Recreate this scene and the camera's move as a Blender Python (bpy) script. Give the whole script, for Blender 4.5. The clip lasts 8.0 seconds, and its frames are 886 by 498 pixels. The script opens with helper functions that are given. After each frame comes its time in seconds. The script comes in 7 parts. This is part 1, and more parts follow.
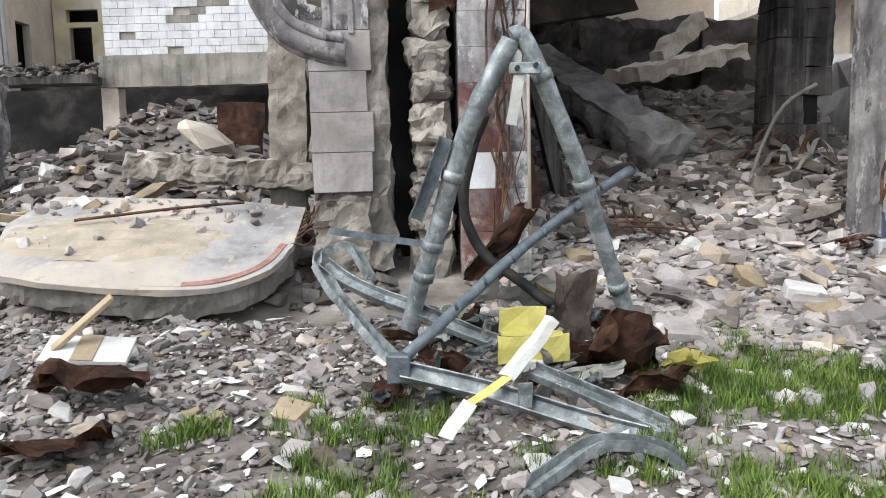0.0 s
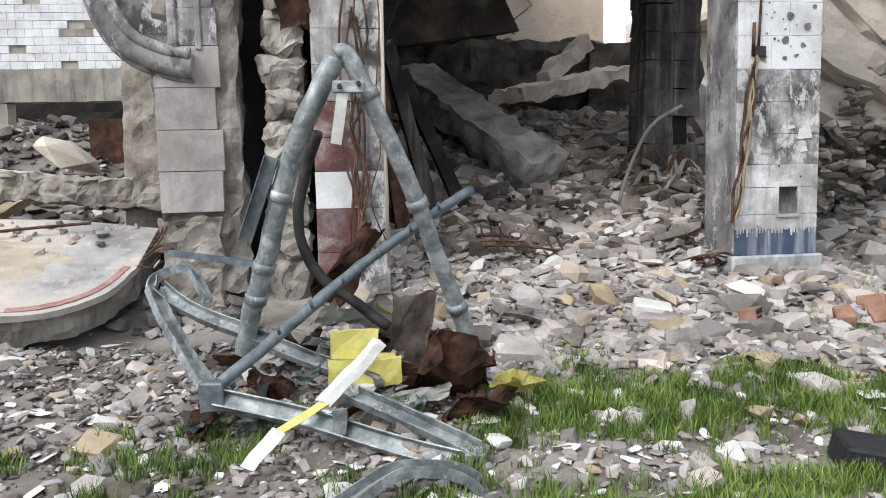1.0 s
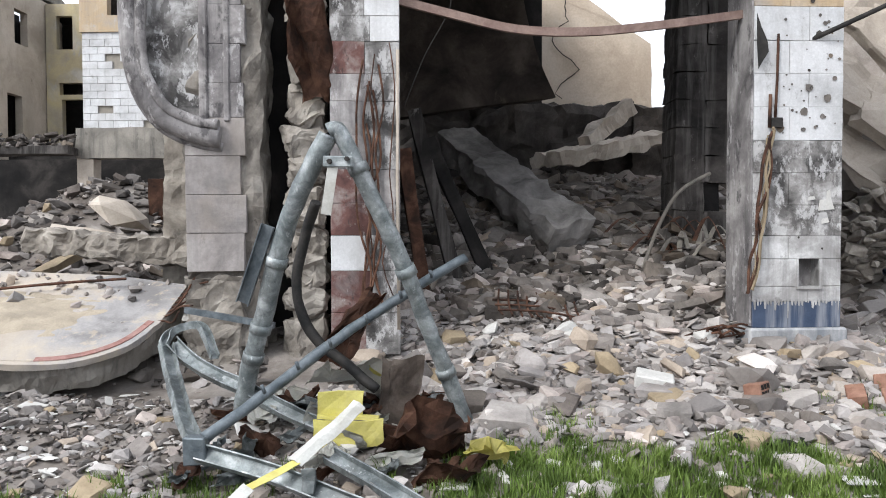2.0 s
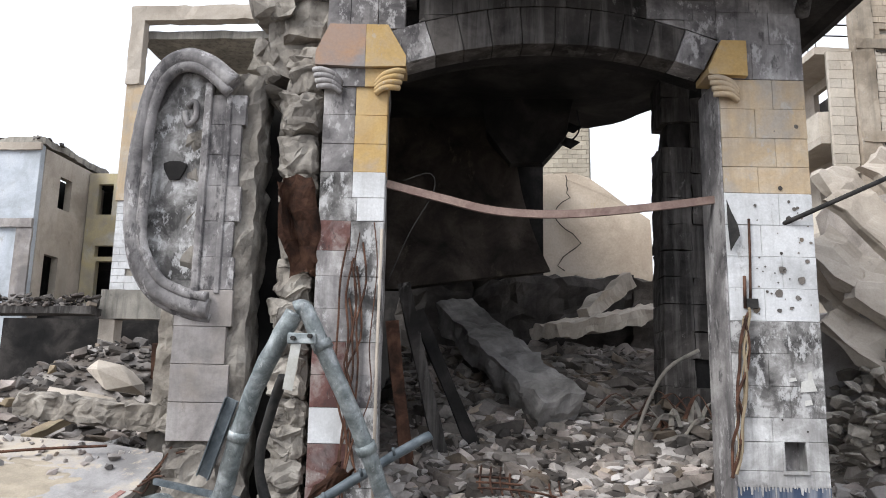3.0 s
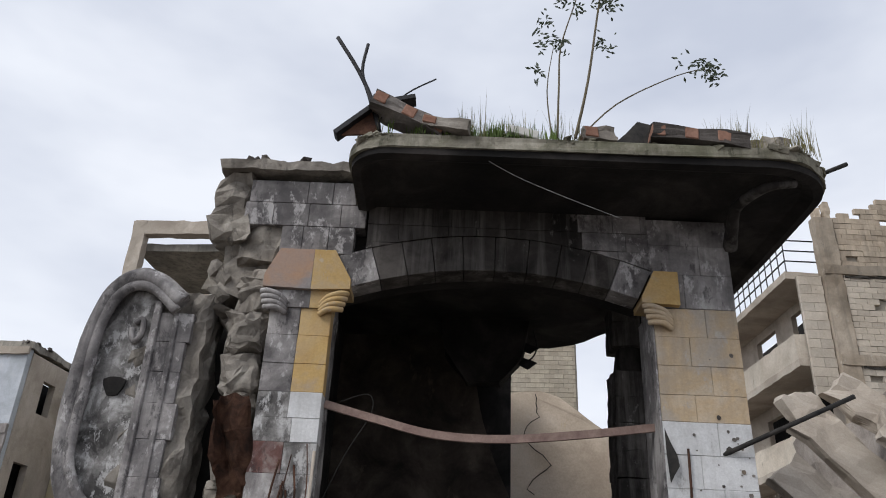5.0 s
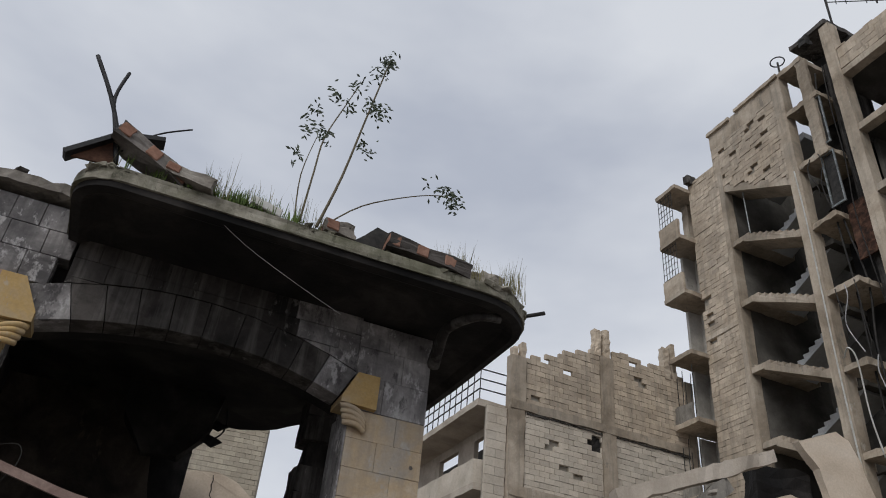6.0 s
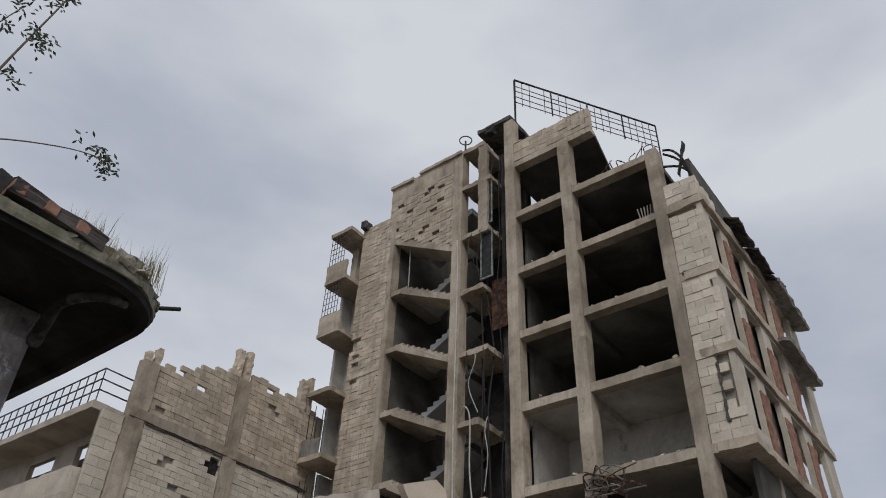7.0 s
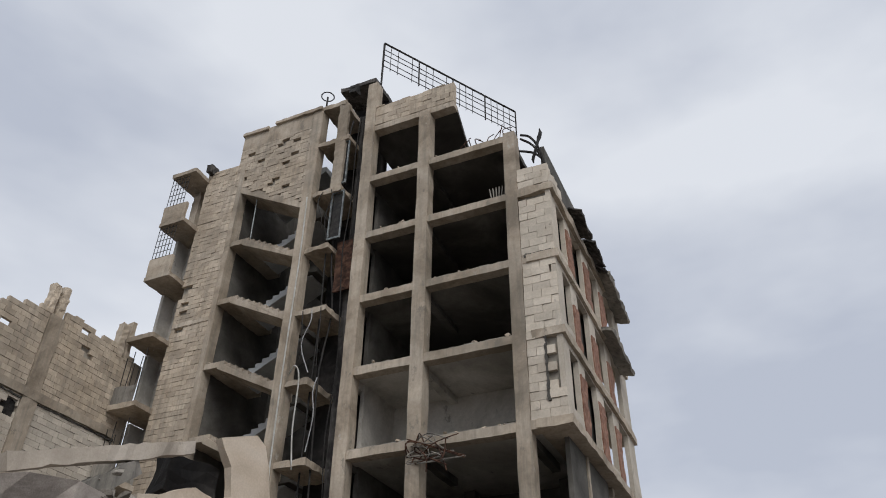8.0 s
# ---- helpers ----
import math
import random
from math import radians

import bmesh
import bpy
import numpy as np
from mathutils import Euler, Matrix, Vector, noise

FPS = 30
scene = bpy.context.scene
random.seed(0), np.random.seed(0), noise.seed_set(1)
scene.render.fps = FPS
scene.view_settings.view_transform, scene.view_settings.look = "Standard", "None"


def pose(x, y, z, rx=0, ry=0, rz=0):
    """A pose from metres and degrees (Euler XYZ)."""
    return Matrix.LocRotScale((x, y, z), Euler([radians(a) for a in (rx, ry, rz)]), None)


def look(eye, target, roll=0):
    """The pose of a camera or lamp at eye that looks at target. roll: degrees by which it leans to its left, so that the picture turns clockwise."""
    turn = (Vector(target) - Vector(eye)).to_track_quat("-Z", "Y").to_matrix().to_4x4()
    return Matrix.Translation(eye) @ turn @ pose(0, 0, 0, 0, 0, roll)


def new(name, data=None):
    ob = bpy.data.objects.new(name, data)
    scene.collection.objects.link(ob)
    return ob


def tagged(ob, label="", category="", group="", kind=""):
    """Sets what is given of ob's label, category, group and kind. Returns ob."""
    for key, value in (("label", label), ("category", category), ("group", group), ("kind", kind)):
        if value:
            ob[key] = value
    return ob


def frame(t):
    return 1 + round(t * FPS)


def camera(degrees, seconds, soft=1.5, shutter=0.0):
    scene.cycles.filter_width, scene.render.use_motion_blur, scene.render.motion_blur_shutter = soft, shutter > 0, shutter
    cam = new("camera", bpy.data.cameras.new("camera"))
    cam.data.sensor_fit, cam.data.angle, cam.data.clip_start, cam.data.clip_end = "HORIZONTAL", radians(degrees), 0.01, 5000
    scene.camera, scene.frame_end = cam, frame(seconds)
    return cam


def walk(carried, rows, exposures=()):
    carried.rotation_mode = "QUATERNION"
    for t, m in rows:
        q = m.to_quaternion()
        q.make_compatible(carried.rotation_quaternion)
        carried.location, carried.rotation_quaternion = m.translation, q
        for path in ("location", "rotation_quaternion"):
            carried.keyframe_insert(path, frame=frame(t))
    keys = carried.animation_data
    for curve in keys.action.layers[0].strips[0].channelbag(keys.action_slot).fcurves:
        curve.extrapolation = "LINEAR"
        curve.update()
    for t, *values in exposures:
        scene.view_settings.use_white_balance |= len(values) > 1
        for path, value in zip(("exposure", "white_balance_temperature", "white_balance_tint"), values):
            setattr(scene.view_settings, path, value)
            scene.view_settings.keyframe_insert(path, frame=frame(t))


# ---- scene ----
cam = camera(59.9, 8.0, 1.0)
PATH = [
    (0, (0.142, -0.228, 1.687), (0.106, 1.757, 1.447), -1.3),
    (0.5, (0.57, -0.154, 1.675), (0.587, 1.836, 1.474), -1.9),
    (1, (1.037, -0.121, 1.68), (1.17, 1.864, 1.483), -1.2),
    (1.2, (1.249, -0.142, 1.691), (1.315, 1.849, 1.513), -0.9),
    (2.3, (2.057, -0.471, 1.871), (1.972, 1.527, 1.89), -0.3),
    (2.5, (2.19, -0.514, 1.887), (2.103, 1.482, 1.981), -0.7),
    (3, (2.498, -0.555, 1.968), (2.342, 1.406, 2.325), 1.1),
    (3.5, (2.771, -0.642, 2.007), (2.563, 1.282, 2.512), 1.3),
    (4, (3.069, -0.627, 2.055), (2.823, 1.26, 2.67), 1.5),
    (4.2, (3.157, -0.594, 2.067), (2.912, 1.272, 2.744), 1.5),
    (5.3, (3.379, -0.704, 2.116), (3.314, 1.045, 3.084), 3.9),
    (5.5, (3.381, -0.721, 2.114), (3.479, 0.983, 3.157), 4.1),
    (6, (3.44, -0.697, 2.105), (3.914, 0.899, 3.213), 5.8),
    (6.5, (3.622, -0.611, 2.09), (4.404, 0.803, 3.268), 7.1),
    (7, (3.895, -0.467, 2.083), (5.025, 0.643, 3.304), 2.4),
    (7.5, (4.02, -0.323, 2.079), (5.331, 0.601, 3.273), 0.8),
    (8, (4.114, -0.161, 2.105), (5.52, 0.654, 3.271), 0.8),
]
EXPOSURES = [(0.0, 0.8, 6200, 9), (2.5, 0.7, 6200, 10), (3.5, 0.6, 6200, 10), (4.2, 0.35, 6200, 10), (5.5, -0.4, 6300, 11), (6.0, -0.55, 6300, 10), (7.0, -0.65, 6300, 10), (7.5, -0.65, 6300, 10), (8.0, -0.4, 6300, 10)]
walk(cam, [(t, look(eye, target, roll)) for t, eye, target, roll in PATH], EXPOSURES)

# ---- world and sun: a bright overcast sky ----
world = bpy.data.worlds.new("world")
scene.world = world
world.use_nodes = True
wn, wl = world.node_tree.nodes, world.node_tree.links
wn.clear()
w_out = wn.new("ShaderNodeOutputWorld")
w_bg = wn.new("ShaderNodeBackground")
w_sky = wn.new("ShaderNodeTexSky")
w_sky.sky_type = "NISHITA"
w_sky.sun_disc = False
w_sky.sun_elevation, w_sky.sun_rotation = radians(48), radians(205)
w_sky.air_density, w_sky.dust_density = 1.0, 3.0
w_scale = wn.new("ShaderNodeVectorMath")
w_scale.operation = "SCALE"
w_scale.inputs["Scale"].default_value = 0.1
wl.new(w_sky.outputs["Color"], w_scale.inputs[0])
w_geo = wn.new("ShaderNodeTexCoord")
w_map = wn.new("ShaderNodeMapping")
w_map.inputs["Scale"].default_value = (1.0, 1.0, 2.4)
wl.new(w_geo.outputs["Generated"], w_map.inputs["Vector"])
w_noise = wn.new("ShaderNodeTexNoise")
w_noise.inputs["Scale"].default_value = 1.7
w_noise.inputs["Detail"].default_value = 5.0
w_noise.inputs["Roughness"].default_value = 0.5
wl.new(w_map.outputs["Vector"], w_noise.inputs["Vector"])
w_ramp = wn.new("ShaderNodeValToRGB")
w_ramp.color_ramp.elements[0].position, w_ramp.color_ramp.elements[0].color = 0.37, (0.72, 0.76, 0.86, 1)
w_ramp.color_ramp.elements[1].position, w_ramp.color_ramp.elements[1].color = 0.63, (1.1, 1.12, 1.16, 1)
wl.new(w_noise.outputs["Fac"], w_ramp.inputs["Fac"])
w_mix = wn.new("ShaderNodeMix")
w_mix.data_type = "RGBA"
w_mix.inputs["Factor"].default_value = 0.88
wl.new(w_scale.outputs["Vector"], w_mix.inputs["A"])
wl.new(w_ramp.outputs["Color"], w_mix.inputs["B"])
wl.new(w_mix.outputs["Result"], w_bg.inputs["Color"])
wl.new(w_bg.outputs["Background"], w_out.inputs["Surface"])
sun = new("sun", bpy.data.lights.new("sun", "SUN"))
sun.data.energy, sun.data.angle, sun.data.color = 2.2, radians(30), (1.0, 0.97, 0.92)
sun.matrix_world = look((-22, -22, 30), (0, 0, 0))


# ---- materials ----
def lin(c):
    return tuple(c) + (1.0,)


def mat(name, cols, scale=3.0, rough=0.9, bump=0.35, fine=40.0, metal=0.0, streak=0.0, streak_col=(0.03, 0.03, 0.032), vary=0.12, mixed=(), stain=0.0, stain_col=(0.05, 0.045, 0.04), peels=()):
    """Mottled surface of two or three colours, with grain, relief, stains and rain streaks, in metres."""
    m = bpy.data.materials.new(name)
    m.use_nodes = True
    n, l = m.node_tree.nodes, m.node_tree.links
    b = n["Principled BSDF"]
    b.inputs["Roughness"].default_value = rough
    b.inputs["Metallic"].default_value = metal
    b.inputs["Specular IOR Level"].default_value = 0.3
    tc = n.new("ShaderNodeNewGeometry")
    pos = tc.outputs["Position"]

    def noise_tex(s, detail, rgh=0.6, vec=pos, dist=0.0):
        t = n.new("ShaderNodeTexNoise")
        t.inputs["Scale"].default_value = s
        t.inputs["Detail"].default_value = detail
        t.inputs["Roughness"].default_value = rgh
        t.inputs["Distortion"].default_value = dist
        l.new(vec, t.inputs["Vector"])
        return t.outputs["Fac"]

    def ramp(fac, stops):
        r = n.new("ShaderNodeValToRGB")
        while len(r.color_ramp.elements) < len(stops):
            r.color_ramp.elements.new(0.5)
        for e, (p, c) in zip(r.color_ramp.elements, stops):
            e.position, e.color = p, lin(c)
        l.new(fac, r.inputs["Fac"])
        return r.outputs["Color"]

    def blend(fac, a, c, kind="MIX"):
        x = n.new("ShaderNodeMix")
        x.data_type, x.blend_type = "RGBA", kind
        for sock, v in (("Factor", fac), ("A", a), ("B", c)):
            if hasattr(v, "is_linked"):
                l.new(v, x.inputs[sock])
            else:
                x.inputs[sock].default_value = v if sock == "Factor" else lin(v)
        return x.outputs["Result"]

    k = len(cols)
    big = noise_tex(scale, 6, 0.62, dist=0.4)
    stops = [(0.36 + 0.3 * i / max(1, k - 1), c) for i, c in enumerate(cols)]
    col = ramp(big, stops)
    grain = noise_tex(fine, 4, 0.7)
    col = blend(0.5, col, ramp(grain, [(0.25, (0.55, 0.55, 0.55)), (0.75, (1.0, 1.0, 1.0))]), "MULTIPLY")
    if vary:
        info = n.new("ShaderNodeObjectInfo")
        col = blend(1.0, col, ramp(info.outputs["Random"], [(0.0, (1 - vary * 2,) * 3), (1.0, (1, 1 - vary * 0.1, 1 - vary * 0.25))]), "MULTIPLY")
        col = blend(1.0, col, ramp(tc.outputs["Random Per Island"], [(0.0, (1 - vary * 2.4, 1 - vary * 2.5, 1 - vary * 2.6)), (1.0, (1, 1 - vary * 0.1, 1 - vary * 0.25))]), "MULTIPLY")
    if mixed:
        mx = n.new("ShaderNodeValToRGB")
        mx.color_ramp.interpolation = "CONSTANT"
        while len(mx.color_ramp.elements) < len(mixed):
            mx.color_ramp.elements.new(0.5)
        for e, (at_p, c) in zip(mx.color_ramp.elements, mixed):
            e.position, e.color = at_p, lin(c)
        seed_mix = n.new("ShaderNodeMath")
        seed_mix.operation = "ADD"
        info2 = n.new("ShaderNodeObjectInfo")
        l.new(tc.outputs["Random Per Island"], seed_mix.inputs[0])
        l.new(info2.outputs["Random"], seed_mix.inputs[1])
        wrap = n.new("ShaderNodeMath")
        wrap.operation = "FRACT"
        l.new(seed_mix.outputs["Value"], wrap.inputs[0])
        l.new(wrap.outputs["Value"], mx.inputs["Fac"])
        col = blend(1.0, col, mx.outputs["Color"], "MULTIPLY")
    if stain:
        st = ramp(noise_tex(scale * 0.45, 7, 0.68, dist=0.8), [(0.52 - 0.1 * stain, (0, 0, 0)), (0.6, (stain,) * 3)])
        col = blend(st, col, stain_col)
    if streak:
        mp = n.new("ShaderNodeMapping")
        mp.inputs["Scale"].default_value = (5.0, 5.0, 0.35)
        l.new(pos, mp.inputs["Vector"])
        sk = ramp(noise_tex(1.0, 5, 0.65, mp.outputs["Vector"]), [(0.48, (0, 0, 0)), (0.66, (streak,) * 3)])
        col = blend(sk, col, streak_col)
    relief = None
    for ps, limit, pc, amount in peels:
        pm = n.new("ShaderNodeMapping")
        pm.inputs["Scale"].default_value = (1.0, 1.0, 0.55)
        pm.inputs["Location"].default_value = (ps * 3.7, limit * 20, ps)
        l.new(pos, pm.inputs["Vector"])
        flake = noise_tex(ps * 1.9, 10, 0.72, pm.outputs["Vector"], 0.15)
        edge = ramp(flake, [(limit - 0.01, (0, 0, 0)), (limit + 0.045, (amount * 0.85,) * 3)])
        tone = blend(0.55, pc, ramp(noise_tex(ps * 3.1, 5, 0.7), [(0.3, tuple(c * 0.45 for c in pc)), (0.7, pc)]))
        col = blend(edge, col, tone)
        relief = edge
    l.new(col, b.inputs["Base Color"])
    if bump:
        bp = n.new("ShaderNodeBump")
        bp.inputs["Strength"].default_value = bump
        bp.inputs["Distance"].default_value = 0.03
        height = noise_tex(fine * 0.4, 8, 0.72)
        if relief is not None:
            height = blend(0.45, ramp(height, [(0, (0, 0, 0)), (1, (1, 1, 1))]), relief, "SUBTRACT")
        l.new(height, bp.inputs["Height"])
        l.new(bp.outputs["Normal"], b.inputs["Normal"])
    return m


M = {}
M["dirt"] = mat("dirt", [(0.105, 0.088, 0.075), (0.21, 0.185, 0.163), (0.34, 0.31, 0.28)], 1.2, 0.95, 0.9, 22, vary=0)
M["rubble"] = mat("rubble", [(0.41, 0.392, 0.388), (0.6, 0.577, 0.572), (0.74, 0.715, 0.712)], 1.5, 0.95, 0.7, 30, vary=0.175, mixed=[(0.0, (0.62, 0.6, 0.58)), (0.14, (1.0, 0.98, 0.95)), (0.34, (0.86, 0.81, 0.75)), (0.46, (1.12, 1.12, 1.12)), (0.6, (1.02, 0.95, 0.91)), (0.74, (1.25, 1.24, 1.22)), (0.85, (0.5, 0.485, 0.475)), (0.93, (1.05, 0.93, 0.78))])
# Darker copy of rubble; in the side heap it also carries shade.
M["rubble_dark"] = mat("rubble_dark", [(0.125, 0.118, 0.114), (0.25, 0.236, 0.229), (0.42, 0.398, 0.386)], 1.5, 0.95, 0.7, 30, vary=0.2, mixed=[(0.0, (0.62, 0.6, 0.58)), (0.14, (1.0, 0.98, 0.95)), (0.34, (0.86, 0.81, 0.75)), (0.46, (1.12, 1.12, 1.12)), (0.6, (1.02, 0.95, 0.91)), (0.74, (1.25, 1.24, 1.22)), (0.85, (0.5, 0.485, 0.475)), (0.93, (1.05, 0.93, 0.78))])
M["white_chunk"] = mat("white_chunk", [(0.6, 0.59, 0.56), (0.74, 0.73, 0.7)], 4, 0.85, 0.3, 40, vary=0.06)
M["tan_stone"] = mat("tan_stone", [(0.34, 0.27, 0.18), (0.5, 0.41, 0.28)], 3, 0.9, 0.5, 40, vary=0.12)
M["concrete"] = mat("concrete", [(0.22, 0.205, 0.18), (0.34, 0.32, 0.28), (0.44, 0.41, 0.36)], 0.8, 0.9, 0.4, 25, streak=0.5, vary=0.08, stain=0.5, stain_col=(0.12, 0.11, 0.1), peels=[(1.8, 0.6, (0.13, 0.12, 0.11), 0.7)])
M["concrete_pale"] = mat("concrete_pale", [(0.42, 0.365, 0.305), (0.55, 0.485, 0.41), (0.64, 0.575, 0.5)], 0.7, 0.9, 0.35, 25, vary=0.06, stain=0.35, stain_col=(0.26, 0.23, 0.19), peels=[(1.6, 0.62, (0.27, 0.245, 0.21), 0.7)])
M["tower_concrete"] = mat("tower_concrete", [(0.3, 0.246, 0.186), (0.48, 0.405, 0.318), (0.6, 0.52, 0.425)], 0.5, 0.9, 0.5, 9, streak=0.35, streak_col=(0.13, 0.12, 0.1), vary=0.06, stain=0.35, stain_col=(0.16, 0.145, 0.12), peels=[(0.9, 0.6, (0.2, 0.18, 0.15), 0.75), (1.5, 0.63, (0.56, 0.53, 0.47), 0.7)])
# Inner surfaces: burnt, with the deep rooms' shade also put into the colour.
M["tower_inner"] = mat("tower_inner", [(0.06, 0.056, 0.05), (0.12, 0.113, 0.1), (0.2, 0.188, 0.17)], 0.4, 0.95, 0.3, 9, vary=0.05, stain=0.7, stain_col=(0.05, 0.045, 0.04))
M["tower_pale"] = mat("tower_pale", [(0.42, 0.4, 0.36), (0.6, 0.57, 0.52), (0.7, 0.67, 0.62)], 0.5, 0.9, 0.3, 9, vary=0.05, stain=0.4, stain_col=(0.16, 0.15, 0.13), peels=[(0.7, 0.62, (0.14, 0.13, 0.12), 0.7)])
M["stair_pale"] = mat("stair_pale", [(0.5, 0.52, 0.53), (0.66, 0.68, 0.69)], 0.8, 0.85, 0.25, 9, vary=0.05, stain=0.3, stain_col=(0.3, 0.3, 0.29))
M["board_brown"] = mat("board_brown", [(0.07, 0.055, 0.045), (0.15, 0.12, 0.1), (0.26, 0.22, 0.19)], 3, 0.88, 0.5, 30, vary=0.05, streak=0.4, streak_col=(0.05, 0.04, 0.034))
M["cream"] = mat("cream", [(0.54, 0.44, 0.34), (0.7, 0.585, 0.465), (0.76, 0.66, 0.55)], 0.6, 0.9, 0.3, 20, vary=0.04, stain=0.35, stain_col=(0.4, 0.34, 0.26), peels=[(1.1, 0.63, (0.55, 0.4, 0.2), 0.5)])
M["burnt_boards"] = mat("burnt_boards", [(0.02, 0.017, 0.015), (0.06, 0.048, 0.04), (0.12, 0.1, 0.085)], 1.2, 0.9, 0.6, 18, vary=0.05, peels=[(1.4, 0.6, (0.15, 0.12, 0.095), 0.6)])
M["beam_grey"] = mat("beam_grey", [(0.12, 0.113, 0.106), (0.21, 0.2, 0.19), (0.32, 0.305, 0.29)], 1.5, 0.92, 0.6, 20, vary=0.03, stain=0.4, stain_col=(0.09, 0.085, 0.08))
M["plaster_blue"] = mat("plaster_blue", [(0.42, 0.45, 0.48), (0.56, 0.6, 0.65), (0.66, 0.69, 0.72)], 0.7, 0.88, 0.3, 18, vary=0.03, stain=0.4, stain_col=(0.3, 0.31, 0.32), peels=[(1.2, 0.6, (0.4, 0.39, 0.36), 0.7)])
M["ochre_pale"] = mat("ochre_pale", [(0.45, 0.4, 0.3), (0.55, 0.47, 0.28), (0.55, 0.52, 0.45)], 0.6, 0.88, 0.3, 20, vary=0.05, stain=0.5, stain_col=(0.2, 0.18, 0.15), peels=[(1.0, 0.58, (0.4, 0.38, 0.34), 0.8)])
M["block_white"] = mat("block_white", [(0.53, 0.47, 0.37), (0.67, 0.605, 0.49)], 0.7, 0.9, 0.3, 14, vary=0.1, streak=0.3, streak_col=(0.24, 0.22, 0.185))
M["block_cracked"] = mat("block_cracked", [(0.62, 0.55, 0.46), (0.8, 0.73, 0.63)], 0.7, 0.9, 0.3, 14, vary=0.1, stain=0.35, stain_col=(0.3, 0.27, 0.22), peels=[(1.3, 0.64, (0.22, 0.2, 0.17), 0.7)])
M["block_tan"] = mat("block_tan", [(0.58, 0.485, 0.375), (0.77, 0.665, 0.54)], 0.7, 0.9, 0.35, 12, vary=0.12, streak=0.4, streak_col=(0.2, 0.18, 0.15), stain=0.3, stain_col=(0.2, 0.175, 0.14), peels=[(0.8, 0.62, (0.27, 0.23, 0.18), 0.7)])
M["mortar"] = mat("mortar", [(0.28, 0.255, 0.215), (0.4, 0.37, 0.315)], 1.0, 0.95, 0.4, 20, vary=0)
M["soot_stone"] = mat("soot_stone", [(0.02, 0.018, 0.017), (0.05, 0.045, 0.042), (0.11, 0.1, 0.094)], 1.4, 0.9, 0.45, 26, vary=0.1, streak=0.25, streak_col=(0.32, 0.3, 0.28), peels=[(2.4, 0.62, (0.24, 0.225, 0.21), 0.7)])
# Near-black for burnt parts, and for shade put into the colour of recesses.
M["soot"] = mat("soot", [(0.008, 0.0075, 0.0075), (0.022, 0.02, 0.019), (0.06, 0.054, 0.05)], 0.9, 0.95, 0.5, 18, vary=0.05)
M["grey_stone"] = mat("grey_stone", [(0.12, 0.113, 0.115), (0.32, 0.305, 0.305), (0.6, 0.58, 0.57)], 1.3, 0.9, 0.45, 28, vary=0.1, streak=0.5, streak_col=(0.07, 0.066, 0.067), stain=0.35, stain_col=(0.09, 0.085, 0.087), peels=[(2.3, 0.56, (0.55, 0.53, 0.52), 0.8), (1.7, 0.57, (0.06, 0.056, 0.058), 0.85)])
M["rough_core"] = mat("rough_core", [(0.2, 0.182, 0.16), (0.36, 0.332, 0.295), (0.54, 0.51, 0.46)], 2.6, 0.95, 1.0, 14, vary=0.15, stain=0.35, stain_col=(0.1, 0.092, 0.085), peels=[(2.5, 0.58, (0.16, 0.146, 0.13), 0.7)])
M["capital_orange"] = mat("capital_orange", [(0.3, 0.27, 0.26), (0.46, 0.28, 0.17), (0.42, 0.3, 0.24)], 1.2, 0.88, 0.3, 30, vary=0.04, stain=0.4, stain_col=(0.24, 0.22, 0.22))
M["ochre"] = mat("ochre", [(0.45, 0.4, 0.34), (0.56, 0.43, 0.28), (0.62, 0.54, 0.44)], 1.0, 0.88, 0.3, 30, vary=0.06, streak=0.3, streak_col=(0.2, 0.17, 0.14), stain=0.3, stain_col=(0.36, 0.33, 0.29), peels=[(2.2, 0.6, (0.46, 0.43, 0.39), 0.8), (3.0, 0.64, (0.25, 0.22, 0.2), 0.8)])
M["ochre_bright"] = mat("ochre_bright", [(0.49, 0.32, 0.13), (0.57, 0.39, 0.16), (0.48, 0.37, 0.25)], 1.6, 0.85, 0.25, 30, vary=0.05, stain=0.2, stain_col=(0.4, 0.36, 0.3), peels=[(2.8, 0.62, (0.46, 0.4, 0.33), 0.8)])
M["plaster_white"] = mat("plaster_white", [(0.5, 0.5, 0.5), (0.68, 0.685, 0.69), (0.76, 0.765, 0.77)], 1.3, 0.85, 0.3, 35, vary=0.03, streak=0.3, streak_col=(0.3, 0.29, 0.28), stain=0.35, stain_col=(0.36, 0.35, 0.34), peels=[(2.6, 0.62, (0.33, 0.32, 0.3), 0.8)])
M["plaster_stained"] = mat("plaster_stained", [(0.34, 0.33, 0.32), (0.6, 0.595, 0.59), (0.74, 0.74, 0.735)], 1.9, 0.88, 0.35, 35, vary=0.03, streak=0.6, streak_col=(0.14, 0.135, 0.13), stain=0.6, stain_col=(0.2, 0.19, 0.18), peels=[(2.4, 0.57, (0.2, 0.19, 0.18), 0.8)])
M["pale_stone"] = mat("pale_stone", [(0.23, 0.212, 0.205), (0.38, 0.352, 0.338), (0.52, 0.49, 0.47)], 1.2, 0.9, 0.45, 26, vary=0.06, streak=0.35, streak_col=(0.17, 0.16, 0.155), stain=0.4, stain_col=(0.3, 0.26, 0.22), peels=[(2.6, 0.6, (0.26, 0.235, 0.21), 0.75)])
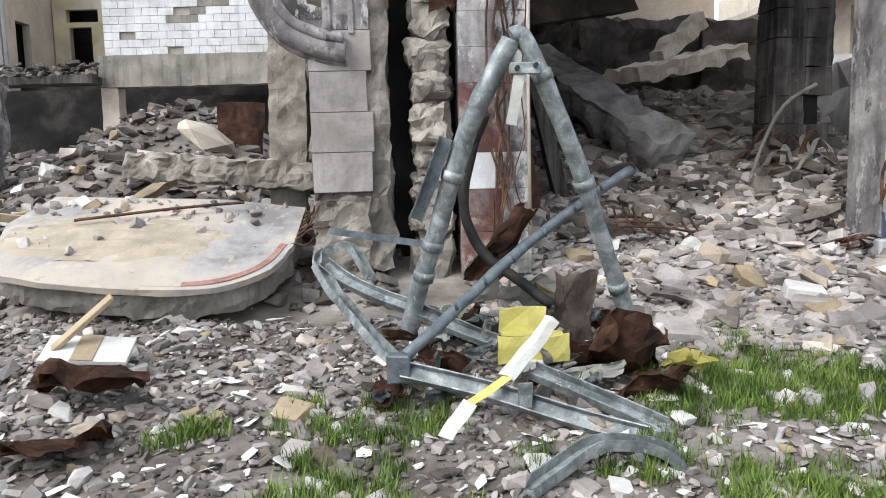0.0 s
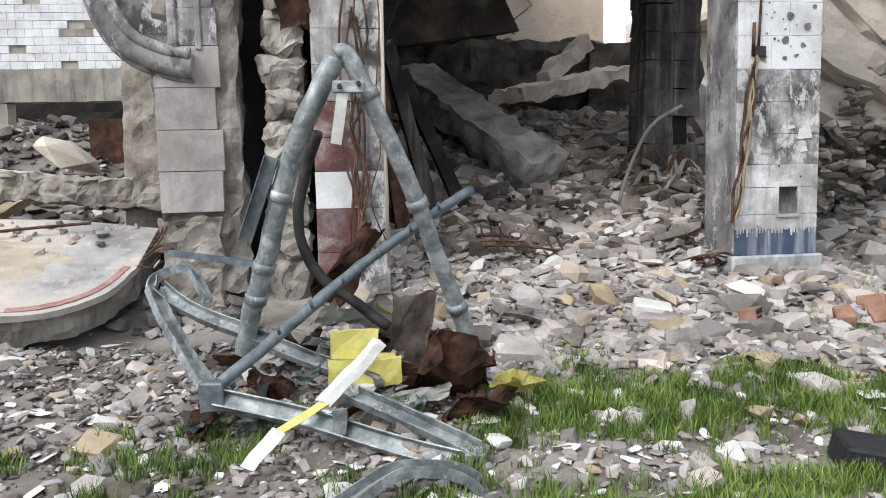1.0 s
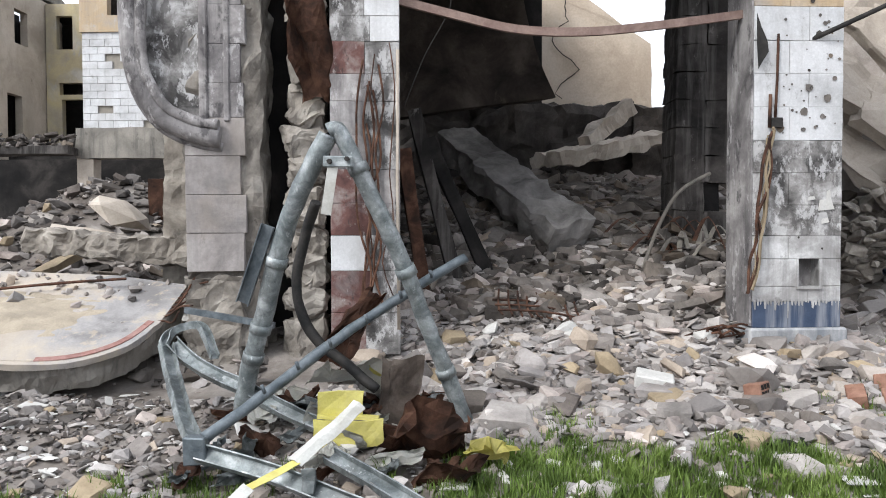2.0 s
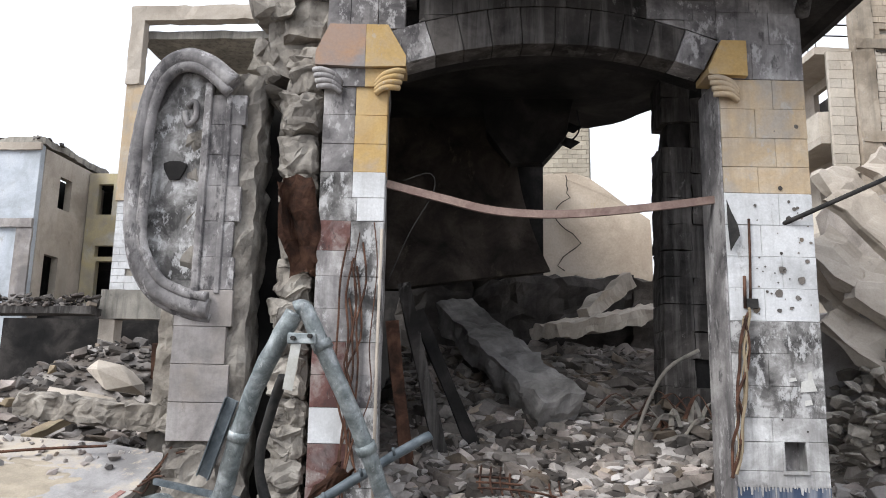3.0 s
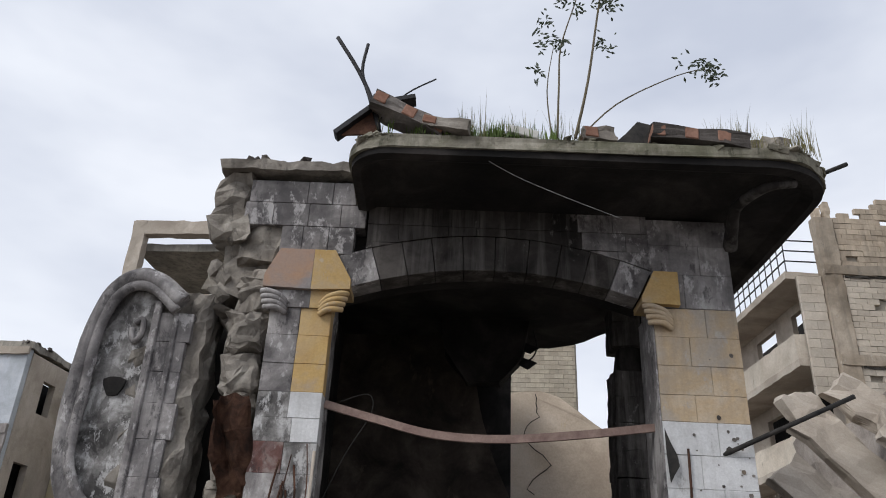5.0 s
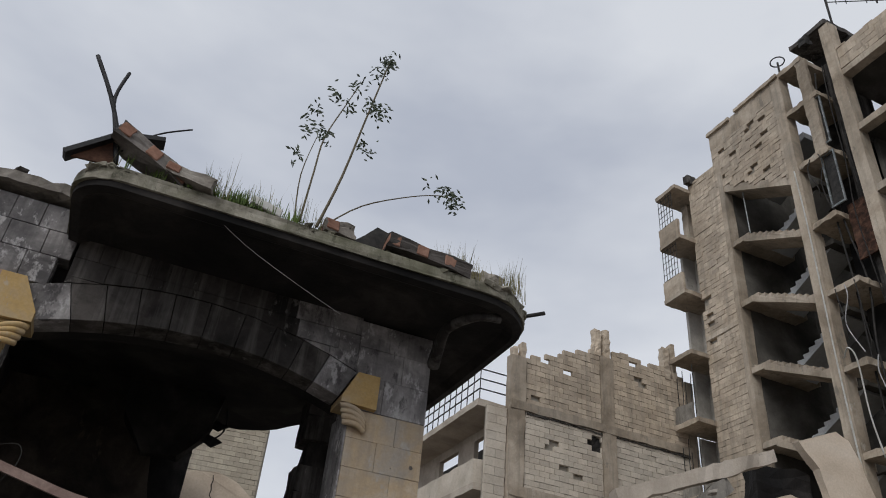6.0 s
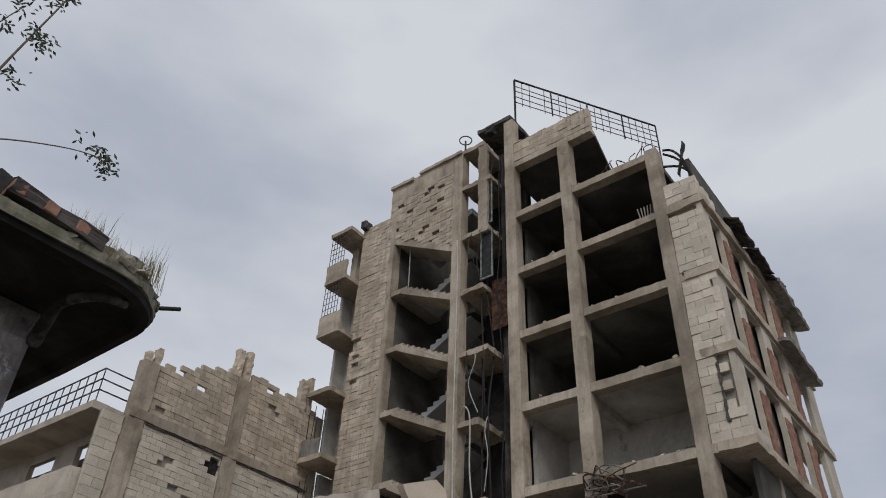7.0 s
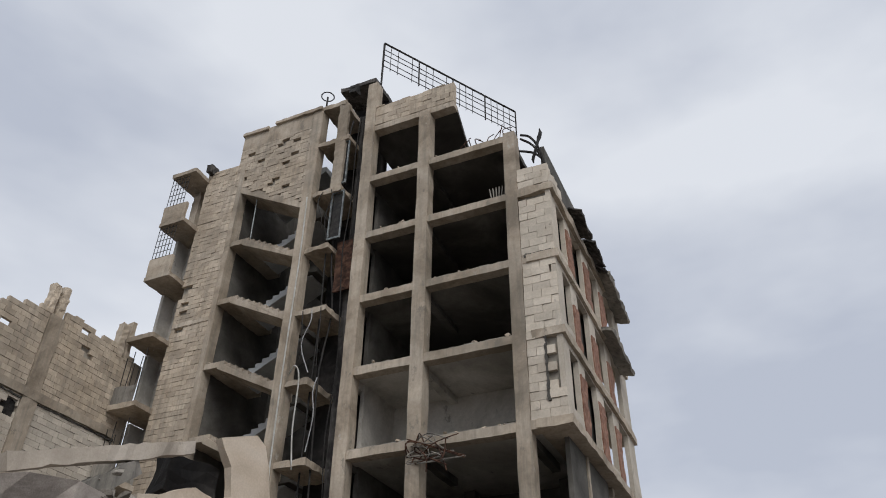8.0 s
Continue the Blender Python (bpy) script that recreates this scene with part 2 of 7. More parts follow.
M["canopy_edge"] = mat("canopy_edge", [(0.13, 0.12, 0.09), (0.27, 0.25, 0.2), (0.4, 0.375, 0.31)], 2.2, 0.95, 0.7, 24, vary=0, streak=0.5, streak_col=(0.07, 0.068, 0.045), stain=0.5, stain_col=(0.09, 0.095, 0.05), peels=[(2.6, 0.58, (0.07, 0.07, 0.045), 0.8)])
M["peeled"] = mat("peeled", [(0.06, 0.057, 0.055), (0.27, 0.26, 0.25), (0.62, 0.61, 0.6)], 2.6, 0.9, 0.5, 30, vary=0.02, streak=0.6, streak_col=(0.07, 0.066, 0.064), peels=[(2.8, 0.53, (0.62, 0.61, 0.6), 0.85), (2.2, 0.55, (0.1, 0.094, 0.09), 0.85)])
M["blue_paint"] = mat("blue_paint", [(0.035, 0.055, 0.1), (0.06, 0.085, 0.14)], 3, 0.7, 0.25, 40, vary=0.03, streak=0.35, streak_col=(0.6, 0.6, 0.6))
M["plinth"] = mat("plinth", [(0.22, 0.23, 0.24), (0.36, 0.365, 0.37), (0.5, 0.5, 0.5)], 2.2, 0.9, 0.4, 30, vary=0.03, streak=0.5, streak_col=(0.1, 0.12, 0.15))
M["maroon"] = mat("maroon", [(0.09, 0.045, 0.04), (0.16, 0.08, 0.07), (0.32, 0.27, 0.25)], 3, 0.85, 0.3, 30, vary=0.05, stain=0.4, stain_col=(0.3, 0.28, 0.27), peels=[(3.0, 0.58, (0.42, 0.39, 0.37), 0.8), (2.5, 0.6, (0.05, 0.042, 0.04), 0.8)])
M["rust"] = mat("rust", [(0.035, 0.02, 0.015), (0.1, 0.048, 0.03), (0.19, 0.1, 0.065)], 4, 0.85, 0.4, 45, metal=0.1, vary=0.08)
M["rail_brown"] = mat("rail_brown", [(0.2, 0.13, 0.11), (0.33, 0.24, 0.2)], 4, 0.7, 0.2, 40, vary=0)
M["galv"] = mat("galv", [(0.17, 0.195, 0.2), (0.3, 0.335, 0.34), (0.5, 0.53, 0.54)], 6, 0.5, 0.2, 50, metal=0.35, vary=0.06, stain=0.6, stain_col=(0.05, 0.058, 0.06), streak=0.2, streak_col=(0.16, 0.14, 0.12), peels=[(7.0, 0.6, (0.58, 0.6, 0.6), 0.7), (5.0, 0.62, (0.08, 0.085, 0.085), 0.7)])
M["galv_dark"] = mat("galv_dark", [(0.09, 0.11, 0.125), (0.22, 0.25, 0.27)], 6, 0.5, 0.2, 50, metal=0.35, vary=0.05)
M["dark_metal"] = mat("dark_metal", [(0.02, 0.02, 0.02), (0.06, 0.055, 0.05)], 6, 0.7, 0.2, 50, metal=0.3, vary=0.05)
M["white_sheet"] = mat("white_sheet", [(0.5, 0.5, 0.47), (0.66, 0.66, 0.62)], 5, 0.5, 0.2, 50, vary=0.04, stain=0.6, stain_col=(0.35, 0.33, 0.28))
M["yellow_sheet"] = mat("yellow_sheet", [(0.55, 0.5, 0.12), (0.66, 0.6, 0.2)], 5, 0.5, 0.1, 50, vary=0.04, stain=0.3, stain_col=(0.35, 0.3, 0.12))
M["clay"] = mat("clay", [(0.22, 0.11, 0.075), (0.38, 0.22, 0.16)], 5, 0.9, 0.3, 40, vary=0.08)
M["sand"] = mat("sand", [(0.36, 0.31, 0.24), (0.5, 0.43, 0.33)], 3, 0.95, 0.6, 50, vary=0.05)
M["slab_top"] = mat("slab_top", [(0.2, 0.19, 0.185), (0.34, 0.325, 0.315), (0.46, 0.4, 0.33)], 1.1, 0.8, 0.3, 40, vary=0, stain=0.55, stain_col=(0.46, 0.385, 0.29), peels=[(1.5, 0.56, (0.5, 0.42, 0.32), 0.7), (2.2, 0.62, (0.16, 0.15, 0.14), 0.7)])
M["red_tile"] = mat("red_tile", [(0.28, 0.13, 0.11), (0.44, 0.27, 0.24)], 5, 0.7, 0.3, 40, vary=0.1)
M["grass"] = mat("grass", [(0.09, 0.15, 0.028), (0.16, 0.26, 0.045), (0.28, 0.39, 0.1)], 2.0, 0.6, 0, 40, vary=0.18)
M["dry_grass"] = mat("dry_grass", [(0.14, 0.14, 0.05), (0.3, 0.27, 0.13)], 2.0, 0.7, 0, 40, vary=0.15)
M["leaf"] = mat("leaf", [(0.05, 0.075, 0.04), (0.1, 0.13, 0.075)], 8, 0.55, 0, 60, vary=0.15)
M["stem"] = mat("stem", [(0.1, 0.085, 0.055), (0.17, 0.14, 0.09)], 8, 0.8, 0.2, 60, vary=0)
M["black"] = mat("black", [(0.008, 0.008, 0.009), (0.025, 0.025, 0.028)], 5, 0.6, 0.3, 30, vary=0)
M["cable"] = mat("cable", [(0.3, 0.3, 0.3), (0.5, 0.5, 0.5)], 5, 0.6, 0, 30, vary=0)


# ---- builders ----
def mesh_of(name, bm, material):
    me = bpy.data.meshes.new(name)
    bm.normal_update()
    bm.to_mesh(me)
    bm.free()
    me.materials.append(material)
    return me


def part(name, bm, material, parent, label="", m=None):
    """One mesh object under a thing or a part."""
    ob = new(name, mesh_of(name, bm, material))
    ob.parent = parent
    if m is not None:
        ob.matrix_local = m
    return tagged(ob, label)


def thing(name, label, category, m=None, group="", kind=""):
    ob = new(name)
    ob.empty_display_size = 0.2
    if m is not None:
        ob.matrix_world = m
    return tagged(ob, label, category, group, kind)


def solo(name, bm, material, label, category, group="", kind="", m=None):
    ob = new(name, mesh_of(name, bm, material))
    if m is not None:
        ob.matrix_world = m
    return tagged(ob, label, category, group, kind)


def box(bm, x0, x1, y0, y1, z0, z1):
    v = [bm.verts.new((x, y, z)) for z in (z0, z1) for x, y in ((x0, y0), (x1, y0), (x1, y1), (x0, y1))]
    for f in ((3, 2, 1, 0), (4, 5, 6, 7), (0, 1, 5, 4), (1, 2, 6, 5), (2, 3, 7, 6), (3, 0, 4, 7)):
        bm.faces.new([v[i] for i in f])
    return v


def boxes(*bs):
    bm = bmesh.new()
    for b in bs:
        box(bm, *b)
    return bm


def rough(bm, amount, size=0.6, cuts=0, seed=0.0):
    """Chip and wear a mesh: subdivide and push its points about."""
    if cuts:
        bmesh.ops.subdivide_edges(bm, edges=bm.edges[:], cuts=cuts, use_grid_fill=True)
    for v in bm.verts:
        d = noise.noise_vector(v.co / size + Vector((seed, seed * 0.7, seed * 1.3)))
        v.co += d * amount
    return bm


def worn_box(x0, x1, y0, y1, z0, z1, step=0.25, amount=0.04, size=0.3, seed=0.0):
    """A box cut into a grid about step wide, with broken, uneven faces."""
    bm = bmesh.new()
    box(bm, x0, x1, y0, y1, z0, z1)
    for axis, lo, hi in ((0, x0, x1), (1, y0, y1), (2, z0, z1)):
        k = max(1, min(40, int((hi - lo) / step)))
        no = Vector((axis == 0, axis == 1, axis == 2))
        for i in range(1, k):
            bmesh.ops.bisect_plane(bm, geom=bm.verts[:] + bm.edges[:] + bm.faces[:], plane_co=no * (lo + (hi - lo) * i / k), plane_no=no)
    rough(bm, amount, size, 0, seed)
    return rough(bm, amount * 0.3, size * 0.45, 0, seed + 3.3)


def prism(outline, d0, d1):
    """Extrude an outline of (u, z) points from depth d0 to d1 along y."""
    bm = bmesh.new()
    a = [bm.verts.new((u, d0, z)) for u, z in outline]
    b = [bm.verts.new((u, d1, z)) for u, z in outline]
    k = len(outline)
    bm.faces.new(a)
    bm.faces.new(b[::-1])
    for i in range(k):
        bm.faces.new((a[i], b[i], b[(i + 1) % k], a[(i + 1) % k]))
    bmesh.ops.recalc_face_normals(bm, faces=bm.faces[:])
    return bm


def flat_prism(outline, z0, z1):
    """Extrude an outline of (x, y) points upwards."""
    bm = bmesh.new()
    a = [bm.verts.new((x, y, z0)) for x, y in outline]
    b = [bm.verts.new((x, y, z1)) for x, y in outline]
    k = len(outline)
    bm.faces.new(a[::-1])
    bm.faces.new(b)
    for i in range(k):
        bm.faces.new((a[i], a[(i + 1) % k], b[(i + 1) % k], b[i]))
    bmesh.ops.recalc_face_normals(bm, faces=bm.faces[:])
    return bm


def tube(points, radius, sides=10, bm=None, taper=1.0, flat=1.0):
    """A pipe along points; radius shrinks to radius * taper."""
    bm = bm or bmesh.new()
    pts = [Vector(p) for p in points]
    rings = []
    up = Vector((0.13, 0.31, 0.94))
    for i, p in enumerate(pts):
        d = (pts[min(i + 1, len(pts) - 1)] - pts[max(i - 1, 0)]).normalized()
        s = d.cross(up)
        s = s.normalized() if s.length > 0.05 else d.cross(Vector((1, 0, 0))).normalized()
        t = s.cross(d).normalized()
        r = radius * (1 + (taper - 1) * i / max(1, len(pts) - 1))
        rings.append([bm.verts.new(p + r * (s * math.cos(a) + t * flat * math.sin(a))) for a in [2 * math.pi * j / sides for j in range(sides)]])
    for a, b in zip(rings, rings[1:]):
        for j in range(sides):
            bm.faces.new((a[j], a[(j + 1) % sides], b[(j + 1) % sides], b[j])).smooth = sides > 5
    bm.faces.new(rings[0][::-1])
    bm.faces.new(rings[-1])
    return bm


def sweep(points, section, bm=None, up=(0, 0, 1)):
    """Carry a closed section of (side, up) points along a line: channels, rails, sheet strips."""
    bm = bm or bmesh.new()
    pts = [Vector(p) for p in points]
    rings = []
    for i, p in enumerate(pts):
        d = (pts[min(i + 1, len(pts) - 1)] - pts[max(i - 1, 0)]).normalized()
        s = d.cross(Vector(up)).normalized()
        t = s.cross(d).normalized()
        rings.append([bm.verts.new(p + s * a + t * b) for a, b in section])
    k = len(section)
    for a, b in zip(rings, rings[1:]):
        for j in range(k):
            bm.faces.new((a[j], a[(j + 1) % k], b[(j + 1) % k], b[j]))
    bm.faces.new(rings[0][::-1])
    bm.faces.new(rings[-1])
    bmesh.ops.recalc_face_normals(bm, faces=bm.faces[:])
    return bm


def curve_points(pts, k=6):
    """A smooth line through points."""
    p = [Vector(q) for q in pts]
    out = []
    for i in range(len(p) - 1):
        a, b, c, d = p[max(i - 1, 0)], p[i], p[i + 1], p[min(i + 2, len(p) - 1)]
        for j in range(k):
            t = j / k
            out.append(0.5 * ((2 * b) + (c - a) * t + (2 * a - 5 * b + 4 * c - d) * t * t + (3 * b - a - 3 * c + d) * t ** 3))
    out.append(p[-1])
    return out


def along(p, q, roll=0.0):
    """Matrix at the middle of p-q with its x axis along it."""
    p, q = Vector(p), Vector(q)
    x = (q - p).normalized()
    y = Vector((0, 0, 1)).cross(x).normalized()
    z = x.cross(y)
    m = Matrix((x, y, z)).transposed().to_4x4()
    m.translation = (p + q) / 2
    return m @ Matrix.Rotation(radians(roll), 4, "X")


CHANNEL = [(-0.045, 0.0), (0.045, 0.0), (0.045, 0.07), (0.033, 0.07), (0.033, 0.012), (-0.033, 0.012), (-0.033, 0.07), (-0.045, 0.07)]


def ramp01(v, a, b):
    t = min(1.0, max(0.0, (v - a) / (b - a)))
    return t * t * (3 - 2 * t)


def ground_z(x, y):
    """Height of the dirt and rubble."""
    z = -0.42 + 0.38 * ramp01(y, 4.4, 7.6) + 0.03 * math.sin(x * 1.7 + y) + 0.1 * ramp01(-x, 0.5, 3.0) * ramp01(y, 4.5, 7.0)
    z += 0.45 * ramp01(3.6 - y, 0.0, 2.2)
    z += (0.45 - 0.25 * ramp01(x, 5.8, 7.5)) * ramp01(y, 7.4, 9.6)
    inside = ramp01(x, -0.3, 0.8) * (1 - ramp01(x, 6.3, 7.6))
    z += inside * (0.45 * (min(y, 14.4) - 9.4) if y > 9.4 else 0.0)
    left = 1 - ramp01(x, -1.0, 0.5)
    z += left * (0.2 * (min(y, 16.0) - 9.6) if y > 9.6 else 0.0)
    z += left * 1.3 * math.exp(-((x + 5.2) ** 2 + (y - 14.2) ** 2) / 3.2)
    right = ramp01(x, 7.2, 9.0)
    z += right * (0.3 * (min(y, 17.0) - 11.0) if y > 11.0 else 0.0)
    z *= 1 - 0.6 * ramp01(max(abs(x) - 12, y - 22), 0, 14)
    z += 0.07 * noise.noise(Vector((x * 1.1, y * 1.1, 0.0))) + 0.04 * noise.noise(Vector((x * 3.1, y * 3.1, 5.0)))
    return z


ROCKS = []
for i in range(14):
    rng = random.Random(100 + i)
    bm = bmesh.new()
    sx, sy, sz = rng.uniform(0.7, 1.25), rng.uniform(0.55, 1.0), rng.uniform(0.22, 0.68)
    for _ in range(20):
        p = Vector((rng.uniform(-1, 1), rng.uniform(-1, 1), rng.uniform(-1, 1)))
        if i % 4:
            p = p.normalized() * rng.uniform(0.62, 1.1)
        else:
            p = Vector([math.copysign(0.72, c) + rng.uniform(-0.3, 0.25) for c in p])
        bm.verts.new((p.x * sx * 0.5, p.y * sy * 0.5, p.z * sz * 0.5))
    hull = bmesh.ops.convex_hull(bm, input=bm.verts[:])
    bmesh.ops.delete(bm, geom=[v for v in bm.verts if not v.link_faces], context="VERTS")
    bmesh.ops.recalc_face_normals(bm, faces=bm.faces[:])
    bm.verts.index_update()
    ROCKS.append(([v.co.copy() for v in bm.verts], [[v.index for v in f.verts] for f in bm.faces]))
    bm.free()


def rock_field(name, places, material, label, category="rubble", parent=None, flat=1.0):
    """Many small stones joined into one mesh; places: (x, y, z, size, rock, spin, tilt)."""
    vs, fs = [], []
    shape = random.Random(len(places))
    for x, y, z, s, k, a, b in places:
        co, faces = ROCKS[k % len(ROCKS)]
        r = Euler((b, b * 0.6, a)).to_matrix()
        o = len(vs)
        sx, sy, sz = shape.uniform(0.7, 1.5) * s, shape.uniform(0.7, 1.1) * s, shape.uniform(0.5, 1.05) * s * flat
        vs += [tuple(r @ Vector((c.x * sx, c.y * sy, c.z * sz)) + Vector((x, y, z))) for c in co]
        fs += [[o + i for i in f] for f in faces]
    me = bpy.data.meshes.new(name)
    me.from_pydata(vs, [], fs)
    me.materials.append(material)
    ob = new(name, me)
    if parent is not None:
        ob.parent = parent
        return tagged(ob, label, kind="stuff")
    return tagged(ob, label, category, kind="stuff")


ROCK_MESH = {}


def rock_mesh(k, material):
    key = (k % len(ROCKS), material.name)
    if key not in ROCK_MESH:
        me = bpy.data.meshes.new("stone")
        co, faces = ROCKS[k % len(ROCKS)]
        me.from_pydata([tuple(c) for c in co], [], faces)
        me.materials.append(material)
        ROCK_MESH[key] = me
    return ROCK_MESH[key]


def scatter(rng, n, x0, x1, y0, y1, s0, s1, sink=0.1, power=2.2, keep=None, lift=None):
    out = []
    while len(out) < n:
        x, y = rng.uniform(x0, x1), rng.uniform(y0, y1)
        if keep and not keep(x, y, rng):
            n -= 0.25
            continue
        s = s0 + (s1 - s0) * rng.random() ** power
        z = (lift or ground_z)(x, y)
        out.append((x, y, z + s * (0.22 - sink), s, rng.randrange(14), rng.uniform(0, 6.28), rng.uniform(-0.6, 0.6)))
    return out


def block_boxes(u0, u1, z0, z1, bw, bh, seed, keep=None, gap=0.012, top=None):
    """Running-bond blocks that fill a panel: (u0, u1, z0, z1) of each."""
    rng = random.Random(seed)
    out, row, z = [], 0, z0
    while z < z1 - 0.02:
        zt = min(z + bh, z1)
        u = u0 - (bw * 0.5 if row % 2 else 0.0)
        while u < u1 - 0.01:
            a, b = max(u, u0), min(u + bw, u1)
            c = ((a + b) / 2, (z + zt) / 2)
            if b - a > 0.05 and (top is None or c[1] < top(c[0])) and (keep is None or keep(c[0], c[1], rng)):
                out.append((a + gap / 2, b - gap / 2, z + gap / 2, zt - gap / 2))
            u += bw
        z, row = z + bh, row + 1
    return out


def block_mesh(blocks, d0, d1, seed, proud=0.012):
    """Blocks joined into one mesh, each a little in or out."""
    rng = random.Random(seed)
    bm = bmesh.new()
    for a, b, c, d in blocks:
        p = rng.uniform(-proud, proud)
        box(bm, a, b, d0 + p, d1, c, d)
    return bm


def panel(holes, u0, u1, z0, z1, d0, d1):
    """A wall with openings cut through it; holes: (u0, u1, z0, z1)."""
    us = sorted({u0, u1, *[v for h in holes for v in h[:2]]})
    zs = sorted({z0, z1, *[v for h in holes for v in h[2:]]})
    bm = bmesh.new()
    for a, b in zip(us, us[1:]):
        for c, d in zip(zs, zs[1:]):
            m = ((a + b) / 2, (c + d) / 2)
            if not any(h[0] < m[0] < h[1] and h[2] < m[1] < h[3] for h in holes):
                box(bm, a, b, d0, d1, c, d)
    bmesh.ops.remove_doubles(bm, verts=bm.verts[:], dist=0.001)
    return bm


# ---- ground ----
def ground_sheet():
    xs = [-400, -150, -60, -30, -20] + [-14 + 0.22 * i for i in range(128)] + [15, 17, 20, 26, 34, 60, 150, 400]
    ys = [-300, -100, -30, -10, -4, -1] + [0.5 + 0.22 * i for i in range(95)] + [22, 24, 28, 36, 60, 150, 400]
    vs = [(x, y, ground_z(x, y) if -20 < x < 20 and -4 < y < 30 else 0.0 if y < 3 else -0.4) for y in ys for x in xs]
    w = len(xs)
    fs = [(j * w + i, j * w + i + 1, (j + 1) * w + i + 1, (j + 1) * w + i) for j in range(len(ys) - 1) for i in range(w - 1)]
    me = bpy.data.meshes.new("ground")
    me.from_pydata(vs, [], fs)
    me.materials.append(M["dirt"])
    for p in me.polygons:
        p.use_smooth = True
    return tagged(new("ground", me), "brown dirt ground buried under broken concrete and dust", "ground", kind="structure")


ground_sheet()

# ---- the ruined arcade front ----
FRONT = pose(0, 8.63, 0, 0, 0, 4.7)
arcade = thing("ruined_arcade", "war-damaged stone arcade front with soot-blackened arch and curved canopy", "building", FRONT)


def bevel_box(a, b, y0, y1, c, d, r, amount=0.0, seed=0.0):
    bm = boxes((a, b, y0, y1, c, d))
    bmesh.ops.bevel(bm, geom=bm.edges[:], offset=r, segments=1, affect="EDGES")
    if amount:
        rough(bm, amount, 0.25, 0, seed)
    return bm


def pier_blocks(pier, u0, u1, zs, zone, seed, skip=None, depth=0.24):
    rng = random.Random(seed)
    for i, (a, b) in enumerate(zip(zs, zs[1:])):
        s = u0 + (u1 - u0) * ((0.62 if i % 2 else 0.4) if u0 > 3 else (0.5 if a > 4.2 else (0.58 if i % 2 else 0.5)))
        for p, q in ((u0, s), (s, u1)):
            if skip and skip(p, q, a, b):
                continue
            f = rng.uniform(-0.006, 0.006)
            bm = bevel_box(p + 0.0015, q - 0.0015, f, depth, a + 0.0015, b - 0.0015, 0.005)
            rough(bm, 0.006, 0.2, 0, seed + i)
            part("stone_block", bm, M[zone((p + q) / 2, (a + b) / 2)], pier)


def zone_right(u, z):
    if z < 0.9:
        return "blue_paint"
    if z < 1.7:
        return "plaster_stained"
    if z < 2.85:
        return "peeled"
    if z < 4.45:
        return "plaster_white"
    if z < 6.0:
        return "ochre"
    return "grey_stone"


pier_right = part("pier", worn_box(5.3, 6.36, 0.2, 0.72, -0.2, 7.3, 0.3, 0.02), M["grey_stone"], arcade, "tall stone pier, ochre above, peeling white plaster and blue band below")
part("plinth", bevel_box(5.23, 6.45, -0.05, 0.76, -0.1, 0.58, 0.025, 0.012), M["plinth"], pier_right)
pier_blocks(pier_right, 5.28, 6.38, [0.58, 0.9, 1.08], zone_right, 3)
pier_blocks(pier_right, 5.28, 6.38, [1.42, 1.7, 2.07, 2.46, 2.85, 3.25, 3.65, 4.05, 4.46, 4.8, 5.18, 5.57, 5.97, 6.46, 6.9, 7.3], zone_right, 3)
part("stone_block", bevel_box(5.28, 5.85, 0.0, 0.24, 1.083, 1.417, 0.008), M["plaster_stained"], pier_right)
part("stone_block", bevel_box(6.11, 6.38, 0.0, 0.24, 1.083, 1.417, 0.008), M["plaster_stained"], pier_right)
part("hole_frame", boxes((5.82, 6.14, -0.03, 0.05, 1.05, 1.085), (5.82, 5.85, -0.012, 0.1, 1.085, 1.42), (6.11, 6.14, -0.012, 0.1, 1.085, 1.42)), M["plaster_stained"], pier_right)


def zone_left(u, z):
    left = u < 0.62
    if z < 1.3:
        return "maroon" if left else "peeled"
    if z < 1.72:
        return "plaster_white" if left else "peeled"
    if z < 2.5:
        return "maroon" if left else "grey_stone"
    if z < 3.6:
        return "grey_stone" if left else "peeled"
    if z < 4.0:
        return "maroon" if left else "peeled"
    if z < 4.63:
        return "peeled" if left else "plaster_white"
    return "grey_stone" if left else "ochre_bright"


pier_left = part("pier", worn_box(0.22, 1.0, 0.2, 0.72, -0.2, 7.0, 0.3, 0.02), M["grey_stone"], arcade, "tall stone pier, half grey and half yellow above, burnt maroon below")
pier_blocks(pier_left, 0.2, 1.02, [0.3, 0.8, 1.3, 1.72, 2.1, 2.5, 2.9, 3.3, 3.62, 4.0, 4.3, 4.63, 5.0, 5.38, 5.76], zone_left, 7)


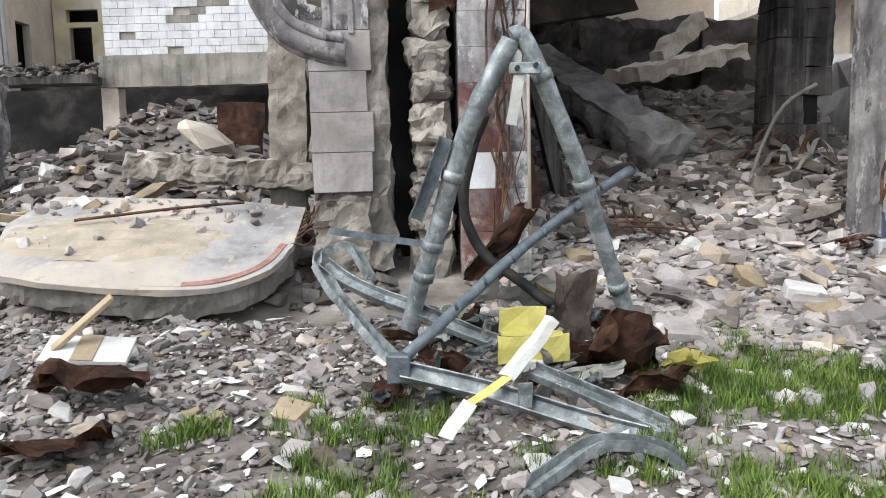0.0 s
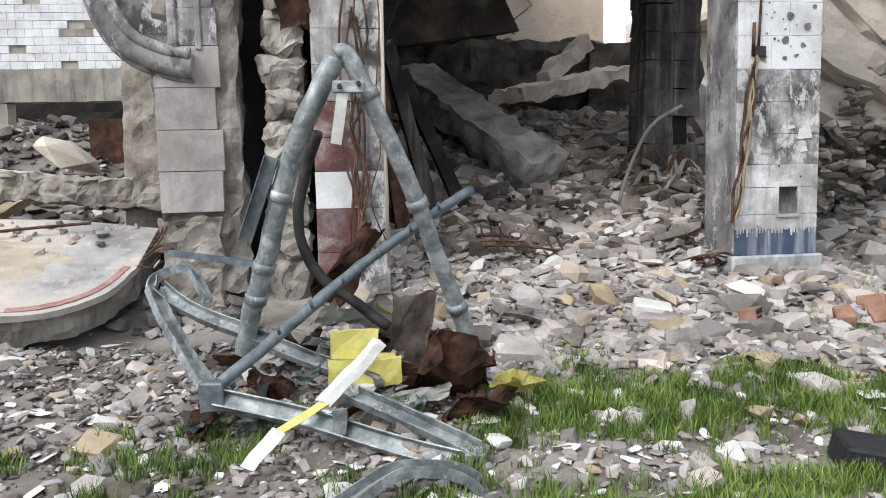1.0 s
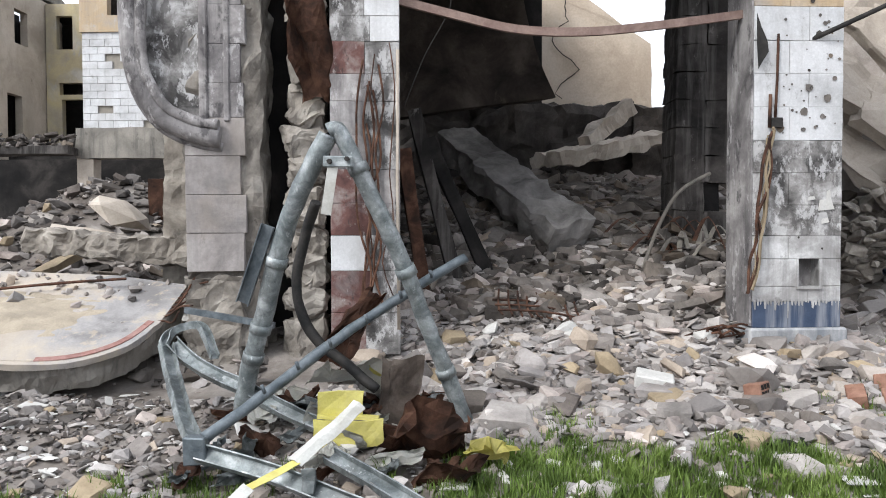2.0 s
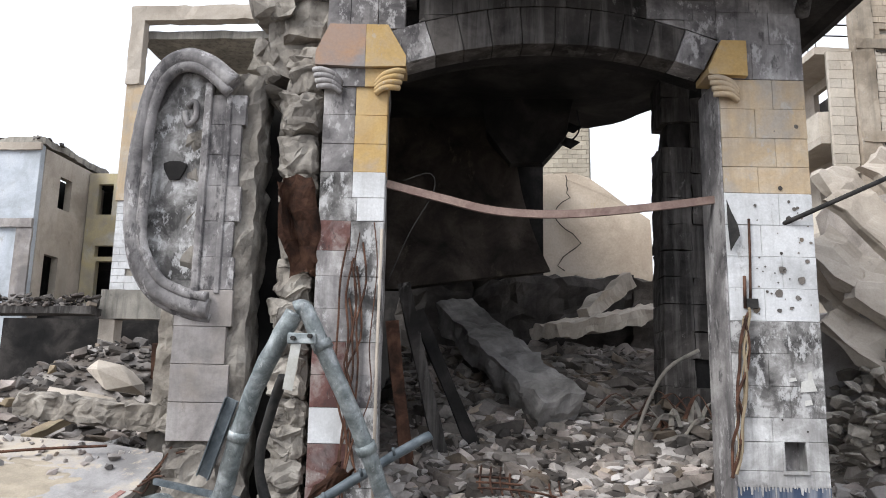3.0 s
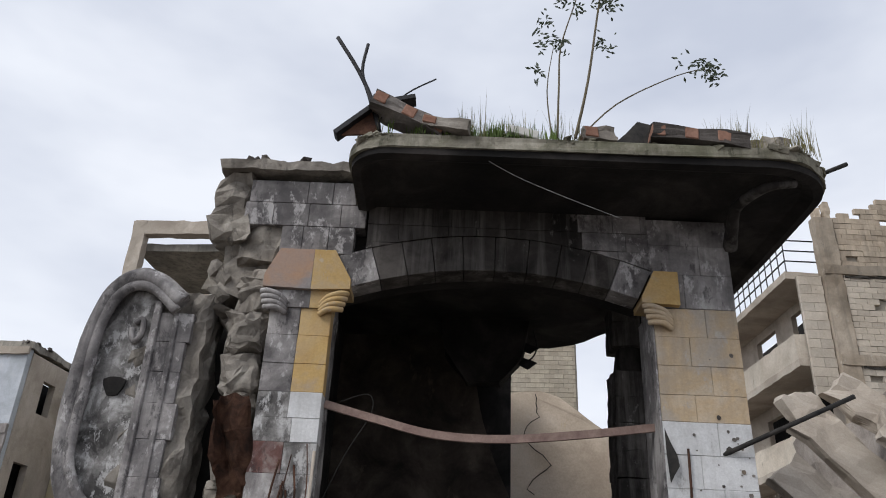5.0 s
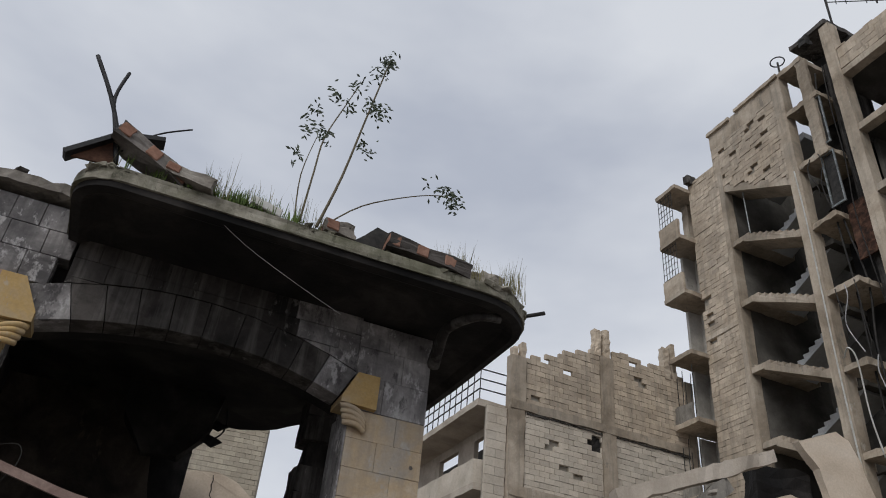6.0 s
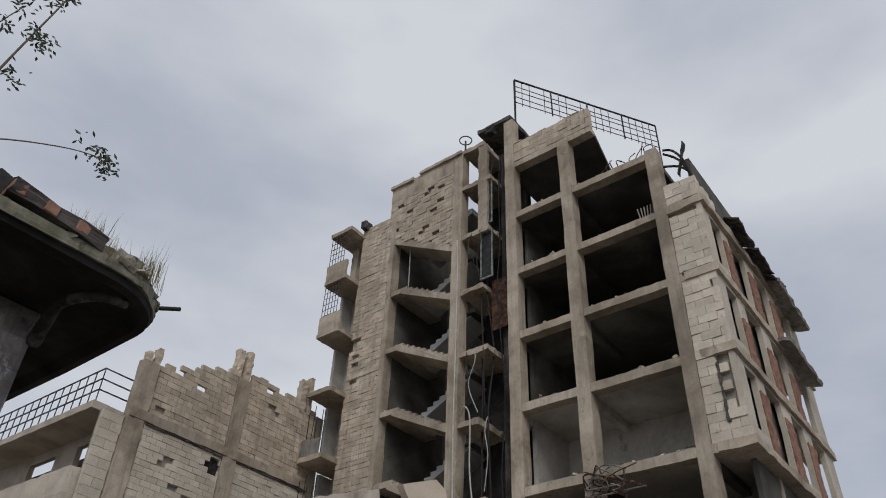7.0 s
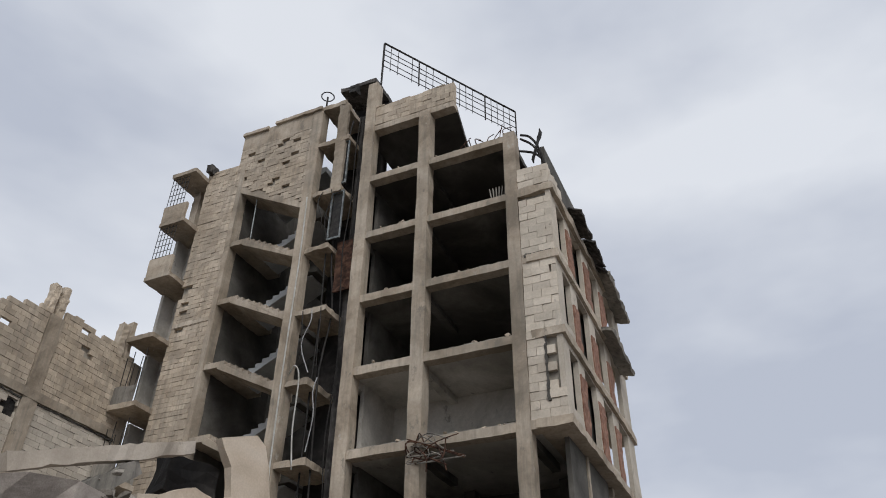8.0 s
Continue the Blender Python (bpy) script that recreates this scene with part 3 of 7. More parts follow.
def capital(parent, u0, u1, right_side):
    """Flared block with scrolls under its outer corners."""
    c = (u0 + u1) / 2
    cut = c + 0.11
    if right_side:
        lo = prism([(5.62, 5.98), (5.62, 6.46), (5.3, 6.46), (5.12, 6.08), (5.12, 6.0)], -0.1, 0.4)
        part("capital_block", lo, M["ochre_bright"], parent)
        sides = (5.14,)
    else:
        part("capital_block", prism([(cut - 0.004, 6.0), (cut - 0.004, 6.58), (0.25, 6.58), (0.08, 6.2), (0.08, 6.02)], -0.1, 0.4), M["capital_orange"], parent, "flared capital block with faded orange stain")
        part("capital_block", prism([(1.24, 6.02), (1.24, 6.16), (1.0, 6.58), (cut, 6.58), (cut, 6.0)], -0.1, 0.4), M["ochre_bright"], parent)
        part("capital_neck", boxes((u0, cut - 0.003, -0.03, 0.3, 5.76, 6.0)), M["grey_stone"], parent)
        part("capital_neck", boxes((cut, u1, -0.03, 0.3, 5.76, 6.0)), M["ochre_bright"], parent)
        sides = (0.06, 1.22)
    for s in sides:
        d = -1 if s < c else 1
        for k in range(4):
            r = 0.03
            pts = curve_points([(s - d * 0.02 * k, -0.03, 5.97 - 0.075 * k), (s - d * (0.1 + 0.02 * k), -0.09, 5.955 - 0.075 * k), (s - d * 0.26, -0.08, 5.9 - 0.06 * k), (s - d * 0.36, -0.03, 5.8 - 0.045 * k)], 4)
            part("scroll", tube(pts, r + 0.008, 8), M["ochre_bright" if d > 0 else "grey_stone"] if not right_side else M["ochre"], parent)


capital(pier_left, 0.2, 1.02, False)
capital(pier_right, 5.28, 6.38, True)


def arch_low(u):
    return 6.42 - 0.33 * ((u - 3.15) / 1.95) ** 2


def arch_top(u):
    return 6.93 - 0.36 * ((u - 3.1) / 2.0) ** 2


arch = part("arch", prism([(1.02 + 0.1 * i, arch_low(1.02 + 0.1 * i) + 0.02) for i in range(43)] + [(5.28, 7.5), (1.02, 7.5)], 0.3, 0.7), M["soot"], arcade, "flat segmental arch, blackened by fire")
joints = [1.22, 1.62, 1.99, 2.36, 2.75, 3.17, 3.6, 4.0, 4.36, 4.72, 5.1]
for i, (a, b) in enumerate(zip(joints, joints[1:])):
    def jt(u):
        return u + (u - 3.1) * 0.1
    ends = [(a + 0.004, arch_low(a)), (b - 0.004, arch_low(b)), (jt(b) - 0.004, arch_top(jt(b))), (jt(a) + 0.004, arch_top(jt(a)))]
    bm = prism(ends, 0.004 + 0.005 * (i % 3), 0.4)
    bmesh.ops.bevel(bm, geom=bm.edges[:], offset=0.006, segments=1, affect="EDGES")
    part("voussoir", bm, M["soot_stone" if 0 < i < 9 else "grey_stone"], arch)
wall_over = part("wall_over_arch", worn_box(-0.36, 6.36, 0.3, 0.7, 6.98, 7.75, 0.35, 0.015), M["soot"], arcade)
for k, (c, d) in enumerate([(6.57, 6.98), (6.98, 7.34), (7.34, 7.7)]):
    cutsu = [-0.36, 0.05, 0.55, 1.0, 1.36] if k % 2 else [0.2 if k == 0 else -0.32, 0.5, 0.86, 1.38]
    for a, b in zip(cutsu, cutsu[1:]):
        if k == 0 and b > 1.3:
            b = 1.22
        part("stone_block", bevel_box(a + 0.003, b - 0.003, 0.0, 0.28, c + 0.003, d - 0.003, 0.006, 0.005, a), M["grey_stone"], wall_over)
crng = random.Random(52)
for k, (c, d) in enumerate([(6.5, 6.78), (6.78, 7.06), (7.06, 7.34), (7.34, 7.64)]):
    u = 1.39 + (0.0 if k % 2 else -0.2)
    while u < 5.27:
        w = crng.uniform(0.34, 0.62)
        a, b = max(u, 1.39), min(u + w, 5.28)
        u += w
        la, lb = arch_top(a) + 0.008, arch_top(b) + 0.008
        if b - a < 0.08 or max(la, lb) > d - 0.03 and min(la, lb) > d - 0.03:
            continue
        lo_a, lo_b = max(c, min(la, d - 0.01)), max(c, min(lb, d - 0.01))
        f = crng.uniform(0.0, 0.012)
        part("stone_block", prism([(a + 0.003, lo_a + 0.003), (b - 0.003, lo_b + 0.003), (b - 0.003, d - 0.003), (a + 0.003, d - 0.003)], f, 0.3), M["soot_stone" if b < 4.6 else "grey_stone"], wall_over)
part("cornice", worn_box(-0.78, 1.3, -0.14, 0.5, 7.8, 7.95, 0.16, 0.05, 0.25), M["rough_core"], arcade, "broken stone cornice")
part("broken_core", worn_box(-0.42, 0.3, 0.1, 0.6, 6.45, 7.0, 0.12, 0.1, 0.25, 5.0), M["rough_core"], arcade)
part("broken_stub", worn_box(-0.8, -0.3, 0.05, 0.6, 6.75, 7.8, 0.13, 0.16, 0.3, 4.0), M["rough_core"], arcade)


# curved concrete canopy
def canopy_outline(inset=0.0):
    pts = [(1.2 + inset, 0.0)]
    for i in range(7):
        a = math.pi + math.pi / 2 * i / 6
        pts.append((1.75 + (0.55 - inset) * math.cos(a), -1.0 + (0.55 - inset) * math.sin(a)))
    for i in range(9):
        a = -math.pi / 2 + math.pi / 2 * i / 8
        pts.append((6.45 + (1.0 - inset) * math.cos(a), -0.6 + (0.95 - inset) * math.sin(a)))
    pts += [(7.45 - inset, 1.2), (7.4 - inset, 3.2), (6.2, 3.4), (5.0, 2.6), (3.0, 2.4), (1.2 + inset, 1.6)]
    return pts


def canopy_mesh():
    bm = flat_prism(canopy_outline(), 7.36, 7.52)
    return rough(rough(bm, 0.03, 0.5, 2), 0.02, 0.12, 0)


canopy = part("canopy", canopy_mesh(), M["canopy_edge"], arcade, "projecting curved concrete canopy with a near-black underside")
# Underside sheet; the shade below the canopy is put into its colour.
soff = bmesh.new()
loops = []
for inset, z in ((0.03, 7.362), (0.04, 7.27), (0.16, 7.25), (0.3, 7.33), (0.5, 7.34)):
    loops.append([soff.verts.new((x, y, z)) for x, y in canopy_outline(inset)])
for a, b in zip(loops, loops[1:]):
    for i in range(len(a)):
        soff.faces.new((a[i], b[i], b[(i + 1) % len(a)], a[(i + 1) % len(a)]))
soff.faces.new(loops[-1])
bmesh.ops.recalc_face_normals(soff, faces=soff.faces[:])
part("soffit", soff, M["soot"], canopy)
for s in (6.42,):
    part("bracket", tube(curve_points([(s, 0.02, 6.9), (s - 0.05, -0.25, 7.05), (s - 0.12, -0.7, 7.16), (s + 0.1, -1.15, 7.2), (s + 0.45, -1.2, 7.24)], 5), 0.1, 8, taper=0.5), M["soot_stone"], canopy)

# broken pier with a moulded panel, and the bare core beside it
panel_pier = part("panel_pier", rough(worn_box(-1.46, -0.6, 0.02, 0.7, 0.4, 5.9, 0.09, 0.08, 0.3, 9.0), 0.05, 0.11), M["rough_core"], arcade, "broken pier with a moulded cartouche panel and bare rubble core")
zs = [1.3, 1.75, 2.2, 2.65, 3.1, 3.5, 3.95, 4.4, 4.8, 5.2, 5.6]
for i, (a, b) in enumerate(zip(zs, zs[1:])):
    u1 = -0.86 + 0.035 * math.sin(i * 2.3)
    part("stone_block", bevel_box(-1.47 if a < 3 else -1.3, u1 + 0.06, -0.05, 0.2, a + 0.002, b - 0.002, 0.005, 0.01, i), M["pale_stone" if a < 3 else "grey_stone"], panel_pier)
part("backing", rough(prism([(-2.02, 3.6), (-1.7, 3.15), (-1.3, 2.95), (-1.3, 5.95), (-1.6, 6.0), (-1.85, 5.8), (-2.02, 5.2)], 0.05, 0.3), 0.01), M["grey_stone"], panel_pier)
part("strip", bevel_box(-1.3, -1.2, -0.085, 0.1, 3.05, 5.75, 0.015), M["grey_stone"], panel_pier)
part("strip", bevel_box(-1.02, -0.95, -0.075, 0.1, 3.05, 5.6, 0.012), M["grey_stone"], panel_pier)
# Hole drawn as a near-black disc, its shade in the colour.
part("shell_hole", rough(prism([(-1.62 + 0.13 * math.cos(a) * (1 + 0.25 * math.sin(3 * a)), 4.6 + 0.15 * math.sin(a) * (1 + 0.2 * math.cos(2 * a))) for a in [i * 0.5236 for i in range(12)]], -0.035, 0.05), 0.012, 0.1), M["soot"], panel_pier)
path = curve_points([(-1.05, 0, 2.86), (-1.3, 0, 2.9), (-1.72, 0, 3.1), (-2.0, 0, 3.6), (-2.06, 0, 4.4), (-2.02, 0, 5.3), (-1.86, 0, 5.85), (-1.6, 0, 6.06), (-1.3, 0, 6.0), (-0.95, 0, 5.72)], 5)
for off, r, dy in ((0.0, 0.12, -0.08), (0.13, 0.07, -0.13), (-0.11, 0.06, -0.02)):
    pts = []
    cx, cz = -1.25, 4.45
    for p in path:
        d = Vector((p.x - cx, 0, p.z - cz)).normalized()
        pts.append(p - d * off + Vector((0, dy, 0)))
    part("moulding", rough(tube(pts, r, 8), 0.012, 0.2), M["grey_stone"], panel_pier)
part("panel_field", rough(prism([(-1.95, 3.5), (-1.6, 3.1), (-1.3, 3.0), (-1.25, 5.85), (-1.6, 5.9), (-1.92, 5.3)], 0.0, 0.1), 0.0), M["peeled"], panel_pier)
part("rosette", rough(tube(curve_points([(-1.52, -0.02, 5.45), (-1.42, -0.05, 5.5), (-1.4, -0.05, 5.3), (-1.5, -0.04, 5.2), (-1.55, -0.02, 5.38)], 4), 0.04, 6), 0.01), M["grey_stone"], panel_pier)
part("foot", worn_box(-1.5, -0.85, -0.04, 0.6, -0.1, 1.22, 0.06, 0.09, 0.22, 21.0), M["rough_core"], panel_pier)
core = part("bare_core", worn_box(-0.28, 0.1, 0.22, 0.6, -0.1, 5.9, 0.2, 0.05, 0.22, 31.0), M["rough_core"], arcade, "bare lumpy concrete core stripped of its facing")
crng = random.Random(77)
zc = 0.1
while zc < 6.0:
    hgt = crng.uniform(0.3, 0.75)
    bm = bevel_box(-0.34 + crng.uniform(-0.04, 0.04), 0.14 + crng.uniform(-0.05, 0.02), 0.08 + crng.uniform(-0.05, 0.05), 0.6, zc, zc + hgt - 0.02, 0.06)
    bmesh.ops.subdivide_edges(bm, edges=bm.edges[:], cuts=4, use_grid_fill=True)
    rough(bm, 0.1, 0.2, 0, zc)
    rough(bm, 0.045, 0.08, 0, zc + 5)
    part("core_lump", bm, M["rough_core"], core)
    zc += hgt
part("broken_top", worn_box(-0.62, 0.05, 0.25, 0.7, 5.95, 6.75, 0.14, 0.14, 0.28, 37.0), M["rough_core"], arcade)
for i in range(26):
    q = random.Random(900 + i)
    sc = q.uniform(0.16, 0.42)
    ob = new("broken_stone", rock_mesh(i, M["rough_core"]))
    ob.parent = arcade
    ob.matrix_local = Matrix.LocRotScale((q.uniform(-0.85, 0.0), q.uniform(0.1, 0.5), 5.5 + 1.2 * q.random()), Euler((q.random() * 6, q.random() * 6, 0)), (sc, sc, sc))
# Near-black walls added behind the gaps; the void's shade is in their colour.
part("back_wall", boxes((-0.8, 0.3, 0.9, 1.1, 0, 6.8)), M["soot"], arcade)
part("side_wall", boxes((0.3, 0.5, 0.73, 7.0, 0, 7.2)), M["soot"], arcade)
part("ceiling_slab", rough(flat_prism([(-0.2, 0.72), (5.3, 0.72), (5.9, 2.0), (5.8, 3.7), (5.2, 4.75), (4.6, 5.2), (3.9, 5.5), (0.5, 5.8), (-0.2, 5.8)], 7.1, 7.35), 0.05, 0.5, 2), M["soot"], arcade, "burnt broken ceiling slab")
part("bowed_rail", sweep(curve_points([(1.02, 0.25, 4.55), (1.7, 0.25, 4.38), (2.45, 0.26, 4.22), (3.3, 0.27, 4.2), (4.3, 0.28, 4.3), (5.28, 0.3, 4.44)], 5), [(-0.03, -0.05), (0.03, -0.05), (0.03, 0.05), (-0.03, 0.05)]), M["rail_brown"], arcade, "sagging brown steel rail")

# ---- inside the arcade ----
solo("hanging_slab", rough(prism([(0.1, 3.75), (1.6, 3.9), (3.38, 4.12), (3.0, 5.0), (2.8, 5.9), (2.55, 7.3), (0.1, 7.3)], 13.5, 13.75), 0.05, 0.7, 3), M["burnt_boards"], "fire-blackened floor slab hanging inside the ruin", "slab")
solo("hanging_chunk", rough(prism([(2.1, 7.3), (2.2, 6.5), (2.6, 5.9), (3.2, 5.95), (3.6, 6.4), (3.75, 7.3)], 12.6, 12.9), 0.06, 0.5, 3), M["soot"], "torn chunk of burnt ceiling hanging down", "slab")
# Added backing; the deep cavity's shade is put into its near-black colour.
solo("rear_wall", boxes((-0.5, 3.4, 16.6, 16.9, 0, 7.2)), M["soot"], "added near-black backing of the interior", "wall", kind="structure")
# Added slab that keeps sky light off the backing.
solo("rear_ceiling", rough(boxes((-0.3, 3.4, 13.4, 16.9, 7.25, 7.45)), 0.04, 0.5, 2), M["soot"], "added slab blocking light over the interior", "ceiling", kind="structure")
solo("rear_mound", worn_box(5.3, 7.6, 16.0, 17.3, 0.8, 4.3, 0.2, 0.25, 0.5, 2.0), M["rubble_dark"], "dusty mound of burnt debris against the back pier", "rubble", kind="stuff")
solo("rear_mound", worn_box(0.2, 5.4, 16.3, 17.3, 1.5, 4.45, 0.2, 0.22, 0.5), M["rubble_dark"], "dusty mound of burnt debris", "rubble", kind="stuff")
back_pier = thing("back_pier", "charred rear pier with flaking stone faces", "pier", pose(5.42, 12.2, 1.2, 0, 1, 4))
part("core", worn_box(-0.3, 0.3, -0.3, 0.3, 0, 6.1, 0.3, 0.05, 0.35, 3), M["soot"], back_pier)
for i in range(14):
    z0 = i * 0.43
    for k, (a, b) in enumerate(((-0.45, 0.02), (0.025, 0.45))):
        if (i * 3 + k * 5) % 11 == 0:
            continue
        q = worn_box(a, b, -0.4, 0.25, z0 + 0.004, z0 + 0.426, 0.14, 0.03, 0.2, i + k)
        part("stone_block", q, M["soot_stone"], back_pier)
solo("cream_wall", rough(prism([(2.3, 3.2), (6.1, 3.2), (6.0, 4.6), (5.95, 5.95), (5.2, 6.5), (4.55, 7.0), (4.1, 7.15), (3.5, 7.1), (2.9, 6.95), (2.3, 6.5)], 17.5, 17.75), 0.04, 0.7, 3), M["cream"], "cracked cream plaster wall standing behind the ruin", "wall")


def beam_between(name, p, q, w, h, material, label, category, roll=0.0, seed=1.0):
    half = (Vector(q) - Vector(p)).length / 2
    return solo(name, worn_box(-half, half, -w / 2, w / 2, -h / 2, h / 2, 0.1, 0.11, 0.35, seed), material, label, category, m=along(p, q, roll))


beam_between("fallen_slab", (3.3, 14.75, 3.1), (5.6, 15.5, 3.6), 1.3, 0.26, M["concrete_pale"], "pale concrete slab lying tilted on rubble", "slab", 4, 6)
beam_between("fallen_post", (4.15, 15.2, 3.5), (5.15, 15.85, 4.35), 0.3, 0.3, M["concrete_pale"], "pale concrete post lying against a slab", "post", 0, 4)
beam_between("slanting_beam", (1.55, 14.25, 3.4), (3.4, 11.45, 1.65), 0.75, 0.5, M["beam_grey"], "broken grey concrete beam slanting down into rubble", "beam", 12, 2)

# ---- pale tower block, gutted; local x runs into the block, y along its open face ----
tower = thing("gutted_tower_block", "gutted concrete apartment tower with open bays and broken block walls", "building", pose(24.14, 8.66, 0, 0, 0, 5.45))
FL = [8.4, 11.36, 14.36, 17.33, 20.28, 23.2, 26.1]
FACE = pose(0, 0, 0, 0, 0, -90)
trng = random.Random(41)


def chipped(x0, x1, y0, y1, z0, z1, amount=0.03, seed=0.0, step=0.35):
    return worn_box(x0, x1, y0, y1, z0, z1, step, amount, 0.3, seed)


def tower_slab(x1, y0, y1, z, inner, th=0.3, broken=0.0):
    """Floor slab with a worn beam along the open edge and a screed layer; broken: how far the y0 end is torn back."""
    edge_ob = part("floor_slab", chipped(0.0, 0.42, y0, y1, z - th, z, 0.022, y0 + z), M["tower_concrete"], tower)
    outline = [(0.422, y0 + 0.02), (x1, y0 + 0.02 + broken), (x1, y1), (0.422, y1)]
    # Inner part takes its own colour; the dark ones hold room shade.
    part("slab_inside", flat_prism(outline, z - th + 0.06, z - 0.012), M[inner], edge_ob)
    part("screed", worn_box(0.06, 0.5, y0 + 0.25, y1 - 0.25, z + 0.002, z + 0.05, 0.22, 0.03, 0.2, z), M["mortar"], edge_ob)


def tower_column(y, z0, z1, w=0.46, x=-0.03, d=0.5):
    part("column", chipped(x, x + d, y - w / 2, y + w / 2, z0, z1, 0.028, y + z0, 0.28), M["tower_concrete"], tower)


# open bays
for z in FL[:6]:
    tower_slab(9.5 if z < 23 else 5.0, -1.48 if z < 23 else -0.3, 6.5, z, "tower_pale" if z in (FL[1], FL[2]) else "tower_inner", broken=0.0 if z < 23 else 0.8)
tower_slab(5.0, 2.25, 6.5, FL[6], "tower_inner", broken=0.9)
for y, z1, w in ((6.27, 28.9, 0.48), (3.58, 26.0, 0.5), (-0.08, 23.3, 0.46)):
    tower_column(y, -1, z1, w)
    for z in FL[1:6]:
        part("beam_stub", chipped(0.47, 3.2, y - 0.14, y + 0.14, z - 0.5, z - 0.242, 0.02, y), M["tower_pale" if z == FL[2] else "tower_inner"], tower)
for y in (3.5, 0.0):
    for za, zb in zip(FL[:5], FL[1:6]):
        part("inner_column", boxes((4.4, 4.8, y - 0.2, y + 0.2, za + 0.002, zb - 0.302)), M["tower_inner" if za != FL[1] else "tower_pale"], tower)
# Room linings; outside the pale bay their dark colour includes the rooms' shade.
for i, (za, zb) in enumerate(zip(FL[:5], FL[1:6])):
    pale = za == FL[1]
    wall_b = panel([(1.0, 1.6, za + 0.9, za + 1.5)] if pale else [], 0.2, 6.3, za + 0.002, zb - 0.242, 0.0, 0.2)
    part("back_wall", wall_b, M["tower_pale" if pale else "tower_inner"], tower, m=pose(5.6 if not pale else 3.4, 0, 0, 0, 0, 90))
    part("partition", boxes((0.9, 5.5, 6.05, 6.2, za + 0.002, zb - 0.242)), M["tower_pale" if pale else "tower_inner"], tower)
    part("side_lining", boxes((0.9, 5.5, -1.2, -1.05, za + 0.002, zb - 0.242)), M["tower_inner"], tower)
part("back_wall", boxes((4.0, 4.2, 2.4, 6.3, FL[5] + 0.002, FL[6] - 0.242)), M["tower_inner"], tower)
# Near-black patch for the hole, with the shade coloured in.
part("burst_hole", worn_box(3.36, 3.42, 2.3, 3.4, 12.0, 13.1, 0.15, 0.1, 0.25, 4), M["soot"], tower)
parapet = part("parapet", boxes((0.06, 0.24, 2.3, 6.0, 26.12, 27.15)), M["mortar"], tower, "low block parapet on the roof edge")
bm = block_mesh(block_boxes(-6.02, -2.25, 26.12, 27.3, 0.42, 0.28, 31, top=lambda u: 27.35 - 0.12 * abs(math.sin(u * 2.1))), 0.0, 0.28, 31, 0.018)
bmesh.ops.transform(bm, matrix=FACE, verts=bm.verts[:])
part("blockwork", bm, M["block_tan"], parapet)["kind"] = "stuff"

# pale block strip beside the corner column, cracked and burst
strip_wall = part("end_wall", boxes((0.13, 0.3, -1.49, -0.32, 11.37, 21.0)), M["mortar"], tower, "pale block wall strip, cracked and burst open")


def strip_keep(u, z, r):
    burst = (11.6 < z < 14.0 and u > 1.12 and r.random() < 0.4) or (abs(z - 14.2) < 0.12 and r.random() < 0.5) or (abs(z - 20.0) < 0.15 and r.random() < 0.6)
    return not burst and r.random() > 0.006


bm = block_mesh(block_boxes(0.32, 1.5, 11.36, 21.3, 0.62, 0.3, 5, keep=strip_keep, top=lambda u: 21.35 - 0.1 * u), 0, 0.2, 5, 0.02)
bmesh.ops.transform(bm, matrix=FACE, verts=bm.verts[:])
part("blockwork", bm, M["block_cracked"], strip_wall)["kind"] = "stuff"
part("crack", worn_box(-0.03, 0.06, -0.98, -0.9, 11.9, 14.1, 0.12, 0.05, 0.14, 3), M["tower_inner"], strip_wall)
part("crack", worn_box(-0.03, 0.06, -1.45, -0.4, 17.26, 17.36, 0.1, 0.05, 0.14, 6), M["tower_inner"], strip_wall)

# side face: torn block and brick walls between slab edges, panels hanging out
SIDE = pose(0, -1.5, 0)
for i, (za, zb) in enumerate(zip(FL[1:4], FL[2:5])):
    holes = [(0.75, 1.7, za + 0.5, zb - 0.45), (2.5, 4.0, za + 0.1, zb - 0.35), (5.0, 6.3, za + 0.3, zb - 0.4), (7.3, 8.8, za + 0.1, zb - 0.35)]
    w = part("side_wall", rough(panel(holes, 0.02, 10.0, za + 0.002, zb - 0.29, 0.0, 0.18), 0.03, 0.5, 1, za), M["block_cracked"], tower, m=SIDE)
    for a, b in ((1.75, 2.45), (4.1, 4.9), (6.4, 7.2)):
        part("brick_patch", worn_box(a, b, -0.05, 0.06, za + 0.1, zb - 0.9 - 0.3 * (i % 2), 0.16, 0.05, 0.25, a + za), M["clay"], w)
    part("side_slab", worn_box(-0.06, 10.2, -0.12, 1.0, za - 0.29, za, 0.4, 0.05, 0.35, za), M["tower_concrete"], tower, m=SIDE)
    part("hanging_slab", worn_box(-1.7, 1.7, -0.5, 0.1, -0.08, 0.08, 0.2, 0.09, 0.35, za), M["concrete"], tower, m=SIDE @ pose(6.6 + 0.7 * i, -0.12, zb - 0.35, 18, 3 + 4 * i, 0)) if i else None
part("side_slab", worn_box(-0.06, 10.2, -0.15, 1.2, FL[4] - 0.3, FL[4], 0.4, 0.07, 0.35, 2), M["tower_concrete"], tower, m=SIDE)
part("side_wall", worn_box(0.02, 1.6, 0.0, 0.2, FL[4] + 0.002, 21.1, 0.2, 0.08, 0.3, 3), M["block_cracked"], tower, m=SIDE)
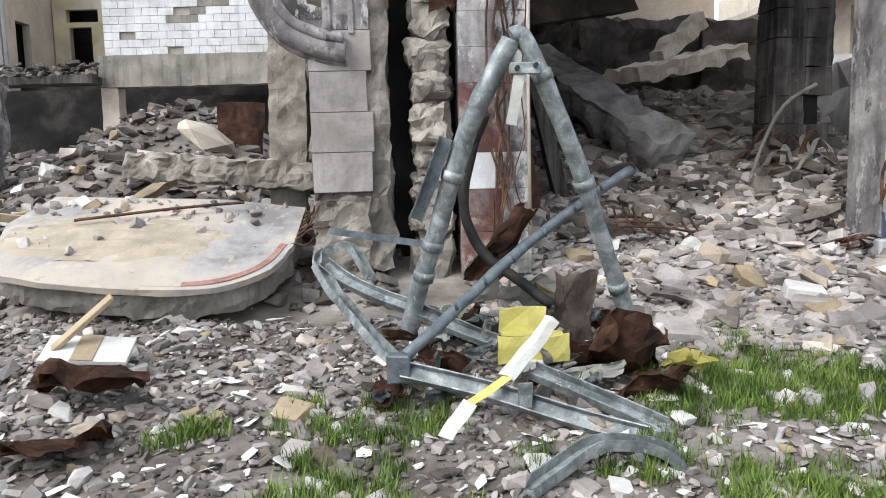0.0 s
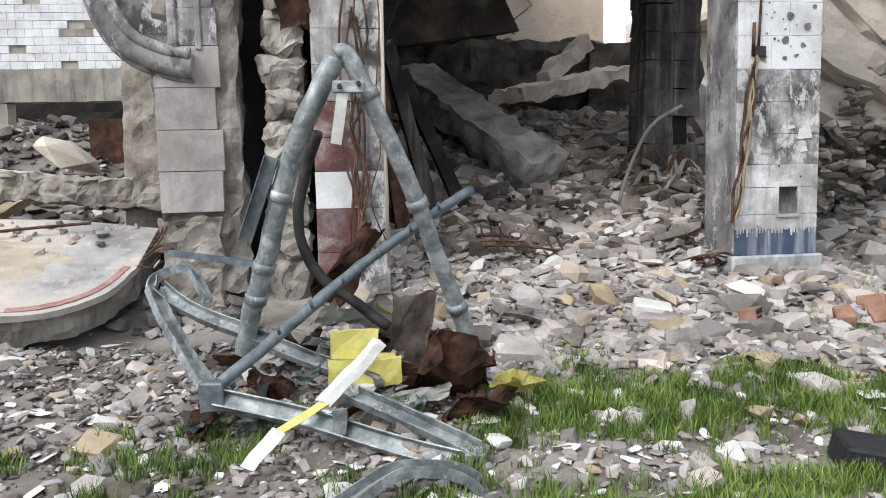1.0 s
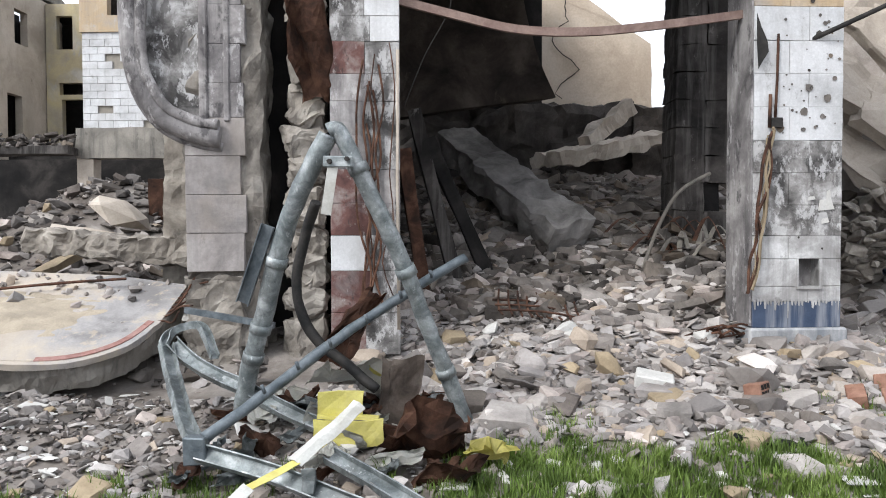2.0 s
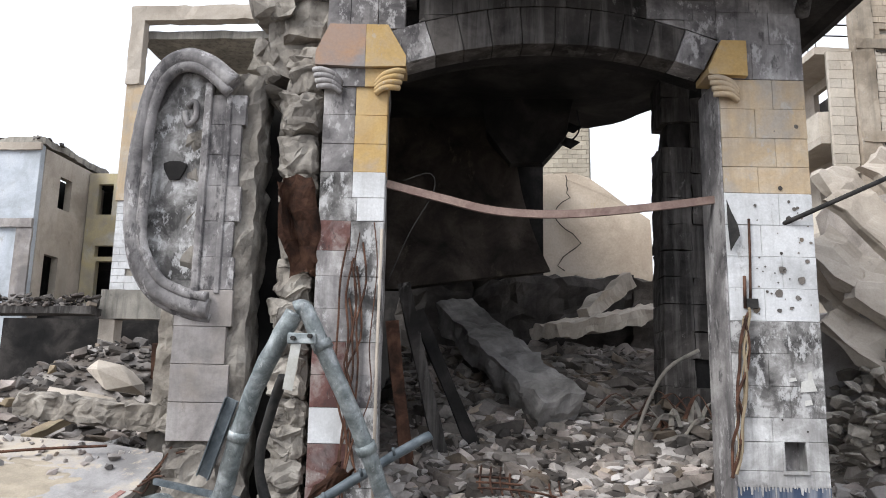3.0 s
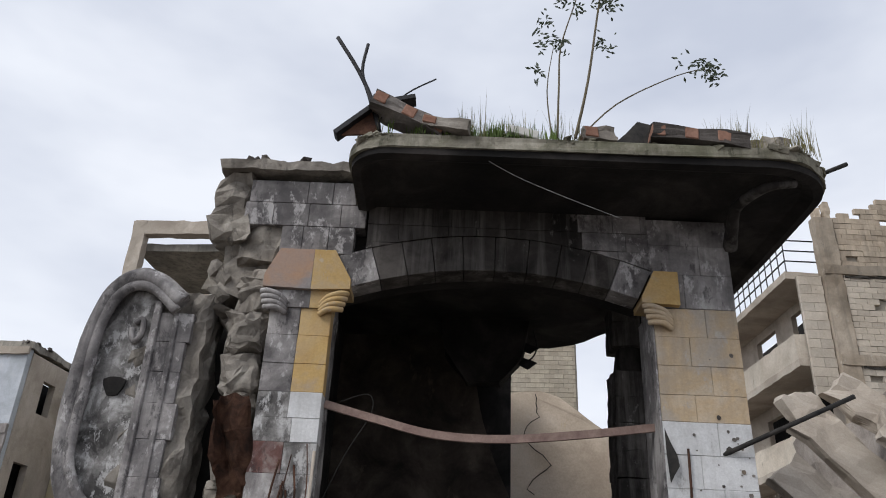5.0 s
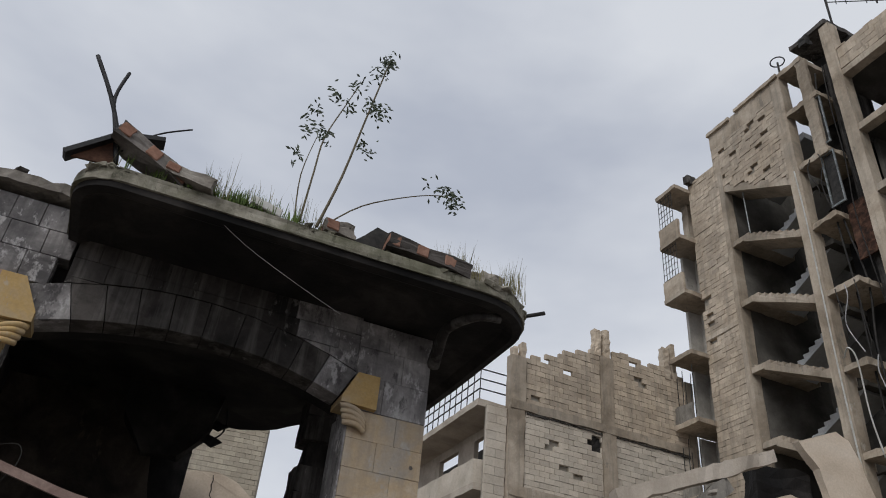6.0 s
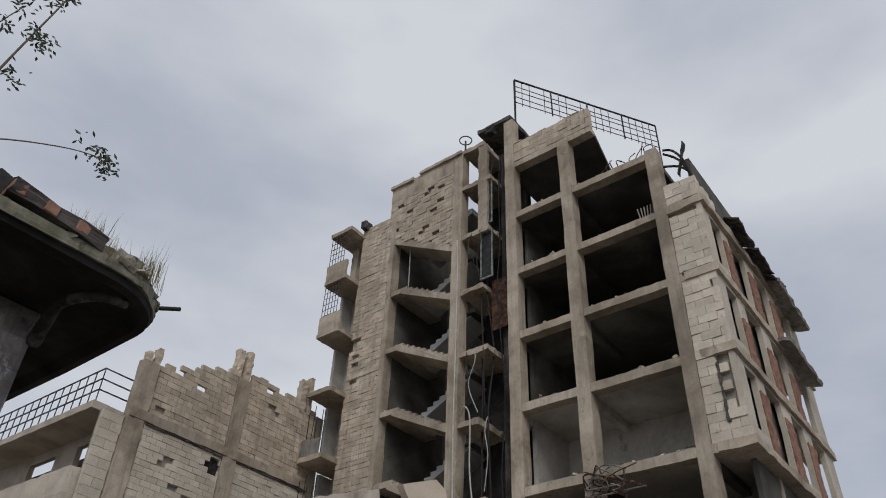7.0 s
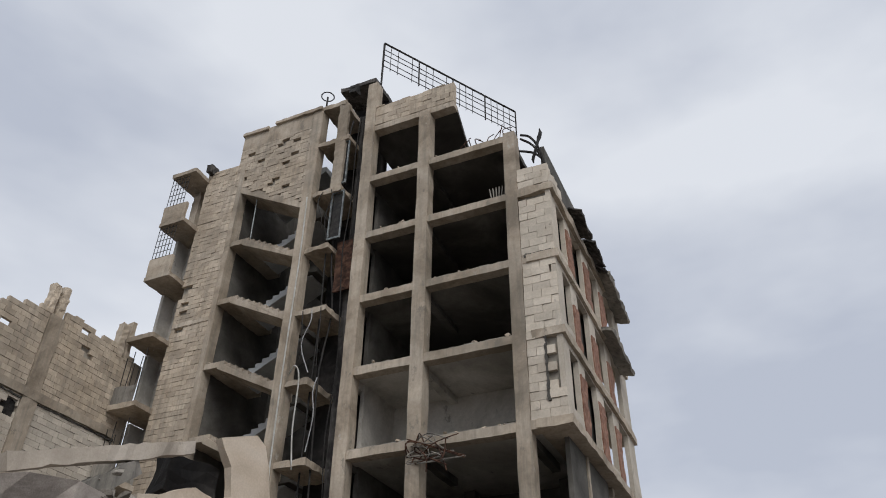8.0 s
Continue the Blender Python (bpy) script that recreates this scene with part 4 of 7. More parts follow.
for k, (x, z, tilt) in enumerate(((3.2, 20.6, 14), (5.2, 20.45, 9), (6.6, 20.35, -12))):
    part("torn_sheet", worn_box(-0.8, 0.8, -0.35, 0.25, -0.04, 0.04, 0.18, 0.08, 0.3, k), M["soot_stone"], tower, m=SIDE @ pose(x, -0.25, z, 30, tilt, 0))
for k in range(9):
    x = 0.6 + 1.1 * k
    part("side_post", chipped(x - 0.12, x + 0.12, 0.25, 0.5, FL[1] - 2.6, FL[1] - 0.3, 0.02, x), M["tower_concrete"], tower, m=SIDE) if k % 3 == 2 else None
for k, pts in enumerate(([(0.2, -0.5, 23.2), (0.3, -0.85, 23.05), (0.4, -1.15, 22.4), (0.6, -1.35, 21.3)], [(0.5, -0.4, 23.3), (0.6, -0.9, 22.8), (0.8, -1.25, 21.8), (1.2, -1.5, 21.0)], [(0.2, -0.4, 22.4), (0.4, -0.9, 22.3), (0.5, -1.2, 22.0)])):
    part("bent_awning", tube(curve_points(pts, 4), 0.05, 5), M["dark_metal"], tower)
part("awning_sheet", worn_box(-0.12, 0.12, -0.02, 0.02, -0.75, 0.75, 0.15, 0.05, 0.3, 7), M["dark_metal"], tower, m=pose(0.3, -1.08, 22.5, 16, 0, 0))

# service core, torn slabs, lift frames, pipes; soot and recess shade in its colours
for i, z in enumerate(FL):
    reach = (7.2, 7.6, 7.9, 7.5, 7.7, 7.4, 7.3)[i]
    part("core_slab", worn_box(0.0, 1.9, reach, 8.86, z - 0.24, z, 0.16, 0.06, 0.25, z), M["tower_concrete"], tower)
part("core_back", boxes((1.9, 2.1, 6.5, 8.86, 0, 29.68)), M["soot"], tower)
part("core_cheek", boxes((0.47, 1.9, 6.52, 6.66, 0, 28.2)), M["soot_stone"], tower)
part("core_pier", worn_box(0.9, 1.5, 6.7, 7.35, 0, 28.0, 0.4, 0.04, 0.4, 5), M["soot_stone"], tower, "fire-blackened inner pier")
part("top_box", worn_box(0.5, 2.8, 6.5, 8.4, 29.7, 29.95, 0.2, 0.05, 0.3, 2), M["soot_stone"], tower, "dark roof slab over the core")
part("top_box", worn_box(0.0, 1.9, 7.7, 8.9, 28.2, 28.45, 0.2, 0.04, 0.3, 6), M["tower_concrete"], tower)
part("core_wall", worn_box(0.02, 0.2, 7.5, 8.0, 23.2, 28.2, 0.25, 0.05, 0.3, 9), M["tower_concrete"], tower)
part("rust_panel", worn_box(0.55, 0.62, 6.7, 7.65, 18.2, 20.6, 0.2, 0.04, 0.4, 3), M["rust"], tower, "rusty lift door panel")
for z0, z1 in ((23.4, 25.9), (20.5, 23.0)):
    fr = part("lift_frame", boxes((0.1, 0.16, 7.3, 7.36, z0, z1), (0.1, 0.16, 7.86, 7.92, z0, z1), (0.1, 0.16, 7.36, 7.86, z1 - 0.08, z1), (0.1, 0.16, 7.36, 7.86, z0, z0 + 0.08)), M["galv"], tower, "bent grey lift door frame")
    part("door_leaf", worn_box(0.18, 0.21, 7.38, 7.84, z0 + 0.1, z1 - 0.1, 0.2, 0.03, 0.4, z0), M["dark_metal"], fr)
for k in range(4):
    y = 6.8 + 0.45 * k
    pts = [(0.6 + 0.1 * (k % 3), y, 27.8)] + [(0.5 + trng.uniform(-0.15, 0.25), y + trng.uniform(-0.12, 0.12), 27.8 - 2.6 * (j + 1)) for j in range(8)]
    part("pipe", tube(curve_points(pts, 3), trng.choice((0.025, 0.04, 0.05)), 6), M["dark_metal"], tower)
for k in range(6):
    y, z = 7.5 + 0.2 * k, trng.choice(FL[2:6])
    pts = [(0.0, y, z - 0.1), (-0.1, y + trng.uniform(-0.2, 0.2), z - 0.7), (-0.05, y + trng.uniform(-0.3, 0.3), z - 1.6), (0.1, y + trng.uniform(-0.3, 0.3), z - trng.uniform(1.9, 2.8))]
    part("wire", tube(curve_points(pts, 4), 0.02, 5), M["cable" if k % 3 == 0 else "dark_metal"], tower)
part("white_conduit", tube(curve_points([(-0.06, 9.05, 23.0), (-0.06, 8.98, 20.0), (-0.06, 9.0, 14.2), (-0.06, 8.9, 9.0)], 4), 0.035, 6), M["white_sheet"], tower)
part("white_conduit", tube(curve_points([(-0.05, 8.7, 14.6), (-0.3, 8.3, 14.75), (-0.25, 8.1, 14.2), (-0.1, 8.2, 12.4), (0.0, 8.1, 11.0)], 4), 0.03, 6), M["white_sheet"], tower)

# stair wing: open flights with sawtooth steps between the column and the block pier
tower_column(9.12, -1, 28.3, 0.5)
tower_column(12.98, -1, 26.4, 0.26)
# Stair wing linings, with the wing's shade put into their dark colour.
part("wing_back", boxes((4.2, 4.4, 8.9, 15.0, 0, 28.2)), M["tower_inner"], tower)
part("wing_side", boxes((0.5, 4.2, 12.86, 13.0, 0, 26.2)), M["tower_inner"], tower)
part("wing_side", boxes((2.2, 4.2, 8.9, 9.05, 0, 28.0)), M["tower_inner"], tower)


def stair(z0, rise, x0, x1, ya, yb, material, n=9):
    """Sloping flight from (ya, z0) to (yb, z0 + rise) with steps on top."""
    top, under = [], []
    for i in range(n):
        y = ya + (yb - ya) * i / n
        y2 = ya + (yb - ya) * (i + 1) / n
        top += [(y, z0 + rise * (i + 1) / n), (y2, z0 + rise * (i + 1) / n)]
    under = [(yb, z0 + rise - 0.3), (ya, z0 - 0.22)]
    bm = prism(top + under, -x1, -x0)
    bmesh.ops.transform(bm, matrix=pose(0, 0, 0, 0, 0, 90), verts=bm.verts[:])
    return rough(bm, 0.025, 0.3)


for i, z in enumerate(FL[:6]):
    half = z + 1.48
    if z < 23:
        part("stair_flight", stair(z, 1.48, 0.02, 1.25, 9.4, 12.2, M["tower_concrete"]), M["tower_concrete"], tower, "broken concrete stair flight")
        part("landing", worn_box(0.02, 2.9, 12.18, 12.84, half - 0.24, half, 0.2, 0.03, 0.3, z), M["tower_concrete"], tower)
    part("stair_flight", stair(half, 1.48, 1.5, 2.7, 12.2, 9.4, M["concrete_pale"]), M["stair_pale"], tower, "pale plastered return flight")
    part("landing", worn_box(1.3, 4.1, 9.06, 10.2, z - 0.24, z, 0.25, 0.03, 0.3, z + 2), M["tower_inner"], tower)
part("handrail", tube([(0.3, 12.1, FL[5] + 1.5), (0.25, 12.0, FL[5] - 1.4)], 0.03, 5), M["galv"], tower)
bm = prism([(9.38, 22.95), (13.3, 25.2), (13.3, 28.3), (9.38, 28.3)], -0.3, -0.14)
bmesh.ops.transform(bm, matrix=pose(0, 0, 0, 0, 0, 90), verts=bm.verts[:])
wall_up = part("upper_wall", bm, M["mortar"], tower, "block infill wall, pitted by shell fire")
pits = [(-10.2, 27.0, 0.35), (-10.9, 26.6, 0.3), (-11.4, 27.0, 0.22), (-10.6, 25.6, 0.25), (-12.3, 26.2, 0.2), (-11.6, 25.0, 0.3), (-10.9, 24.6, 0.35), (-12.7, 26.8, 0.22)]
bm = block_mesh(block_boxes(-13.3, -9.38, 22.95, 27.3, 0.42, 0.21, 8, keep=lambda u, z, r: z > 22.95 + (-u - 9.38) * 0.56 and r.random() > 0.03 and not any(math.hypot(u - a, (z - b) * 1.6) < c and r.random() < 0.45 for a, b, c in pits)), 0, 0.13, 8, 0.016)
bmesh.ops.transform(bm, matrix=FACE, verts=bm.verts[:])
part("blockwork", bm, M["block_tan"], wall_up)["kind"] = "stuff"
part("plaster_band", worn_box(0.0, 0.2, 9.4, 13.3, 27.3, 28.3, 0.3, 0.02, 0.4, 5), M["tower_concrete"], wall_up)
for a, b, z in ((8.9, 11.5, 28.42), (11.9, 13.35, 28.3)):
    part("coping", worn_box(-0.12, 0.4, a, b, z - 0.14, z + 0.03, 0.2, 0.03, 0.3, a), M["tower_concrete"], wall_up)
part("stair_beam", prism([(9.38, 22.6), (12.84, 24.55), (12.84, 24.95), (9.38, 23.0)], -1.2, -0.02), M["tower_concrete"], tower, m=pose(0, 0, 0, 0, 0, 90))
wall_l = part("pilaster_wall", boxes((0.14, 0.3, 13.1, 15.0, 0, 26.2)), M["mortar"], tower, "tan block wall strip")
bm = block_mesh(block_boxes(-15.05, -13.1, 4, 26.4, 0.42, 0.21, 9, keep=lambda u, z, r: r.random() > 0.006 and not (u < -14.5 and 17.6 < z < 20.0 and r.random() < 0.65)), 0, 0.14, 9, 0.014)
bmesh.ops.transform(bm, matrix=FACE, verts=bm.verts[:])
part("blockwork", bm, M["block_tan"], wall_l)["kind"] = "stuff"
for z in (17.9, 12.2):
    part("tie_beam", chipped(-0.02, 0.14, 13.1, 15.0, z, z + 0.2, 0.02, z), M["tower_concrete"], wall_l)

# balconies at the far end
for i, z in enumerate(FL[1:]):
    k = len(FL) - 2 - i
    bal = part("balcony", worn_box(-0.95, 2.4, 14.95, 16.35, z - 0.24, z - 0.04, 0.22, 0.035, 0.3, z), M["tower_concrete"], tower)
    if k in (1, 2):
        part("balcony_front", worn_box(-0.95, -0.83, 15.0, 16.3, z - 0.04, z + 0.85, 0.2, 0.03, 0.3, z), M["tower_concrete"], bal)
        part("balcony_front", worn_box(-0.83, 1.6, 16.2, 16.33, z - 0.04, z + 0.85, 0.2, 0.03, 0.3, z + 1), M["tower_concrete"], bal)
        for j in range(6):
            part("grille_bar", tube([(-0.85, 15.35 + 0.19 * j, z + 0.85), (-0.85, 15.35 + 0.19 * j, z + 2.65)], 0.016, 4), M["dark_metal"], bal)
        for j in range(6):
            part("grille_bar", tube([(-0.85, 15.35, z + 0.95 + 0.32 * j), (-0.85, 16.3, z + 0.95 + 0.32 * j)], 0.016, 4), M["dark_metal"], bal)
    elif k in (4, 5):
        for j in range(5):
            part("grille_bar", tube([(-0.7, 15.3 + 0.24 * j, z), (-0.7 + 0.1 * (j % 2), 15.3 + 0.24 * j, z + 2.4 - 0.3 * (j % 3))], 0.018, 4), M["dark_metal"], bal)
        part("balcony_front", worn_box(-0.9, -0.78, 15.3, 16.3, z - 0.04, z + 0.7, 0.2, 0.06, 0.3, z), M["concrete"], bal)
    if k not in (0, 1):
        part("balcony_wall", boxes((0.9, 1.05, 14.96, 16.3, z, z + 2.65), (0.2, 0.9, 16.15, 16.3, z, z + 2.65)), M["tower_pale"], bal)
    if k == 1:
        part("balcony_post", worn_box(0.4, 0.8, 15.7, 16.1, z, z + 2.65, 0.2, 0.04, 0.3, 1), M["tower_concrete"], bal)
part("roof_beam", worn_box(-0.3, 0.3, 14.7, 15.0, 26.3, 26.75, 0.15, 0.05, 0.2, 1), M["soot_stone"], tower)

# roof rail on posts
rail = part("roof_rail", tube([(0.35, 6.1, 26.2), (0.35, 6.1, 32.0)], 0.05, 5), M["dark_metal"], tower, "rusty steel roof railing, bent")
A, B = Vector((0.35, 6.1, 30.3)), Vector((7.4, 1.9, 30.5))
for k, h in enumerate((0.15, 0.55, 0.95, 1.3, 1.75)):
    part("bar", tube(curve_points([A + Vector((0, 0, h)), A.lerp(B, 0.45) + Vector((0, 0, h - 0.06 * (k % 2))), B + Vector((0, 0, h))], 4), 0.05 if k == 4 else 0.022, 5), M["dark_metal"], rail)
for i in range(21):
    p = A.lerp(B, i / 20)
    if i in (3, 8, 14):
        continue
    part("bar", tube([p + Vector((0, 0, -4.2 if i % 10 == 0 else 0)), p + Vector((trng.uniform(-0.05, 0.05), 0, 1.75))], 0.04 if i % 5 == 0 else 0.018, 5), M["dark_metal"], rail)
for k in range(9):
    y = 0.1 + 0.24 * k
    part("rebar", tube(curve_points([(0.3, y, 23.2), (0.3 + trng.uniform(-0.2, 0.2), y + 0.1, 23.7), (0.4, y + trng.uniform(-0.3, 0.3), 23.6 + 0.7 * trng.random())], 4), 0.022, 4), M["rust"], tower)
for k in range(20):
    part("rebar", tube(curve_points([(-0.05, 3.5 + trng.uniform(-0.3, 0.3), 11.3 + trng.uniform(-0.8, 0.2)), (-0.3, 3.1 + trng.uniform(-0.6, 0.6), 11.1 + trng.uniform(-0.7, 0.3)), (-0.2, 2.5 + trng.uniform(-0.8, 0.8), 10.8 + trng.uniform(-0.7, 0.6))], 4), 0.022, 4), M["rust" if k % 2 else "concrete"], tower)
part("dish", tube(curve_points([(0.2 + 0.3 * math.cos(a), 8.9 + 0.3 * math.sin(a), 29.35) for a in [i * 0.7 for i in range(10)]], 2), 0.03, 5, tube([(0.2, 8.9, 28.4), (0.2, 8.9, 29.3)], 0.05, 6)), M["dark_metal"], tower)
part("roof_block", worn_box(0.2, 0.5, 7.3, 7.7, 29.1, 29.55, 0.1, 0.08, 0.2, 1), M["dark_metal"], tower)
# broken blocks and dust along the open edges
edge = []
for z in FL[1:6]:
    for k in range(85):
        sc = 0.05 + 0.28 * trng.random() ** 3
        edge.append((0.05 + trng.random() * 0.6, trng.uniform(0.2, 6.0), z + 0.03 + sc * 0.2, sc, trng.randrange(14), trng.random() * 6, 0.3))
for z in FL[1:6]:
    for k in range(30):
        sc = 0.05 + 0.16 * trng.random() ** 2
        edge.append((0.1 + trng.random() * 0.5, trng.uniform(12.2, 12.8), z + 1.5 + sc * 0.2, sc, trng.randrange(14), trng.random() * 6, 0.3))
rock_field("edge_debris", edge, M["block_tan"], "broken blocks along the floor edges", parent=tower)
for k in range(7):
    part("loose_slat", tube([(0.3, 0.25 + 0.09 * k, FL[4] + 0.05), (0.35, 0.12 + 0.13 * k, FL[4] + 0.75)], 0.03, 4), M["concrete"], tower)

# ---- middle building with block walls; local x along its front ----
mid = thing("block_wall_building", "roofless concrete frame building with pale block infill walls", "building", pose(17.7, 24.5, 0, 0, 0, 6))


def ragged(u):
    steps = ((-2.9, 15.3), (-2.1, 15.45), (-1.5, 15.9), (-0.8, 16.15), (-0.3, 16.6), (0.4, 16.7), (1.1, 16.75), (2.2, 16.95), (3.0, 16.7), (3.6, 16.9), (9.0, 16.6))
    return next(z for a, z in steps if u < a) + 0.12 * math.sin(u * 9)


for z0, z1 in ((13.55, 17.0), (10.3, 13.25), (7.2, 10.1), (4.0, 7.0)):
    for x0, x1, s in ((-3.05, 0.36, 1), (1.02, 4.7, 2)):
        w = part("infill_wall", boxes((x0, x1, 0.12, 0.26, z0, min(z1, 15.1 if s == 1 else 16.3))), M["mortar"], mid)
        bites = [(trng.uniform(x0, x1), trng.uniform(z0, z1), trng.uniform(0.12, 0.3)) for _ in range(2)]
        bm = block_mesh(block_boxes(x0, x1, z0, z1, 0.42, 0.21, int(z0) + s, keep=lambda u, z, r: r.random() > 0.006 and not any(math.hypot(u - a, z - b) < c and r.random() < 0.6 for a, b, c in bites) and math.hypot(u - 0.05, z - 12.73) > 0.33, top=ragged if z0 > 13 else None), 0.0, 0.14, s, 0.014)
        part("blockwork", bm, M["block_tan" if z0 > 13 else "block_cracked"], w)["kind"] = "stuff"
# Near-black plate backs the missing blocks, in place of the hole's shade.
part("shell_hole", worn_box(-0.25, 0.33, 0.09, 0.14, 12.45, 13.0, 0.1, 0.06, 0.15), M["soot"], mid)
for x, z1, w in ((-3.42, 15.4, 0.66), (0.69, 16.5, 0.62), (4.9, 16.5, 0.4)):
    part("column", worn_box(x - w / 2, x + w / 2, -0.06, 0.3, 0, z1, 0.3, 0.05, 0.3, x), M["tower_concrete"], mid)
for x, z, w, h in ((0.3, 16.5, 0.26, 1.2), (0.75, 16.5, 0.28, 1.3), (3.85, 16.4, 0.3, 1.5), (4.25, 16.4, 0.2, 1.75), (-3.55, 15.3, 0.2, 0.5), (-3.2, 15.3, 0.18, 0.75)):
    part("chimney_stub", worn_box(x - w / 2, x + w / 2, -0.02, 0.3, z, z + h, 0.12, 0.05, 0.2, x), M["block_tan"], mid)
for z in (13.4, 10.2, 7.1):
    part("beam", worn_box(-3.7, 5.1, -0.09, 0.3, z - 0.17, z + 0.17, 0.3, 0.04, 0.3, z), M["tower_concrete"], mid)
    # Darker uneven strip just below the beam.
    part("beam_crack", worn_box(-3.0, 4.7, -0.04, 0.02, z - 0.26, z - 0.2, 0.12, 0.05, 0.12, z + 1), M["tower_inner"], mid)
# its side, set back along the gap, with balconies
white_strip = part("white_strip", boxes((-4.58, -3.8, 0.16, 0.3, 9.0, 13.2)), M["mortar"], mid, "pale block strip at the corner")
for a, b, c, d in block_boxes(-4.6, -3.78, 9.0, 13.2, 0.8, 0.32, 3):
    part("block", boxes((a, b, 0.08, 0.2, c, d)), M["block_cracked"], white_strip)
part("side_wall", panel([(1.2, 3.0, 10.7, 12.8), (4.4, 6.2, 10.7, 12.8), (1.2, 3.0, 7.6, 9.6), (4.4, 6.2, 7.6, 9.6), (1.2, 3.0, 4.6, 6.5)], 0.3, 11.5, 0, 13.3, 3.4, 3.6), M["concrete_pale"], mid, m=pose(0, 0, 0, 0, 0, 90))
# Added near-black sheet; gives the side openings their room shade by colour.
part("side_room", boxes((-2.4, -2.2, 0.4, 11.5, 0, 13.2)), M["soot"], mid)
for z in (13.4, 10.3, 7.2):
    b = part("balcony", worn_box(-4.9, -3.5, 0.32, 10.5, z - 0.25, z, 0.4, 0.03, 0.4, z), M["concrete_pale"], mid)
    if z < 13:
        part("balcony_front", worn_box(-4.9, -4.78, 0.35, 10.5, z, z + 0.85, 0.4, 0.04, 0.4, z), M["block_cracked"], b)
        part("balcony_front", worn_box(-4.78, -3.7, 0.34, 0.46, z, z + 0.85, 0.3, 0.03, 0.4, z), M["block_cracked"], b)
    else:
        for h in (0.45, 0.85, 1.25):
            part("bar", tube([(-3.7, 0.4, z + h), (-4.8, 0.4, z + h), (-4.8, 10.4, z + h)], 0.03, 5), M["dark_metal"], b)
        for i in range(20):
            part("bar", tube([(-4.8, 0.4 + i * 0.52, z), (-4.8, 0.4 + i * 0.52, z + 1.25)], 0.02, 4), M["dark_metal"], b)

# ---- houses behind on the left ----
white_house = thing("ochre_house", "ochre and white block house front with a missing storey", "house")
HY = 24.3
wall = part("wall", panel([(-9.93, -9.35, 8.68, 9.55)], -10.85, -5.6, 8.15, 12.35, HY, HY + 0.3), M["ochre"], white_house)
# Near-black panel added behind the hole, shade in its colour.
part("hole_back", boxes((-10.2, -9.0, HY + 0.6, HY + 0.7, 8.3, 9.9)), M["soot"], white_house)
blk = part("block_wall", boxes((-10.8, -5.6, HY + 0.12, HY + 0.3, 5.05, 8.15)), M["mortar"], white_house, "white-painted block wall")
for a, b, c, d in block_boxes(-10.8, -5.6, 5.05, 8.15, 0.5, 0.24, 12, keep=lambda u, z, r: r.random() > 0.03):
    part("block", boxes((a, b, HY + 0.06, HY + 0.15, c, d)), M["concrete" if (int(a * 37) * 7 + int(c * 53)) % 19 == 0 else "plaster_white"], blk)
part("beam", worn_box(-10.9, -5.0, HY - 0.25, HY + 0.3, 4.05, 5.02, 0.3, 0.04, 0.4, 3), M["concrete"], white_house)
part("column", worn_box(-10.9, -10.35, HY - 0.2, HY + 0.3, 0, 4.04, 0.3, 0.04, 0.4, 5), M["concrete_pale"], white_house)
part("column", worn_box(-10.85, -10.35, HY - 0.1, HY + 0.3, 12.36, 15.3, 0.25, 0.04, 0.4, 7), M["concrete_pale"], white_house)
part("top_beam", worn_box(-10.8, -5.2, HY - 0.1, HY + 0.3, 14.75, 15.3, 0.3, 0.05, 0.4, 9), M["concrete_pale"], white_house)
part("roof_slab", worn_box(-10.7, -5.0, HY + 0.3, HY + 4.5, 14.2, 14.5, 0.5, 0.06, 0.6, 2), M["concrete"], white_house)
# Added near-black sheets that stand in for shade below the house.
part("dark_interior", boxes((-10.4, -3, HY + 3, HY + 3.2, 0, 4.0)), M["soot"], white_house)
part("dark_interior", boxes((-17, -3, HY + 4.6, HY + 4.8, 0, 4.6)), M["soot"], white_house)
grey_house = thing("grey_house", "grey plastered house with empty window holes", "house")
part("floor_band", worn_box(-26, -16.1, 27.85, 28.0, 7.95, 8.3, 0.4, 0.03, 0.4, 1), M["pale_stone"], grey_house)
part("corner_strip", worn_box(-16.75, -16.1, 27.9, 28.0, 4.7, 7.94, 0.3, 0.02, 0.4, 2), M["pale_stone"], grey_house)
part("roof_band", worn_box(-26, -16.1, 27.88, 28.0, 11.15, 11.45, 0.3, 0.04, 0.4, 4), M["concrete_pale"], grey_house)
part("rust_line", worn_box(-26, -16.2, 27.9, 28.0, 4.55, 4.69, 0.3, 0.03, 0.4, 6), M["rust"], grey_house)
# Added near-black panel so the front opening looks dark.
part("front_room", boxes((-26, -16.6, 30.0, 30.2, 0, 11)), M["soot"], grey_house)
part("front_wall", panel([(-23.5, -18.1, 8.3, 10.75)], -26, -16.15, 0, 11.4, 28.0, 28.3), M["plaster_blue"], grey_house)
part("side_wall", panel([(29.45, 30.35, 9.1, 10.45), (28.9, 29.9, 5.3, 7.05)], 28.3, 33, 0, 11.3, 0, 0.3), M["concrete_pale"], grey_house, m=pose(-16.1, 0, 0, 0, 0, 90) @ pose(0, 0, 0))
# More added panels behind the windows, room shade put into their colour.
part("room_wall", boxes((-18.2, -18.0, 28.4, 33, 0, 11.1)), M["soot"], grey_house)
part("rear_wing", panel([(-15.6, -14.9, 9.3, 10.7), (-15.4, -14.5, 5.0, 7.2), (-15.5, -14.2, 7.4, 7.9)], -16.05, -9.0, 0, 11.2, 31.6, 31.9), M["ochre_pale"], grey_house)
